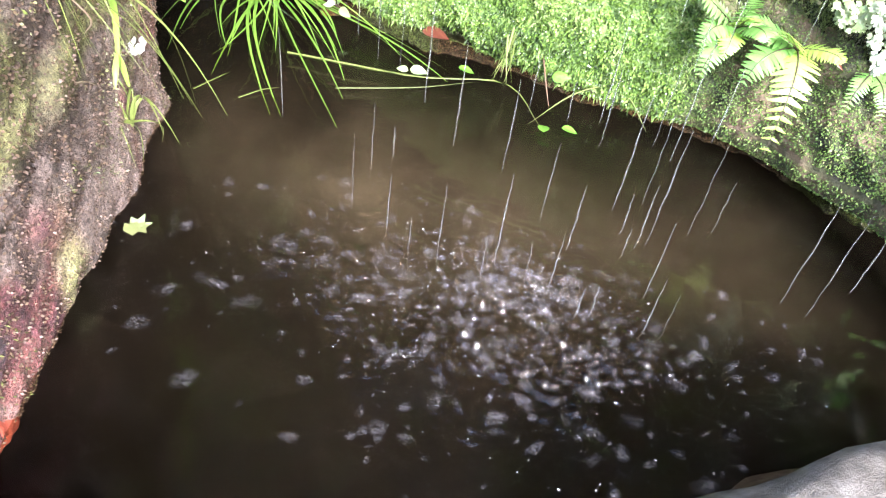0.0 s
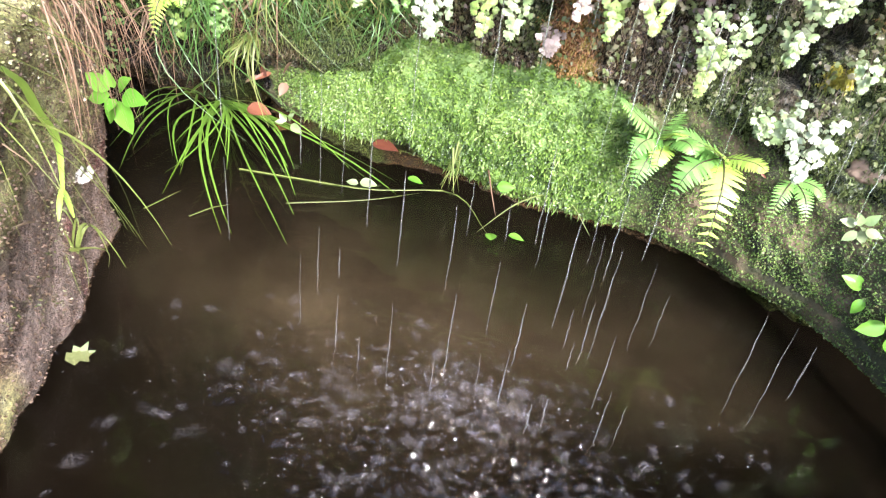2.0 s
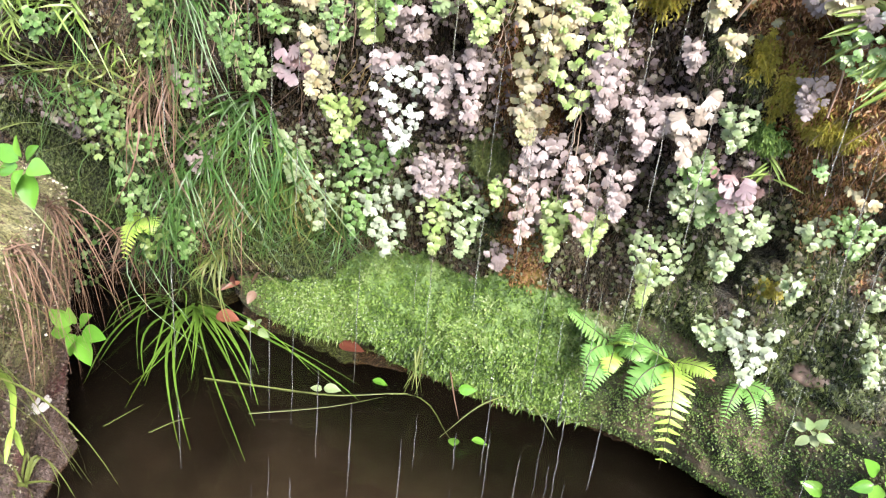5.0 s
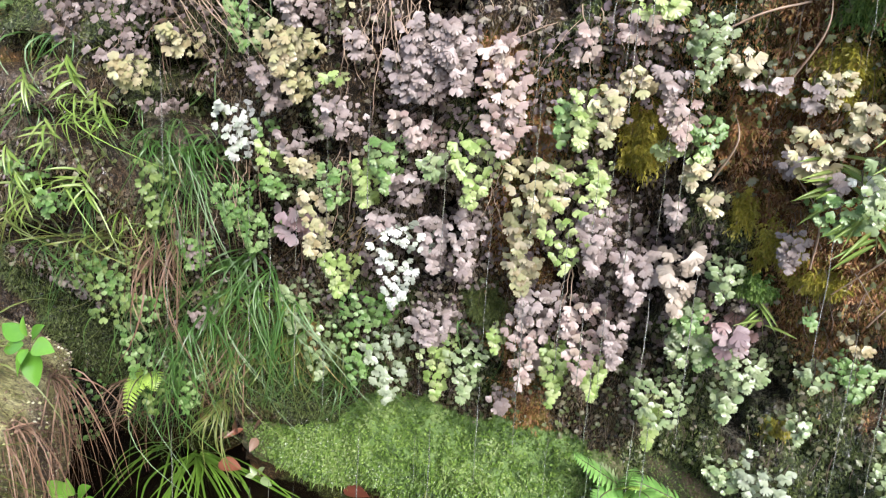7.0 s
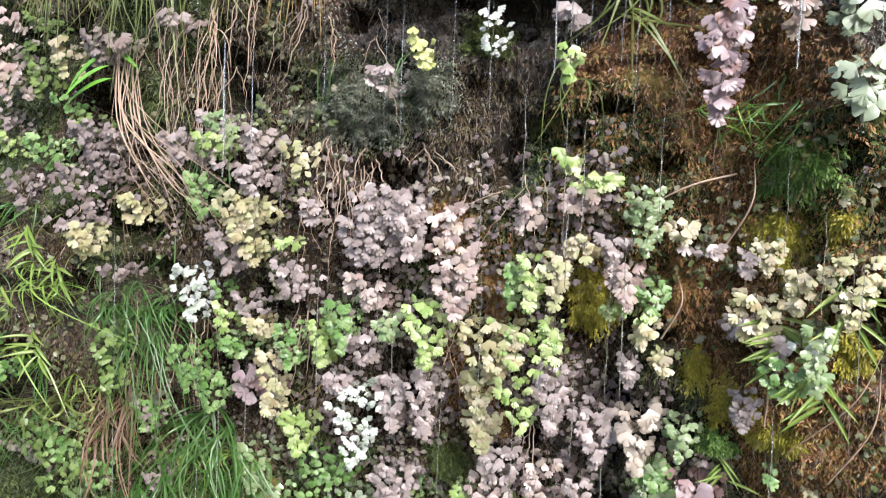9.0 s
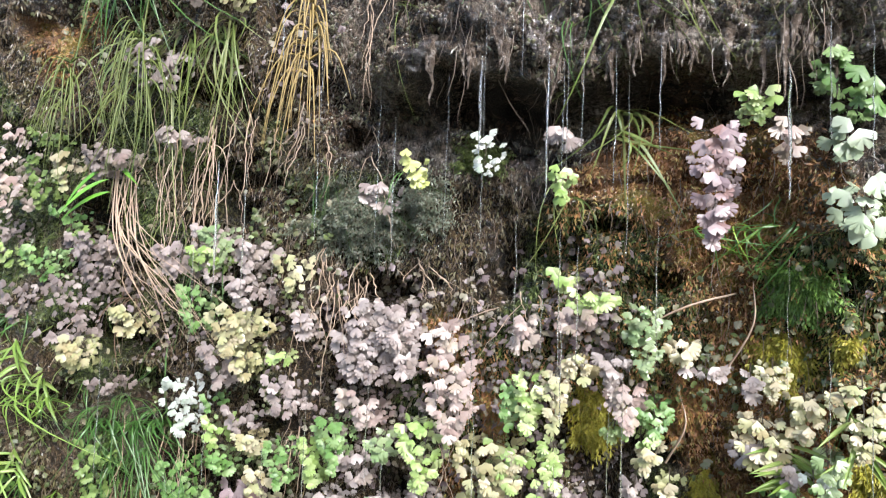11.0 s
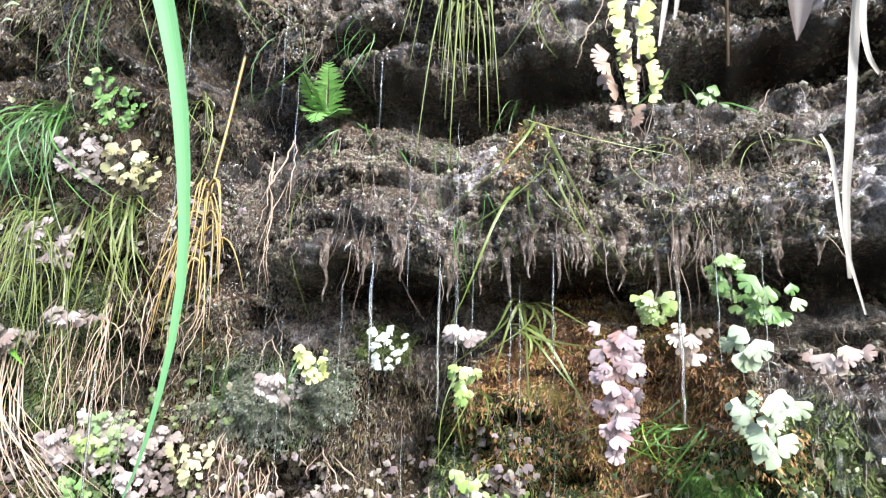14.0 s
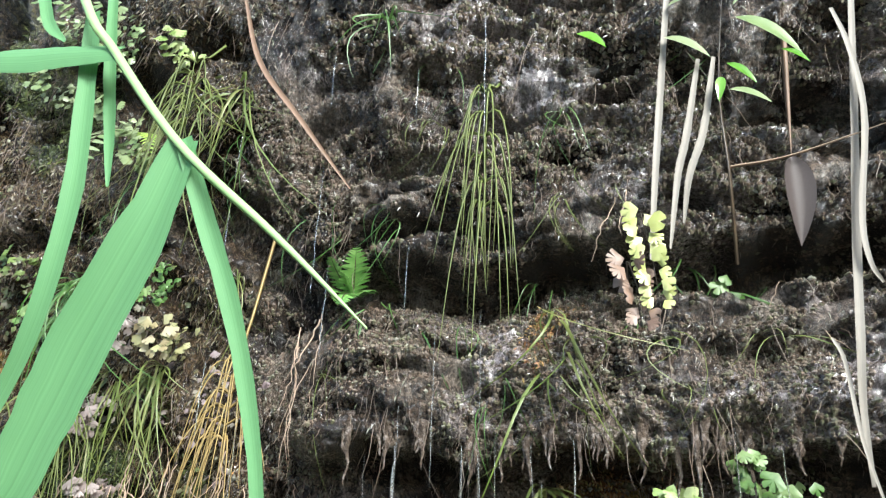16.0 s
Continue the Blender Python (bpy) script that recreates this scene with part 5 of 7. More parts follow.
SEVEN = [(-0.9, 0.5, 1), (-0.2, 1, 0.7), (0.7, 0.8, 0.9), (1, 0.1, 1.05), (-1, -0.3, 0.95), (-0.5, -1, 1.1), (0.4, -0.9, 1.2), (0.1, -0.1, 0.6)]
sprig("broadleaf_sprig", (-0.95, 0.79, 0.42), SEVEN, 0.056, GLOSSLEAF, "glossy green broadleaf sprig growing on the boulder", "plant", (0.06, -0.05, 0.03))
sprig("broadleaf_sprig", (-0.94, 0.71, 0.78), SEVEN, 0.052, GLOSSLEAF, "glossy green broadleaf sprig growing on the boulder", "plant", (0.07, -0.06, 0.03))
sprig("leaf_rosette", (0.55, 1.38, 0.32), [(-1, 0.2, 1), (-0.5, 1, 0.9), (0.6, 0.9, 1), (1, 0, 1), (0.5, -0.9, 1), (-0.6, -0.8, 1), (0, 0.1, 0.7)], 0.036, PALE, "small pale green leaf rosette on the mossy bank", "plant", (0.0, -0.06, 0.0))
sprig("broadleaf_sprig", (0.60, 1.33, 0.22), [(-0.9, 0.4, 1.2), (0.6, -0.6, 1.1), (0.3, 0.9, 0.8), (-0.4, -0.9, 0.9)], 0.045, GLOSSLEAF, "green broadleaf sprig low on the mossy bank", "plant", (0.01, -0.07, -0.02))
sprig("broadleaf_sprig", (0.655, 1.24, 0.33), [(-0.6, 0.8, 1.0), (0.5, 0.7, 1.1), (0.9, -0.2, 1.0), (-0.8, -0.3, 0.9), (0.1, -0.9, 1.0)], 0.048, GLOSSLEAF, "green broadleaf sprig low on the mossy bank", "plant", (0.0, -0.06, 0.0))
sprig("broadleaf_sprig", (0.665, 1.24, 0.20), [(-0.9, -0.4, 1.2), (0.4, -0.9, 1.1), (0.5, 0.6, 1.0), (-0.4, 0.7, 0.8)], 0.048, GLOSSLEAF, "green broadleaf sprig low on the mossy bank", "plant", (-0.01, -0.06, -0.02))
sprig("water_sprig", (-0.99, 1.52, 0.05), [(-0.6, 0.6, 0.9), (0.5, 0.8, 1), (0.8, -0.2, 1.2), (-0.5, 0.0, 0.8)], 0.036, PALE, "small pale leafy sprig standing at the water", "plant", (0.0, -0.03, 0.03))

# lichen patch and moss grain on the boulder


def boulder_place(r):
    u, v = r.uniform(0.08, 1.0), r.uniform(0.16, 0.99)
    p = Vector(boulder_point(u, v))
    return p, Vector((0.86, 0.5, 0.1)).normalized() if u > 0.34 else Vector((0.55, 0.83, 0.1)).normalized()


BOULDERGRAIN = leaf_material("boulder_moss_grain", [(0.04, 0.022, 0.015), (0.10, 0.058, 0.042), (0.15, 0.10, 0.058), (0.22, 0.15, 0.125), (0.30, 0.24, 0.21)], 0.65, 0.0, True, spec=0.25, tone=0.55)
scatter("boulder_grain", 60000, boulder_place, BOULDERGRAIN, 0.0055, "brown and olive moss grains on the boulder", 0.3)
LICHENGRAIN = leaf_material("pale_yellow_lichen_grain", [(0.20, 0.22, 0.07), (0.36, 0.37, 0.15), (0.50, 0.50, 0.32), (0.66, 0.63, 0.55)], 0.5, 0.1, True, tone=0.72)
scatter("boulder_lichen", 20000, lambda r: (lambda g: g if n3(g[0].y * 6, g[0].z * 6, 13) + 0.35 * n3(g[0].y * 22, g[0].z * 22, 5) + 1.5 * (g[0].z - 0.44) - 0.9 * smoothstep(0.40, 0.15, g[0].y) > r.uniform(-0.1, 0.3) else None)(boulder_place(r)), LICHENGRAIN, 0.0062, "pale yellow lichen grains on the upper boulder", 0.4, 0.4)
scatter("boulder_moss", 9000, lambda r: (lambda g: g if n3(g[0].y * 4, g[0].z * 4, 3) + 0.4 * g[0].z > 0.28 else None)(boulder_place(r)), YELLOWBLADE, 0.0075, "yellow-green moss on the boulder", 0.4, 0.14)


def on_boulder(u, v, out=0.0):
    # u: 0 at the far corner, 1 at the near end
    return Vector(boulder_point(0.36 + 0.56 * u, v)) + Vector((0.9, 0.4, 0)) * out


verts, faces = [], []
for k in range(26):
    a, q = rnd.uniform(0, 6.3), 0.022 * math.sqrt(rnd.random())
    cy, cz, s = q * math.cos(a), q * 0.8 * math.sin(a), rnd.uniform(0.004, 0.009)
    b = len(verts)
    verts += [(0.004 * rnd.random(), cy + s * math.cos(t), cz + s * math.sin(t)) for t in (0, 1.05, 2.1, 3.15, 4.2, 5.25)]
    faces.append(tuple(range(b, b + 6)))
lich = mesh_object("lichen_patch", verts, faces, leaf_material("white_lichen", [(0.7, 0.68, 0.62), (0.8, 0.78, 0.74)], 0.8, 0.0, True))
lich.location = on_boulder(0.16, 0.465, 0.012)
tagged(lich, "small white lichen patch on the boulder", "lichen", kind="stuff")


def blades(name, base, ends, n, width, material, label, category="grass", arch=0.08, jitter=0.06, bend=0.03):
    # each blade arches from the base to one of the ends
    root = new(name)
    root.location = base
    tagged(root, label, category)
    for i in range(n):
        e = Vector(ends[i % len(ends)]) + Vector((rnd.gauss(0, jitter), rnd.gauss(0, jitter), rnd.gauss(0, jitter * 0.4)))
        s = Vector((rnd.gauss(0, 0.012), rnd.gauss(0, 0.012), rnd.gauss(0, 0.008)))
        h = arch * rnd.uniform(0.3, 1.4)
        w = rnd.gauss(0, bend)
        pts = [tuple(s.lerp(e, t / 10) + Vector((w * math.sin(t * 0.31), 0, h * 4 * (t / 10) * (1 - t / 10)))) for t in range(11)]
        verts, faces = [], []
        strand(verts, faces, pts, width * rnd.uniform(0.6, 1.2))
        part("blade", raw_mesh("blade", verts, faces, material), material, root)
    return root


blades("sedge_clump", (-1.42, 1.58, 0.03), [(0.10, -0.40, -0.02), (0.20, -0.42, -0.02), (0.04, -0.25, 0.02), (0.28, -0.30, 0.0), (0.15, -0.20, 0.05)], 11, 0.008, SEDGE, "green sedge clump arching into the pool", "sedge", 0.05, 0.07)
blades("sedge_clump", (-1.29, 1.58, 0.03), [(0.23, -0.39, -0.02), (0.40, -0.29, -0.02), (0.55, -0.24, -0.02), (0.30, -0.22, 0.0), (0.46, -0.53, -0.02), (0.28, -0.21, -0.01), (0.15, -0.30, -0.01), (0.62, -0.17, -0.02)], 26, 0.0090, SEDGE, "green sedge clump arching into the pool", "sedge", 0.05, 0.08)
blades("boulder_grass", on_boulder(0.42, 0.72), [(0.10, 0.12, -0.25), (0.12, 0.0, -0.2)], 8, 0.0045, YELLOWBLADE, "yellow-green grass blades hanging on the boulder")
blades("boulder_grass", on_boulder(0.50, 0.88), [(0.12, 0.20, -0.10), (0.16, 0.05, -0.22), (0.08, 0.15, -0.2)], 16, 0.0045, YELLOWBLADE, "yellow-green grass blades hanging on the boulder")
blades("boulder_grass", on_boulder(0.22, 0.92), [(0.10, 0.12, 0.05), (0.14, 0.0, -0.1), (0.1, 0.14, -0.12), (0.0, -0.1, 0.08)], 34, 0.005, YELLOWBLADE, "yellow-green grass tuft on top of the boulder")
blades("boulder_grass", on_boulder(0.24, 0.35), [(0.04, 0.05, -0.05), (0.05, -0.02, -0.06), (0.03, 0.0, 0.05)], 7, 0.006, YELLOWBLADE, "small yellow-green grass tuft on the boulder", jitter=0.015)
blades("dead_grass", on_boulder(0.13, 0.86), [(0.06, 0.08, -0.22), (0.05, 0.0, -0.26), (0.08, -0.05, -0.18)], 44, 0.0024, RUSSET, "russet dead grass draped over the boulder", jitter=0.04)
blades("dead_grass", on_boulder(0.30, 0.86), [(0.06, 0.05, -0.2), (0.05, -0.04, -0.24)], 44, 0.0024, RUSSET, "russet dead grass draped over the boulder", jitter=0.04)

# fallen leaves and twigs at the pool
def lone_leaf(name, at, ax, face, size, material, label, mesh=None):
    ob = new(name, (mesh or LEAF_A).copy())
    ob.data.materials.clear()
    ob.data.materials.append(material)
    ob.matrix_basis = Matrix.Translation(at) @ frame_to(ax, face) @ Matrix.Scale(size, 4)
    return tagged(ob, label, "leaf")


lone_leaf("fallen_leaf", (-0.75, 1.60, 0.03), (1, 0.15, 0.08), (0, -0.25, 1), 0.085, REDLEAF, "russet fallen leaf at the water's edge")
lone_leaf("fallen_leaf", (-1.12, 1.47, 0.10), (1, 0.0, 0.1), (0, -0.6, 1), 0.08, REDLEAF, "russet fallen leaf beside the sedge")
lone_leaf("floating_leaf", (-0.25, 1.31, 0.008), (-0.3, 1, 0), (0, -0.1, 1), 0.05, GLOSSLEAF, "small green leaf floating on the pool")
lone_leaf("floating_leaf", (-0.215, 1.36, 0.008), (1, 0.2, 0), (0, -0.1, 1), 0.045, GLOSSLEAF, "small green leaf floating on the pool")
lone_leaf("round_leaf", (-0.29, 1.44, 0.10), (1, 0, 0.2), (0, -1, 0.5), 0.05, GLOSSLEAF, "round green leaf at the foot of the moss bank")
lone_leaf("floating_leaf", (-0.58, 1.50, 0.006), (1, 0.1, 0), (0, -0.1, 1), 0.05, GLOSSLEAF, "small green leaf floating on the pool")
lone_leaf("sunken_leaf", (-0.855, 0.47, -0.006), (0.5, 0.8, 0.1), (0.2, 0, 1), 0.055, PALE, "ragged pale green leaf lying in the shallow water", raw_mesh("leaf_ragged", [(0, 0, 0), (0.15, 0.32, 0.05), (0.30, 0.22, 0.02), (0.45, 0.48, 0.08), (0.62, 0.30, 0.02), (0.95, 0.38, 0.10), (0.80, 0.08, 0.0), (1.05, -0.10, 0.05), (0.75, -0.22, 0.0), (0.70, -0.52, 0.08), (0.45, -0.28, 0.02), (0.22, -0.42, 0.06), (0.45, 0.02, 0.0)], [(12, i, (i + 1) % 12) for i in range(12)]))
lone_leaf("twig_leaf", (-0.67, 1.36, 0.03), (1, 0.2, 0.1), (0, -0.6, 1), 0.05, PALE, "pale leaf lying on a twig")
lone_leaf("twig_leaf", (-0.67, 1.35, 0.03), (-0.8, -0.2, 0.1), (0, -0.6, 1), 0.035, PALE, "pale leaf lying on a twig")


def twig(pts, width, material, label, name="twig"):
    verts, faces = [], []
    strand(verts, faces, pts, width, False)
    return tagged(mesh_object(name, verts, faces, material), label, "twig")


def smooth_line(pts, n=14):
    # Catmull-Rom through a few points
    P = [Vector(p) for p in pts]
    P = [P[0] * 2 - P[1]] + P + [P[-1] * 2 - P[-2]]
    out = []
    for i in range(n):
        s = i / (n - 1) * (len(P) - 3)
        k = min(int(s), len(P) - 4)
        t = s - k
        a, b, c, d = P[k:k + 4]
        out.append(tuple(0.5 * ((2 * b) + (c - a) * t + (2 * a - 5 * b + 4 * c - d) * t * t + (3 * b - a - 3 * c + d) * t ** 3)))
    return out


twig(smooth_line([(-1.0, 1.25, 0.02), (-0.65, 1.34, 0.025), (-0.417, 1.45, 0.03), (-0.27, 1.34, 0.005)]), 0.008, YELLOWBLADE, "greenish twig lying along the water", "twig")
twig(smooth_line([(-0.8, 1.18, 0.01), (-0.62, 1.30, 0.018), (-0.5, 1.42, 0.02)]), 0.006, YELLOWBLADE, "greenish twig lying along the water")
twig(smooth_line([(-0.12, 1.53, 0.10), (-0.22, 1.44, 0.07), (-0.30, 1.34, 0.0)]), 0.006, YELLOWBLADE, "thin green runner reaching into the pool")
twig(smooth_line([(-0.16, 1.53, 0.10), (-0.08, 1.49, 0.08), (-0.01, 1.46, 0.02)]), 0.006, YELLOWBLADE, "thin green runner reaching into the pool")
twig(smooth_line([(-0.34, 1.50, 0.12), (-0.30, 1.44, 0.07), (-0.27, 1.41, 0.02)]), 0.005, RUSSET, "thin reddish twig leaning into the water")
twig(smooth_line([(-1.094, 0.969, 0.004), (-1.08, 1.05, 0.006), (-1.075, 1.09, 0.004)]), 0.006, YELLOWBLADE, "thin green stalk floating on the pool")
twig(smooth_line([(-0.978, 1.0, 0.004), (-0.95, 1.06, 0.008), (-0.926, 1.10, 0.004)]), 0.006, YELLOWBLADE, "thin green stalk floating on the pool")
blades("orange_grass", (-0.44, 1.50, 0.15), [(0.0, -0.03, -0.13), (0.02, -0.03, -0.11), (-0.02, -0.03, -0.12)], 8, 0.0045, YELLOWBLADE, "yellow-green grass hanging below the moss", jitter=0.02, arch=0.008, bend=0.006)
for x, z, s in ((-1.02, 0.28, 0.055), (-0.98, 0.27, 0.045), (-1.05, 0.22, 0.06), (-1.10, 0.20, 0.05), (-1.08, 0.24, 0.065), (-1.20, 0.25, 0.05), (-1.40, 0.20, 0.04), (-1.0, 0.20, 0.05), (0.32, 0.36, 0.03)):
    lone_leaf("fallen_leaf", (x, 1.50 if x < 0 else 1.40, z), (rnd.uniform(-1, 1), -0.5, rnd.uniform(-0.8, 0.4)), (rnd.uniform(-0.8, 0.8), -1, rnd.uniform(0.0, 0.9)), s * rnd.uniform(0.7, 1.1), rnd.choice((REDLEAF, LITTER)), "russet fallen leaf caught on the bank", rnd.choice((LEAF_A, LEAF_B)))


def stone(name, at, size, material, label, seed, kind=""):
    bm = bmesh.new()
    bmesh.ops.create_icosphere(bm, subdivisions=4, radius=1)
    for v in bm.verts:
        d = 1 + 0.22 * n3(v.co.x * 1.6 + seed, v.co.y * 1.6, v.co.z * 1.6) + 0.10 * n3(v.co.x * 5, v.co.y * 5 + seed, v.co.z * 5) + 0.04 * n3(v.co.x * 15, v.co.y * 15, v.co.z * 15)
        v.co = Vector((v.co.x * size[0], v.co.y * size[1], v.co.z * size[2])) * d
    me = bpy.data.meshes.new(name)
    bm.to_mesh(me)
    bm.free()
    me.polygons.foreach_set("use_smooth", [True] * len(me.polygons))
    me.materials.append(material)
    ob = new(name, me)
    ob.location = at
    return tagged(ob, label, "stone", kind=kind)


rim = stone("rim_stone", (0.594, 0.408, -0.05), (0.50, 0.25, 0.17), STONE, "smooth pale stone edging the pool", 3)
rim.rotation_euler = (0, 0, radians(43))
stone("bank_stone", (0.47, 1.425, 0.18), (0.05, 0.032, 0.034), BROWNSTONE, "brown stone set in the mossy bank", 5)
stone("bank_stone", (0.55, 1.42, 0.42), (0.07, 0.05, 0.04), BROWNSTONE, "brown stone set in the mossy bank", 8)
stone("red_stone", (-0.72, 0.02, -0.02), (0.06, 0.06, 0.06), plain_material("red_stone_skin", [(0.3, (0.25, 0.05, 0.03)), (0.7, (0.38, 0.09, 0.05))], 12, 0.5, 60), "smooth red stone in the pool beside the boulder", 14)

# ---------------------------------------------------------------- sword ferns
sword_fern((0.24, 1.43, 0.35), [(8, 0.15, 0.26, 0.105, 0.95, FRONDLIME), (-40, 0.2, 0.20, 0.10, 0.6, FRONDGREEN), (-75, 0.55, 0.20, 0.09, 0.3, FRONDGREEN), (60, 0.5, 0.16, 0.07, 0.4, FRONDLIME), (-20, 0.7, 0.15, 0.08, 0.3, FRONDLIME)], "bright green sword fern hanging over the water", "sword ferns")
sword_fern((0.10, 1.42, 0.36), [(-20, -0.1, 0.16, 0.085, 0.5, FRONDGREEN), (-60, 0.8, 0.20, 0.08, 0.3, FRONDGREEN), (40, 0.7, 0.17, 0.08, 0.6, FRONDGREEN), (0, 0.2, 0.13, 0.07, 0.5, FRONDLIME), (15, 0.9, 0.16, 0.07, 0.5, FRONDLIME), (-35, 0.5, 0.17, 0.075, 0.7, FRONDGREEN), (10, 1.1, 0.15, 0.06, 0.3, FRONDGREEN), (-95, 0.7, 0.15, 0.07, 0.5, PALE)], "green sword fern at the end of the moss bank", "sword ferns")
sword_fern((0.40, 1.41, 0.35), [(30, 0.1, 0.14, 0.05, 0.6, FRONDGREEN), (-20, 0.1, 0.13, 0.05, 0.8, FRONDGREEN), (70, 0.4, 0.12, 0.05, 0.6, FRONDGREEN)], "pale small sword fern on the bank", "sword ferns")
sword_fern((-0.165, 0.83, 1.975), [(-70, 0.5, 0.055, 0.05, 0.2, FRONDGREEN), (-20, 0.9, 0.075, 0.055, 0.2, FRONDGREEN), (25, 1.0, 0.08, 0.055, 0.2, FRONDGREEN), (75, 0.4, 0.055, 0.05, 0.3, FRONDGREEN), (0, 0.2, 0.06, 0.05, 0.6, FRONDGREEN)], "small green fern sprouting from a rock crack", "sword ferns")
sword_fern(hang(-0.60, 2.29, 0.03), [(5, 0.02, 0.25, 0.075, 0.95, PALE), (60, 0.2, 0.13, 0.05, 0.8, FRONDLIME)], "pale green fern frond hanging down the rock", "sword ferns")
sword_fern((-1.10, 1.17, 0.52), [(0, 0.1, 0.14, 0.07, 0.8, FRONDLIME), (50, 0.3, 0.10, 0.06, 0.6, FRONDLIME), (-50, 0.3, 0.08, 0.05, 0.6, FRONDLIME)], "lime green fern beside the dark hollow", "sword ferns")

# ---------------------------------------------------------------- grasses and roots on the wall
tuft("hanging_grass", hang(-1.13, 0.50), 60, 0.28, 0.20, 0.0040, BLADE, "green grass hanging to the water at the foot of the wall", out=0.10)
tuft("dead_grass", hang(-1.24, 0.46), 40, 0.24, 0.16, 0.0036, RUSSET, "russet dead grass hanging to the water", out=0.08)
tuft("hanging_grass", hang(-1.02, 0.46), 50, 0.22, 0.16, 0.0038, YELLOWBLADE, "yellow-green grass hanging to the water", out=0.10)
tuft("hanging_grass", hang(-0.82, 0.66), 120, 0.28, 0.22, 0.0030, BLADE, "dense green grass hanging over the moss bank", out=0.12)
tuft("hanging_grass", hang(-0.68, 0.62), 80, 0.22, 0.18, 0.0028, YELLOWBLADE, "yellow-green grass hanging over the moss bank", out=0.12)
tuft("dead_grass", hang(-0.92, 0.60), 60, 0.26, 0.16, 0.0030, RUSSET, "russet dead grass hanging over the bank", out=0.12)
tuft("hanging_grass", hang(-1.00, 0.70), 90, 0.30, 0.20, 0.0030, BLADE, "dark green grass hanging down the wall", out=0.10)
tuft("hanging_grass", hang(-0.84, 0.84), 150, 0.34, 0.26, 0.0042, BLADE, "dense dark green grass hanging down the wall", out=0.09)
tuft("hanging_grass", hang(-0.86, 1.13), 130, 0.30, 0.20, 0.0022, BLADE, "fine green grass hanging down the wall", out=0.05)
tuft("dead_grass", hang(-0.97, 0.92), 55, 0.26, 0.14, 0.0042, RUSSET, "russet dead grass hanging down the wall", out=0.07)
tuft("dead_grass", hang(-0.77, 0.70), 60, 0.20, 0.13, 0.0040, GOLD, "golden dead grass hanging above the moss", out=0.07)
tuft("hanging_grass", hang(-0.70, 0.56), 90, 0.20, 0.24, 0.0032, BLADE, "fine green grass draped over the moss bank", out=0.14)
tuft("hanging_grass", hang(-0.93, 0.62), 70, 0.24, 0.18, 0.0036, YELLOWBLADE, "yellow-green grass hanging above the water", out=0.1)
tuft("hanging_grass", hang(-1.16, 0.96), 60, 0.16, 0.34, 0.005, YELLOWBLADE, "yellow-green grass spreading beside the boulder", out=0.14, up=0.6)
tuft("hanging_grass", hang(0.35, 1.56), 44, 0.13, 0.13, 0.0034, BLADE, "green grass mop drooping from the rock", out=0.06, up=0.4, curl=0.7)
tuft("hanging_grass", hang(0.31, 1.52), 22, 0.09, 0.12, 0.0028, SEDGE, "dark green grass mop drooping from the rock", out=0.05, up=0.3, curl=0.7)
tuft("hanging_grass", hang(0.11, 1.70), 18, 0.17, 0.13, 0.0048, YELLOWBLADE, "thin green grass below the rock ledge", out=0.05)
tuft("hanging_grass", hang(-0.70, 2.10), 60, 0.26, 0.18, 0.0038, BLADE, "green grass hanging down the wall", out=0.08)
tuft("hanging_grass", hang(-0.78, 1.94), 60, 0.34, 0.22, 0.0038, YELLOWBLADE, "yellow-green grass hanging down the wall", out=0.08)
tuft("hanging_grass", hang(-0.60, 1.92), 36, 0.24, 0.12, 0.0036, YELLOWBLADE, "yellow-green grass hanging down the wall", out=0.06)
tuft("hanging_grass", hang(-0.46, 2.33), 44, 0.34, 0.20, 0.0036, YELLOWBLADE, "yellow-green grass hanging high on the wall", out=0.06)
tuft("hanging_grass", hang(-0.12, 1.97), 34, 0.17, 0.12, 0.0032, BLADE, "thin green grass on the rock ledge", out=0.06)
tuft("hanging_grass", hang(0.15, 1.93), 16, 0.22, 0.16, 0.0036, YELLOWBLADE, "thin green grass hanging over the ledge", out=0.12)
tuft("hanging_grass", hang(-0.08, 2.42), 14, 0.12, 0.12, 0.003, BLADE, "thin green grass high on the wall", out=0.05)
tuft("hanging_grass", hang(0.34, 2.0), 12, 0.2, 0.2, 0.0036, BLADE, "thin green grass hanging over the ledge", out=0.1, up=0.5)


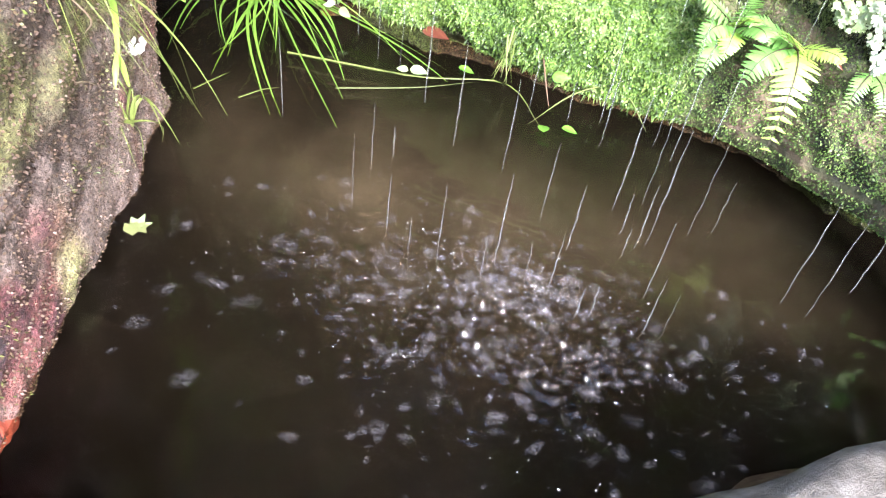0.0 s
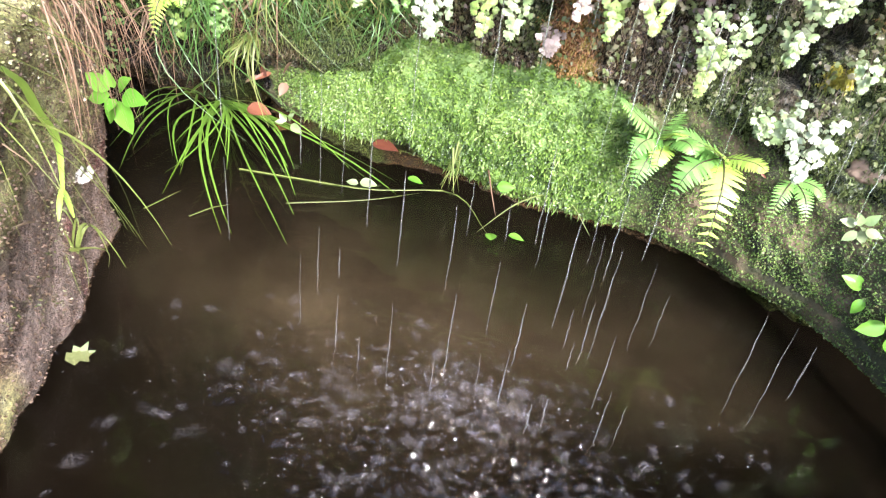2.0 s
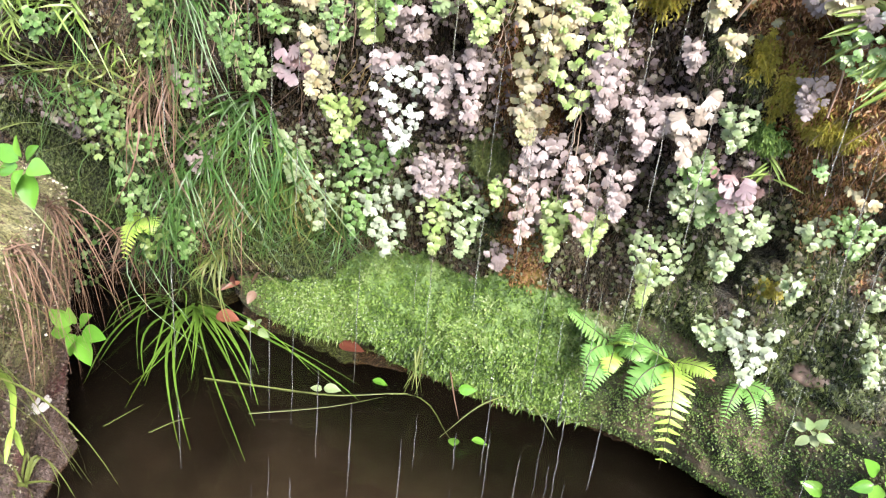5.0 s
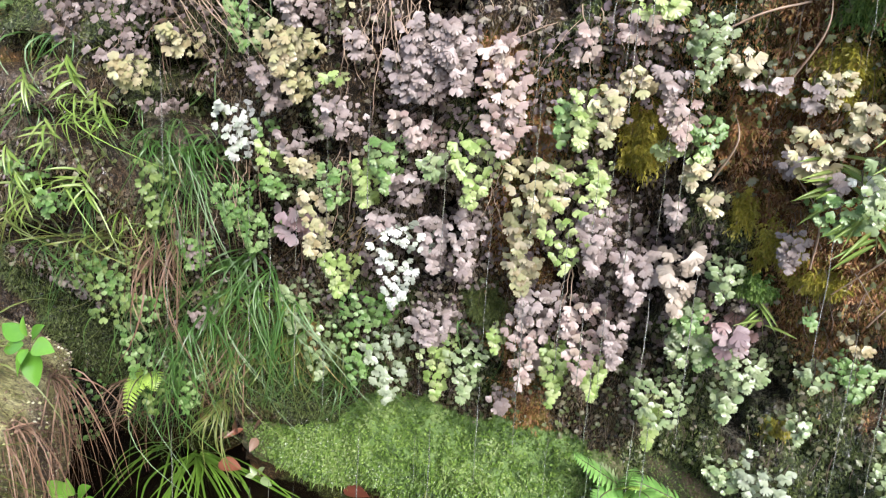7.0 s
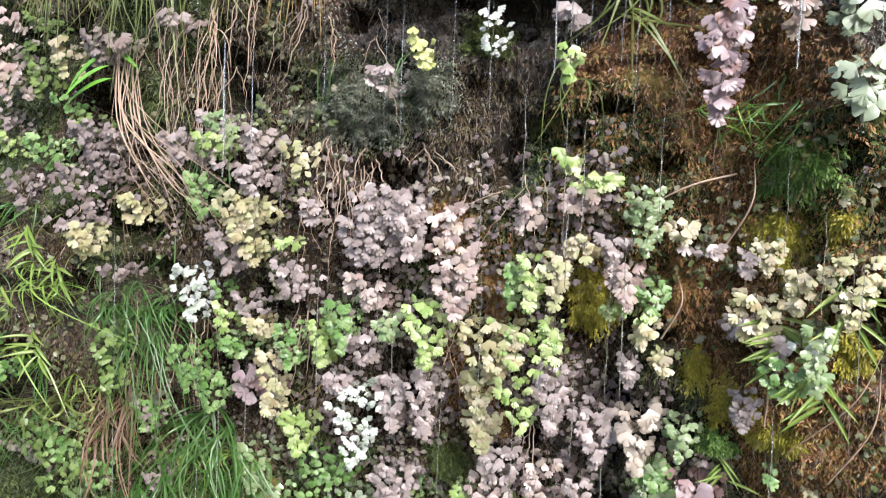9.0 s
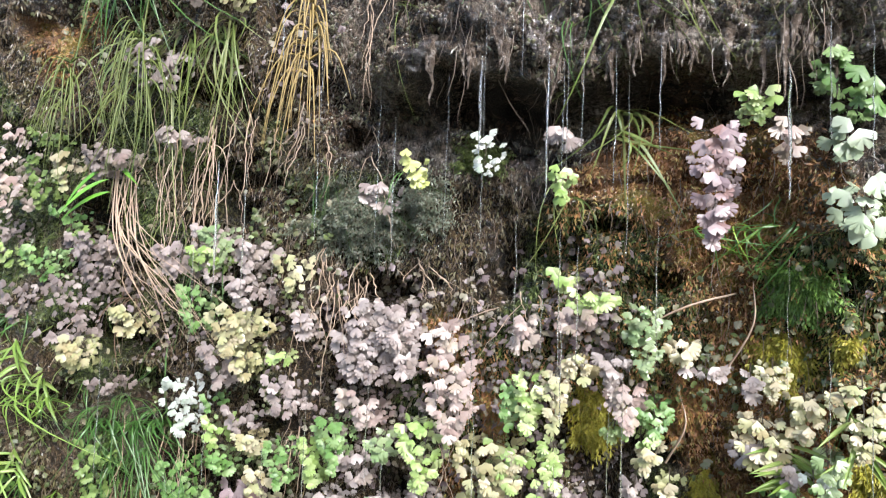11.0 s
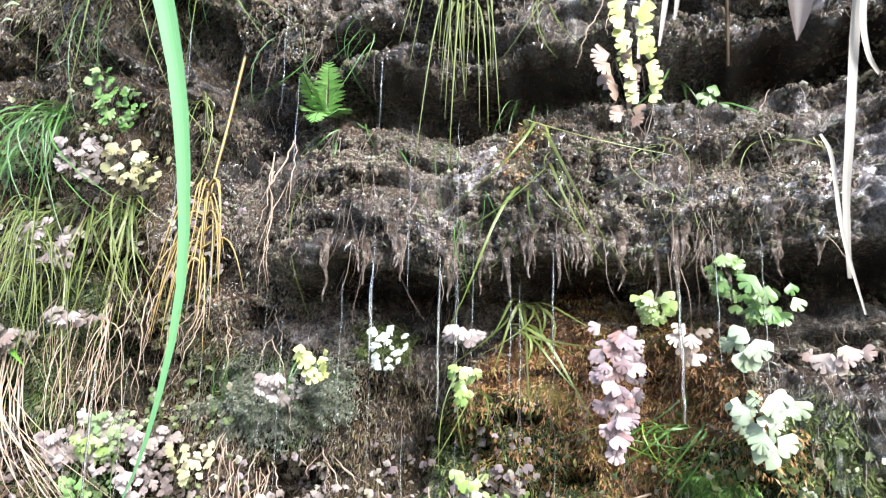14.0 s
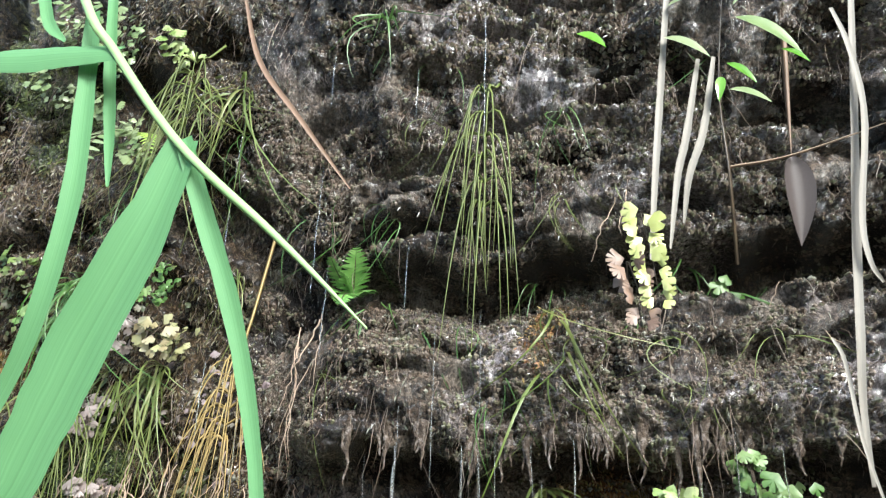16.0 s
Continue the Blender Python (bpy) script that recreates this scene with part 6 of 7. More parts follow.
for x, z, n, L, s, mat in ((-0.20, 1.90, 9, 0.20, 0.10, YELLOWBLADE), (-0.04, 1.95, 9, 0.16, 0.10, YELLOWBLADE), (0.03, 1.90, 10, 0.22, 0.10, BLADE), (0.10, 2.02, 8, 0.16, 0.08, BLADE), (0.22, 1.88, 9, 0.18, 0.12, YELLOWBLADE),
                           (0.28, 1.92, 9, 0.14, 0.12, BLADE), (0.40, 1.90, 7, 0.12, 0.10, YELLOWBLADE), (-0.02, 2.22, 8, 0.16, 0.08, YELLOWBLADE), (0.18, 2.26, 8, 0.18, 0.10, BLADE), (-0.24, 2.12, 9, 0.20, 0.10, BLADE),
                           (-0.66, 1.50, 14, 0.18, 0.12, BLADE), (-0.80, 1.52, 14, 0.2, 0.14, YELLOWBLADE), (-0.92, 1.20, 14, 0.2, 0.14, BLADE), (-0.70, 1.15, 14, 0.2, 0.12, RUSSET), (-1.02, 1.05, 16, 0.22, 0.14, BLADE), (-0.90, 1.02, 14, 0.22, 0.12, RUSSET), (-0.60, 0.85, 14, 0.2, 0.12, BLADE), (-1.05, 0.80, 14, 0.2, 0.14, YELLOWBLADE), (-0.78, 1.30, 12, 0.16, 0.12, BLADE), (-1.0, 1.48, 14, 0.2, 0.14, BLADE), (-1.10, 1.22, 18, 0.2, 0.16, BLADE), (-1.0, 0.92, 18, 0.22, 0.14, RUSSET), (-0.86, 0.98, 16, 0.2, 0.12, GOLD), (-1.12, 0.90, 18, 0.2, 0.16, BLADE), (-0.74, 0.78, 16, 0.2, 0.12, RUSSET), (-0.64, 0.72, 16, 0.16, 0.12, BLADE), (-0.92, 0.74, 18, 0.2, 0.14, YELLOWBLADE), (-0.52, 0.66, 14, 0.14, 0.12, YELLOWBLADE), (-1.08, 1.40, 16, 0.2, 0.14, YELLOWBLADE), (-0.88, 1.38, 14, 0.18, 0.12, RUSSET), (-0.10, 2.10, 9, 0.14, 0.08, BLADE), (0.05, 2.32, 9, 0.16, 0.10, BLADE), (0.26, 2.16, 9, 0.16, 0.10, YELLOWBLADE), (0.38, 2.30, 8, 0.16, 0.10, BLADE), (0.14, 2.08, 8, 0.12, 0.08, YELLOWBLADE), (-0.32, 2.24, 12, 0.22, 0.10, BLADE), (-0.40, 2.06, 14, 0.24, 0.10, YELLOWBLADE), (-0.58, 2.20, 16, 0.26, 0.12, BLADE), (-0.62, 1.74, 14, 0.26, 0.10, ROOT), (-0.72, 2.32, 16, 0.24, 0.14, YELLOWBLADE), (0.46, 1.98, 8, 0.12, 0.08, BLADE), (0.06, 1.83, 7, 0.12, 0.06, BLADE), (0.32, 1.84, 7, 0.12, 0.06, YELLOWBLADE), (-0.20, 1.62, 8, 0.12, 0.10, BLADE), (0.0, 1.60, 9, 0.14, 0.10, YELLOWBLADE), (0.30, 1.58, 8, 0.12, 0.10, BLADE), (-0.46, 1.66, 12, 0.18, 0.10, BLADE), (-0.55, 1.80, 12, 0.20, 0.12, YELLOWBLADE),
                           (-0.30, 0.78, 12, 0.14, 0.12, BLADE), (-0.46, 0.80, 16, 0.18, 0.12, BLADE), (-0.52, 1.02, 12, 0.18, 0.12, GOLD), (-0.66, 0.96, 14, 0.20, 0.12, RUSSET), (0.48, 1.30, 10, 0.16, 0.12, BLADE)):
    tuft("grass_wisp", hang(x, z), n, L, s, 0.0016 if z > 1.6 else 0.0021, mat, "thin wisp of grass drooping from the wet rock", out=0.04, up=0.05)


def horsetail(base, stem, length, spread, n, material, label):
    # a drooping stalk with whorls of thin jointed branches
    root = new("horsetail")
    root.location = base
    tagged(root, label, "horsetail", "horsetails hanging on the wall")
    verts, faces = [], []
    strand(verts, faces, smooth_line([(0.02, 0, stem), (0.01, -0.02, stem * 0.4), (0, -0.03, 0), (0, -0.04, -length * 0.8)]), 0.006, False)
    part("stalk", raw_mesh("stalk", verts, faces, material), material, root)
    for k in range(6):
        z = -length * 0.75 * k / 6
        for _ in range(n):
            verts, faces = [], []
            a = rnd.uniform(0, 2 * math.pi)
            r = spread * 0.5 * rnd.uniform(0.5, 1.1)
            L = length * (0.95 - 0.05 * k) * rnd.uniform(0.45, 1.2)
            jx = rnd.gauss(0, 0.016)
            pts = [(r * math.cos(a) * t ** 0.7 + jx * t * t, -0.04 - 0.5 * abs(r * math.sin(a)) * t ** 0.7, z + 0.03 * math.sin(3 * t) - L * t ** 1.7) for t in [i / 8 for i in range(9)]]
            strand(verts, faces, pts, 0.0036, False)
            part("branch", raw_mesh("branch", verts, faces, material), material, root)
    return root


horsetail((-0.352, wall_y(-0.352, 1.86) - 0.05, 1.87), 0.24, 0.19, 0.16, 6, GOLD, "golden withered horsetail hanging before the rock")
horsetail((0.075, wall_y(0.075, 2.25) - 0.03, 2.25), 0.05, 0.30, 0.13, 5, YELLOWBLADE, "yellow-green horsetail hanging on the wet rock")
horsetail((-0.70, wall_y(-0.70, 1.86) - 0.05, 1.87), 0.30, 0.22, 0.20, 5, YELLOWBLADE, "yellow-green horsetail hanging before the rock")
horsetail((-0.88, wall_y(-0.88, 1.84) - 0.05, 1.82), 0.25, 0.16, 0.16, 5, YELLOWBLADE, "yellow-green horsetail hanging before the rock")
horsetail((-0.42, wall_y(-0.42, 2.36) - 0.03, 2.36), 0.06, 0.2, 0.16, 4, YELLOWBLADE, "yellow-green horsetail hanging on the wet rock")

for x, z, n, L, s in ((-0.71, 1.67, 12, 0.30, 0.10), (-0.23, 1.47, 14, 0.08, 0.14), (-0.54, 1.74, 9, 0.22, 0.06), (-0.72, 1.74, 9, 0.22, 0.05), (-0.60, 1.73, 11, 0.24, 0.05), (-0.43, 1.72, 12, 0.2, 0.10), (-0.33, 1.67, 9, 0.18, 0.08), (-0.43, 1.50, 12, 0.2, 0.07), (-0.36, 1.45, 12, 0.14, 0.10),
                      (-0.41, 1.43, 9, 0.26, 0.10), (-0.37, 1.43, 8, 0.2, 0.08), (-0.52, 1.40, 9, 0.22, 0.10), (-0.70, 1.62, 14, 0.34, 0.10), (-0.63, 1.62, 14, 0.3, 0.08), (-0.28, 1.92, 8, 0.26, 0.05),
                      (-0.76, 1.12, 9, 0.3, 0.10), (-0.51, 1.14, 12, 0.16, 0.05), (0.02, 1.43, 6, 0.14, 0.16), (-0.12, 1.42, 8, 0.12, 0.12), (-0.22, 1.93, 10, 0.18, 0.08), (0.23, 2.1, 5, 0.16, 0.1),
                      (-0.86, 1.14, 6, 0.26, 0.08), (-0.97, 1.36, 5, 0.24, 0.12), (0.47, 1.95, 4, 0.12, 0.1), (-0.2, 1.15, 5, 0.2, 0.08), (-0.03, 0.95, 7, 0.26, 0.1)):
    roots(x, z, n, L, s)
# a slanting bundle of roots
bundle = new("root_bundle")
bundle.location = (-0.75, 0.95, 1.45)
tagged(bundle, "slanting bundle of pale roots on the rock", "roots")
for _ in range(20):
    o, q = rnd.gauss(0, 0.020), rnd.uniform(-0.05, 0.05)
    verts, faces = [], []
    strand(verts, faces, smooth_line([(-0.06 + o, -0.02, 0.17 + q), (-0.03 + o * 1.5 + rnd.gauss(0, 0.014), -0.04, 0.06 + q), (0.03 + o * 2 + rnd.gauss(0, 0.018), -0.03, -0.03 + q), (0.10 + o * 3 + q, 0.02, -0.13 + rnd.uniform(-0.06, 0.05))]), rnd.choice((0.0012, 0.0018, 0.003)), False)
    part("root", raw_mesh("root", verts, faces, ROOT), ROOT, bundle)

TIP = plain_material("wet_root_tip", [(0.3, (0.03, 0.022, 0.017)), (0.5, (0.10, 0.075, 0.058)), (0.7, (0.30, 0.26, 0.24))], 90, 0.12, 260, 0.010)
# ragged limy clumps and root tips along the lip of the ledge: x, length, thickness
CLUMPS = [(0.032, 0.045, 0.013), (0.116, 0.060, 0.013), (0.075, 0.028, 0.008), (0.150, 0.030, 0.009), (0.183, 0.045, 0.010), (0.222, 0.026, 0.009), (0.264, 0.040, 0.011), (0.307, 0.065, 0.011), (0.330, 0.075, 0.009), (0.362, 0.035, 0.008), (0.393, 0.050, 0.010),
          (0.449, 0.024, 0.010), (0.490, 0.020, 0.009), (-0.141, 0.050, 0.009), (-0.085, 0.026, 0.009), (-0.03, 0.022, 0.010)]
CLUMPS += [(rnd.uniform(-0.16, 0.55), rnd.uniform(0.010, 0.028), rnd.uniform(0.004, 0.008)) for _ in range(7)]
for x, L, thick in CLUMPS:
    verts, faces = [], []
    for j in range(5 if thick > 0.0075 else 2):
        o = rnd.gauss(0, 0.9) * thick if j else 0.0
        l = L * (rnd.uniform(-0.2, 0.5) if j else rnd.uniform(0.7, 1.15))
        wid = thick * (rnd.uniform(0.3, 0.6) if j else 0.62)
        n = 14
        pts = []
        for i in range(n):
            t = i / (n - 1)
            sway = 0.25 * thick + 0.006 * t
            pts.append((o * (1 - 0.5 * t) + sway * n3(t * 3.5, x * 30, j), rnd.uniform(-0.2, 0.6) * thick * (j > 0) * (1 - t) + sway * n3(t * 3, 7 + j, x * 9), 0.03 - (l + 0.048) * t))
        tube(verts, faces, pts, [(wid * (1 - (i / n)) ** 1.3 + 0.0010) * (1 + 0.55 * n3(i * 0.9, x * 40, j * 3)) * (0.55 if i == n - 1 else 1.0) for i in range(n)], 7)
    ob = mesh_object("root_tip", verts, faces, TIP)
    ob.location = (x, min(wall_y(x, zz) for zz in (1.74, 1.75, 1.765, 1.78)) + 0.006, 1.758 - 0.02 * n3(x * 9, 1.2, 0))
    tagged(ob, "ragged wet root clump hanging from the ledge lip", "roots", "root tips along the ledge")

# bamboo-like shoots with narrow leaves
def shoot(base, n, size, material, label, width=0.26, up=0.2):
    root = new("bamboo_shoot")
    root.location = base
    tagged(root, label, "grass", "leafy shoots on the wall")
    verts, faces = [], []
    strand(verts, faces, smooth_line([(0, 0.02, 0.05), (0.01, -0.04, 0.02), (0.02, -0.07, -size * 0.8)]), 0.003, False)
    part("stem", raw_mesh("stem", verts, faces, YELLOWBLADE), YELLOWBLADE, root)
    for i in range(n):
        t = i / n
        ax = Vector((rnd.choice((-1, 1)) * rnd.uniform(0.3, 1), rnd.uniform(-0.8, -0.2), rnd.uniform(-1.0, up)))
        part("leaf", LEAF_B, material, root, Matrix.Translation((0.02 * t, -0.06, 0.03 - size * 0.9 * t)) @ frame_to(ax, (0, -0.8, 0.6)) @ Matrix.Diagonal((size, size * width / 0.26 * 0.45, size, 1)))
    return root


NARROWBLADE = leaf_material("fresh_yellow_green_blade", [(0.14, 0.26, 0.04), (0.24, 0.40, 0.07), (0.36, 0.48, 0.13)], 0.35, 0.3, True, tone=0.6)
NARROW = leaf_material("narrow_yellow_green_leaf", [(0.18, 0.32, 0.05), (0.30, 0.44, 0.09), (0.40, 0.50, 0.16)], 0.35, 0.3)
shoot(hang(0.36, 1.18), 15, 0.075, NARROW, "yellow-green narrow-leaved shoot on the wall", 0.2, 0.3)
shoot(hang(0.41, 1.12), 10, 0.075, NARROW, "yellow-green narrow-leaved shoot on the wall", 0.2, 0.2)
shoot(hang(0.43, 1.24), 9, 0.07, NARROW, "yellow-green narrow-leaved shoot on the wall", 0.2, 0.3)
shoot(hang(0.30, 0.90), 7, 0.06, NARROW, "yellow-green narrow-leaved shoot on the wall", 0.2, 0.2)
for x, z in ((-1.05, 1.24), (-1.02, 1.15), (-1.10, 1.10), (-0.98, 1.06), (-1.12, 1.02)):
    shoot(hang(x, z), 11, 0.062, NARROW, "yellow-green narrow-leaved shoot on the wall", 0.24, 0.2)
for x, z, n, L, w, mat in ((-1.02, 1.20, 34, 0.14, 0.16, NARROWBLADE), (-0.90, 1.16, 26, 0.16, 0.10, BLADE), (-1.10, 1.06, 34, 0.16, 0.16, NARROWBLADE), (-0.96, 0.98, 24, 0.16, 0.10, NARROWBLADE), (-1.16, 0.88, 30, 0.16, 0.14, BLADE), (-1.05, 1.36, 24, 0.14, 0.14, BLADE), (-0.80, 1.16, 30, 0.14, 0.12, BLADE), (-0.86, 0.76, 30, 0.16, 0.12, NARROWBLADE)):
    tuft("hanging_grass", hang(x, z), n, L, w, 0.0036, mat, "fresh green grass drooping in the shaded corner", out=0.06, up=0.3, curl=0.5)
shoot(hang(-0.97, 1.27), 12, 0.06, NARROW, "yellow-green narrow-leaved shoot on the wall")
shoot(hang(-0.93, 1.21), 12, 0.06, NARROW, "yellow-green narrow-leaved shoot on the wall")
shoot(hang(-0.85, 1.63), 4, 0.11, GLOSSLEAF, "green narrow-leaved shoot below the dark hollow", 0.26, 0.0)

# ---------------------------------------------------------------- high on the right side of the wall


def strap(name, pts, width, material, label, category, turn=(1, 0.2, 0), ends=0.3, narrow=0.0):
    # a flat strip with a fold along its middle
    P = [Vector(p) for p in smooth_line(pts, 22)]
    verts, faces = [], []
    n = len(P)
    for i, p in enumerate(P):
        t = i / (n - 1)
        w = 0.5 * width * (ends + (1 - ends) * math.sin(math.pi * min(1.0, 0.12 + 0.85 * t)) ** 0.7) * (1 + 0.12 * n3(i * 0.7, width * 99, 2)) * (1 - narrow * t ** 0.75)
        d = (P[min(i + 1, n - 1)] - P[max(i - 1, 0)]).normalized()
        s = Vector(turn)
        s = (s - d * s.dot(d)).normalized()
        up = s.cross(d)
        for j in range(9):
            q = j / 4 - 1
            verts.append(tuple(p + s * w * q + up * w * (0.12 - 0.27 * abs(q) ** 1.5)))
    for i in range(n - 1):
        for j in range(8):
            a = i * 9 + j
            faces.append((a, a + 1, a + 10, a + 9))
    ob = mesh_object(name, verts, faces, material)
    across = ob.data.attributes.new("across", "FLOAT", "POINT")
    across.data.foreach_set("value", [j / 4 - 1 for i in range(n) for j in range(9)])
    return tagged(ob, label, category)


strap("boulder_blade", [(-0.66, 0.34, 0.68), (-0.726, 0.417, 0.617), (-0.792, 0.486, 0.530), (-0.832, 0.536, 0.467), (-0.866, 0.567, 0.404), (-0.874, 0.563, 0.327)], 0.013, FRONDLIME, "broad yellow-green blade hanging down the boulder", "grass", (0.6, 0.75, 0), 0.35)
for dx, dy, dz in ((-0.035, 0.04, -0.085), (0.023, -0.04, -0.034), (-0.01, 0.02, -0.07)):
    strap("boulder_blade", [(-0.874, 0.563, 0.335), (-0.874 + 0.5 * dx, 0.563 + 0.5 * dy, 0.335 + 0.45 * dz), (-0.874 + dx, 0.563 + dy, 0.327 + dz)], 0.010, FRONDLIME, "short yellow-green blade hanging down the boulder", "grass", (0.6, 0.75, 0), 0.1)
for pts in ([(-0.69, 0.34, 0.57), (-0.725, 0.40, 0.50), (-0.79, 0.437, 0.445)], [(-0.70, 0.33, 0.44), (-0.76, 0.40, 0.39), (-0.84, 0.49, 0.31)]):
    twig(smooth_line(pts), 0.004, ROOT, "thin pale dry stem hanging on the boulder")
strap("straw_leaf", [(0.35, 0.71, 2.42), (0.324, 0.72, 2.217), (0.308, 0.72, 2.088), (0.294, 0.72, 1.963)], 0.0095, STRAW, "long bleached dead leaf hanging down", "dead leaf")
strap("straw_leaf", [(0.585, 0.72, 2.42), (0.55, 0.73, 2.143), (0.528, 0.73, 1.991), (0.511, 0.73, 1.855), (0.504, 0.74, 1.781), (0.503, 0.75, 1.699)], 0.0105, STRAW, "long bleached dead leaf hanging down", "dead leaf")
strap("straw_leaf", [(0.545, 0.72, 2.30), (0.556, 0.72, 2.238), (0.558, 0.72, 2.136), (0.534, 0.72, 2.001), (0.533, 0.72, 1.944), (0.545, 0.73, 1.92)], 0.008, STRAW, "curled bleached dead leaf hanging down", "dead leaf")
strap("straw_leaf", [(0.375, 0.72, 2.25), (0.35, 0.72, 2.133), (0.335, 0.72, 2.077), (0.318, 0.72, 1.976)], 0.010, STRAW, "short bleached dead leaf hanging down", "dead leaf", ends=0.1)
strap("straw_leaf", [(0.395, 0.72, 2.25), (0.372, 0.72, 2.139), (0.349, 0.72, 2.075), (0.337, 0.73, 2.013)], 0.010, STRAW, "short bleached dead leaf hanging down", "dead leaf", ends=0.1)
strap("straw_leaf", [(0.485, 0.74, 1.86), (0.494, 0.74, 1.831), (0.498, 0.74, 1.747), (0.515, 0.75, 1.66)], 0.005, STRAW, "thin bleached stalk hanging beside the ledge", "dead leaf")
strap("dead_leaf", [(-0.371, 0.71, 2.518), (-0.312, 0.70, 2.36), (-0.222, 0.70, 2.235), (-0.131, 0.72, 2.109)], 0.009, RUSSET, "reddish dead blade hanging across the rock", "dead leaf", ends=0.05)
lone_leaf("dead_leaf", (0.474, 0.74, 2.10), (0.0, 0, -1), (0.35, -1, 0.1), 0.122, DEADLEAF, "grey-brown dead leaf hanging point down", leafmesh("leaf_dead", 1.0, 0.32, 0.6, 0.08))
twig(smooth_line([(0.488, 0.74, 2.28), (0.480, 0.74, 2.18), (0.474, 0.74, 2.10)]), 0.010, RUSSET, "brown dead stalk above a hanging leaf", "stalk")
twig(smooth_line([(0.398, 0.73, 2.085), (0.472, 0.73, 2.093), (0.60, 0.72, 2.125)]), 0.006, ROOT, "pale dry twig lying across the rock")
for x, z, dx, dz in ((0.40, 0.98, 0.10, 0.20), (0.47, 0.92, 0.03, 0.24), (0.36, 1.02, -0.05, 0.16), (0.19, 1.15, 0.02, 0.12), (0.27, 1.30, 0.04, 0.15)):
    a, b = hang(x, z, 0.03), hang(x + dx, z + dz, 0.03)
    twig(smooth_line([tuple(a), tuple(a.lerp(b, 0.5) + Vector((0.02, -0.03, 0.01))), tuple(b)]), 0.0035, ROOT, "thin pale dry stem on the mossy rock")
twig(smooth_line([(0.29, 1.02, 1.432), (0.22, 1.0, 1.41), (0.143, 1.03, 1.368)]), 0.005, ROOT, "pale dry twig on the mossy rock")
root = new("leafy_plant")
root.location = (0.397, 0.74, 2.0)
tagged(root, "green leafy plant with long toothed leaves on a thin stalk", "plant")
verts, faces = [], []
strand(verts, faces, smooth_line([(0.002, 0.04, -0.03), (0.0, -0.02, 0.077), (0.0, -0.02, 0.2), (0.021, -0.02, 0.37)]), 0.005, False)
part("stalk", raw_mesh("stalk", verts, faces, STEM), STEM, root)
for a, b, s in (((0.427, 2.302), (0.506, 2.247), 0.1), ((0.333, 2.286), (0.39, 2.254), 0.07), ((0.409, 2.23), (0.447, 2.194), 0.05), ((0.408, 2.189), (0.457, 2.167), 0.055), ((0.341, 2.338), (0.395, 2.351), 0.06), ((0.476, 2.24), (0.513, 2.212), 0.042), ((0.400, 2.21), (0.393, 2.165), 0.04), ((0.47, 2.36), (0.43, 2.33), 0.06)):
    ax = Vector((b[0] - a[0], -0.02, b[1] - a[1]))
    part("leaf", LEAF_B, PALE if s > 0.05 else GLOSSLEAF, root, Matrix.Translation((a[0] - 0.397, -0.03, a[1] - 2.0)) @ frame_to(ax, (0.1, -0.8, 0.6)) @ Matrix.Diagonal((s, s * 1.25, s, 1)))
lone_leaf("green_leaf", (0.213, 0.72, 2.325), (0.9, -0.1, -0.5), (0, -0.7, 0.7), 0.05, GLOSSLEAF, "single green leaf on the rock")


def pinnate(x, y, z, h, material, label, size=0.017):
    # hanging frond with paired round leaflets
    root = new("pinnate_fern")
    root.location = (x, y, z)
    tagged(root, label, "fern")
    verts, faces = [], []
    strand(verts, faces, [(-0.01, wall_y(x, z) - y + 0.01, 0.02), (-0.005, 0.03, 0.02), (0, -0.02, 0.0), (0.01, -0.03, -h * 0.5), (0.015, -0.03, -h)], 0.002, False)
    part("rachis", raw_mesh("rachis", verts, faces, STEM), STEM, root)
    n = max(5, int(h / 0.012))
    for i in range(n):
        for sg in (-1, 1):
            t = (i + 0.5 * (sg > 0)) / n
            e = Euler((radians(rnd.uniform(-25, 5)), radians(-sg * rnd.uniform(35, 85)), radians(rnd.uniform(-30, 30))))
            s = size * (1 - 0.35 * t) * rnd.uniform(0.9, 1.1)
            part("pinnule", rnd.choice(PINNULES), material, root, Matrix.LocRotScale((0.015 * t + sg * 0.005 + rnd.uniform(-0.003, 0.003), -0.03 - 0.008 * rnd.random(), -h * t), e, (s, s, s)))
    return root


RUSSETLEAF = leaf_material("withered_brown_leaflet", [(0.22, 0.13, 0.09), (0.34, 0.22, 0.16), (0.44, 0.31, 0.24)], 0.5, 0.1)
pinnate(0.286, 0.70, 2.01, 0.125, YELLOW, "lime yellow pinnate fern frond on the rock", 0.0225)
pinnate(0.268, 0.71, 1.95, 0.085, RUSSETLEAF, "withered brown pinnate fern frond on the rock", 0.022)

# ---------------------------------------------------------------- reed close to the path
reed = new("reed")
reed.location = (0.129, 0.055, 1.778)
tagged(reed, "bright green reed stalk with broad drooping leaves", "reed")


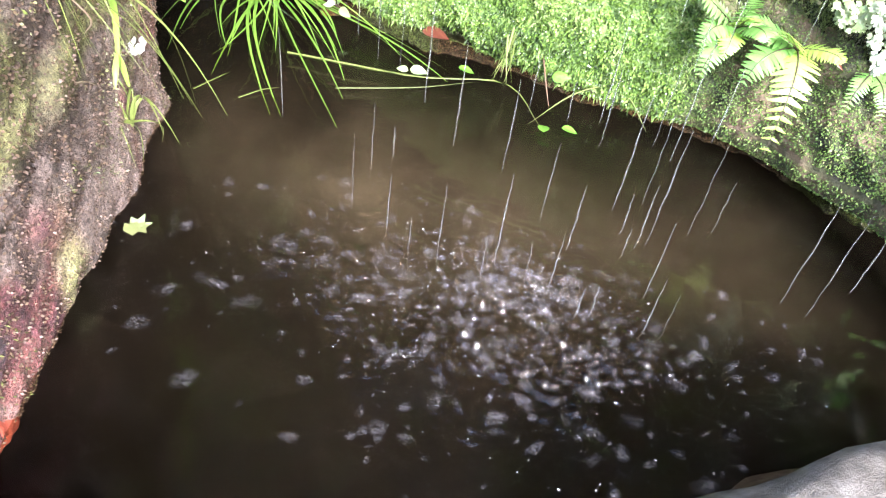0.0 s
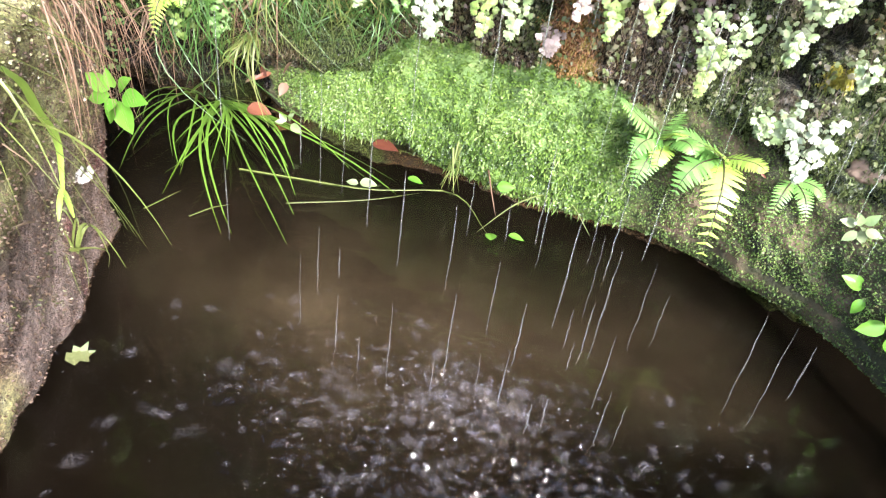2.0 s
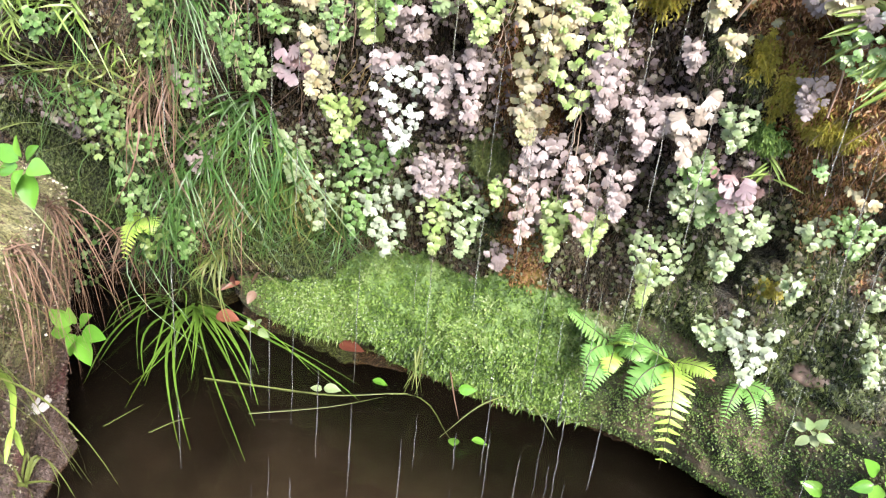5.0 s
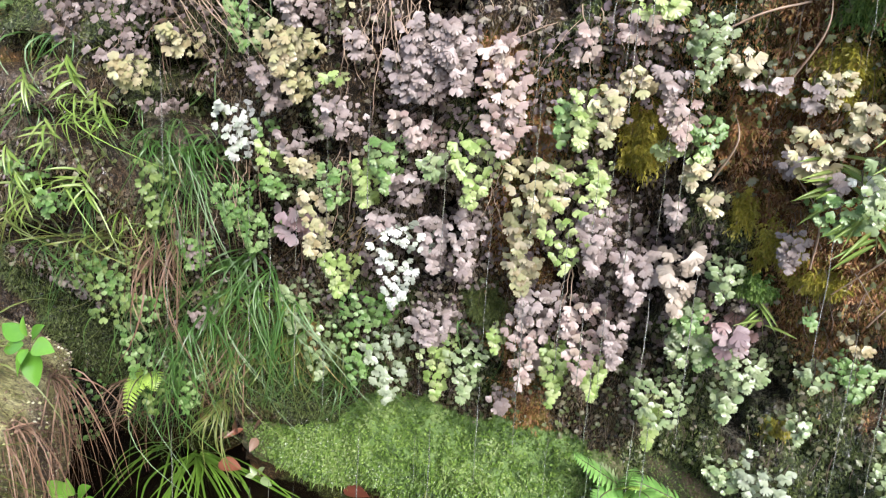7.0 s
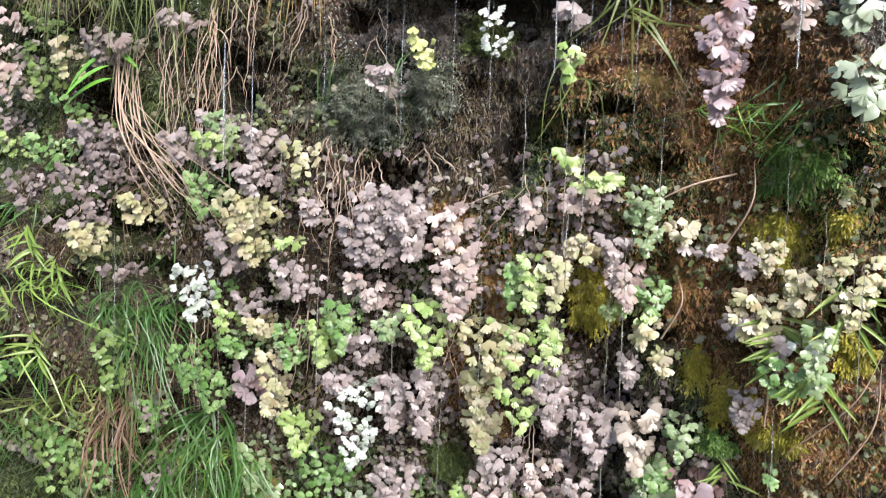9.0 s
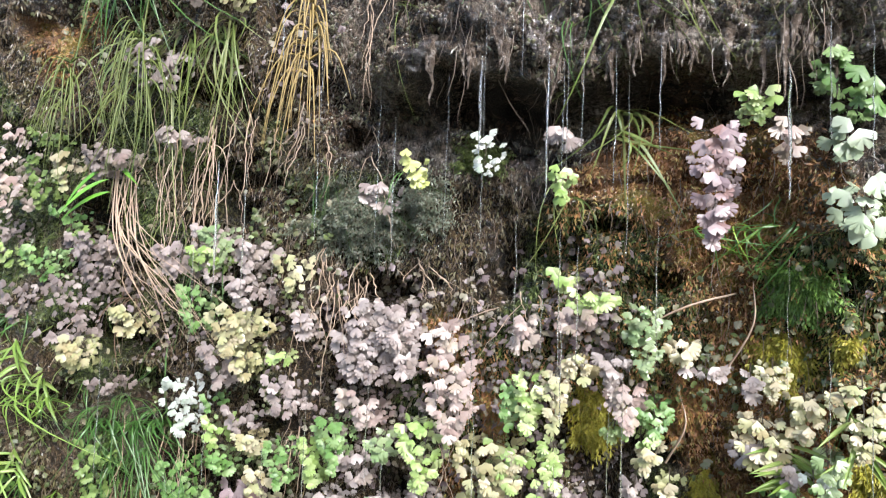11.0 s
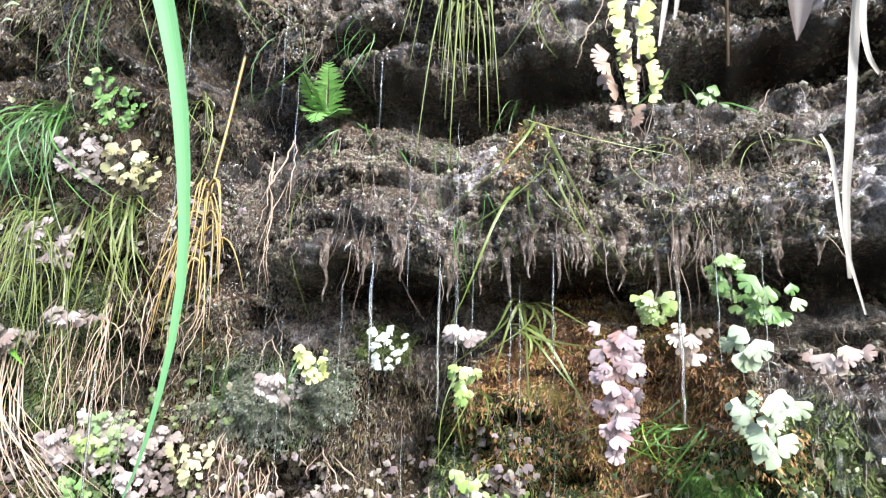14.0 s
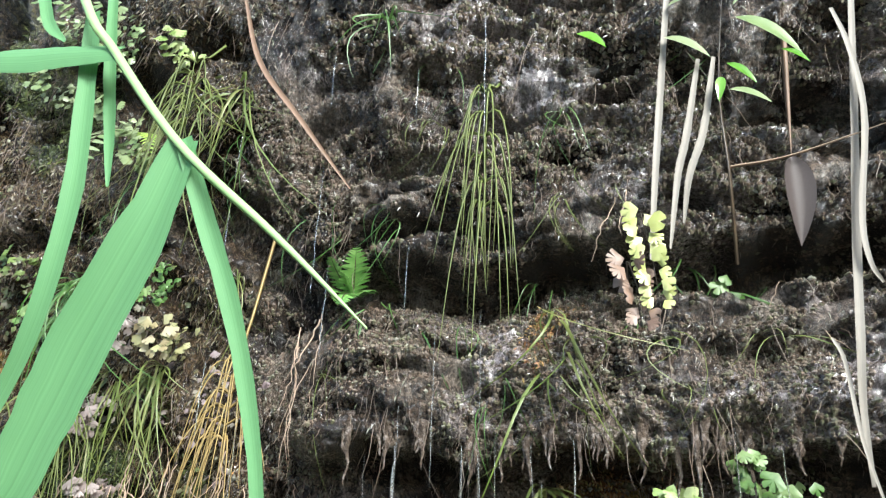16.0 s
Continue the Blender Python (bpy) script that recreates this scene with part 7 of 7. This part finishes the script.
def reed_part(name, pts, width, material, turn, ends=0.05, narrow=0.0):
    ob = strap(name, [(x - 0.129, y - 0.055, z - 1.778) for x, y, z in pts], width, material, "", "", turn, ends, narrow)
    ob.parent = reed
    return ob


reed_part("leaf", [(0.131, 0.056, 1.780), (0.125, 0.056, 1.756), (0.117, 0.057, 1.736), (0.099, 0.061, 1.704), (0.089, 0.064, 1.684), (0.079, 0.067, 1.665), (0.069, 0.07, 1.647), (0.045, 0.075, 1.625), (0.020, 0.08, 1.612)], 0.0255, REED, (1, 0.1, 0.2))
reed_part("leaf", [(0.131, 0.055, 1.780), (0.142, 0.062, 1.748), (0.152, 0.068, 1.721), (0.160, 0.075, 1.690), (0.166, 0.083, 1.650), (0.165, 0.092, 1.600), (0.152, 0.10, 1.555), (0.135, 0.108, 1.527)], 0.0125, REED, (1, 0.35, 0.1), 0.05, 0.94)
reed_part("leaf", [(0.089, 0.055, 1.828), (0.060, 0.055, 1.832), (0.041, 0.055, 1.834), (0.0, 0.055, 1.838), (-0.06, 0.06, 1.83)], 0.017, REED, (0.1, 0.3, 1))
reed_part("leaf", [(0.065, 0.058, 1.857), (0.068, 0.059, 1.836), (0.072, 0.06, 1.806), (0.075, 0.062, 1.769), (0.071, 0.065, 1.734), (0.062, 0.07, 1.708), (0.05, 0.075, 1.687), (0.032, 0.08, 1.655)], 0.0090, REED, (1, 0.3, 0.1), 0.4)
reed_part("leaf", [(0.061, 0.065, 1.90), (0.071, 0.067, 1.84), (0.078, 0.07, 1.80), (0.084, 0.07, 1.772)], 0.006, REED, (1, 0.2, 0))
reed_part("leaf", [(0.02, 0.06, 1.90), (0.036, 0.06, 1.86), (0.05, 0.06, 1.845)], 0.006, REED, (1, 0.2, 0))
verts, faces = [], []
line = smooth_line([(-0.75, 0.47, 1.30), (-0.45, 0.28, 0.80), (-0.18, 0.05, 0.25), (-0.069, 0.0, 0.087), (-0.042, 0.0, 0.05), (0, 0.0, 0.0), (0.044, 0.0, -0.039), (0.066, 0.0, -0.059), (0.085, 0.0, -0.077)], 40)
strand(verts, faces, line, 0.0062, False)
part("stalk", raw_mesh("stalk", verts, faces, REEDSTALK), REEDSTALK, reed)
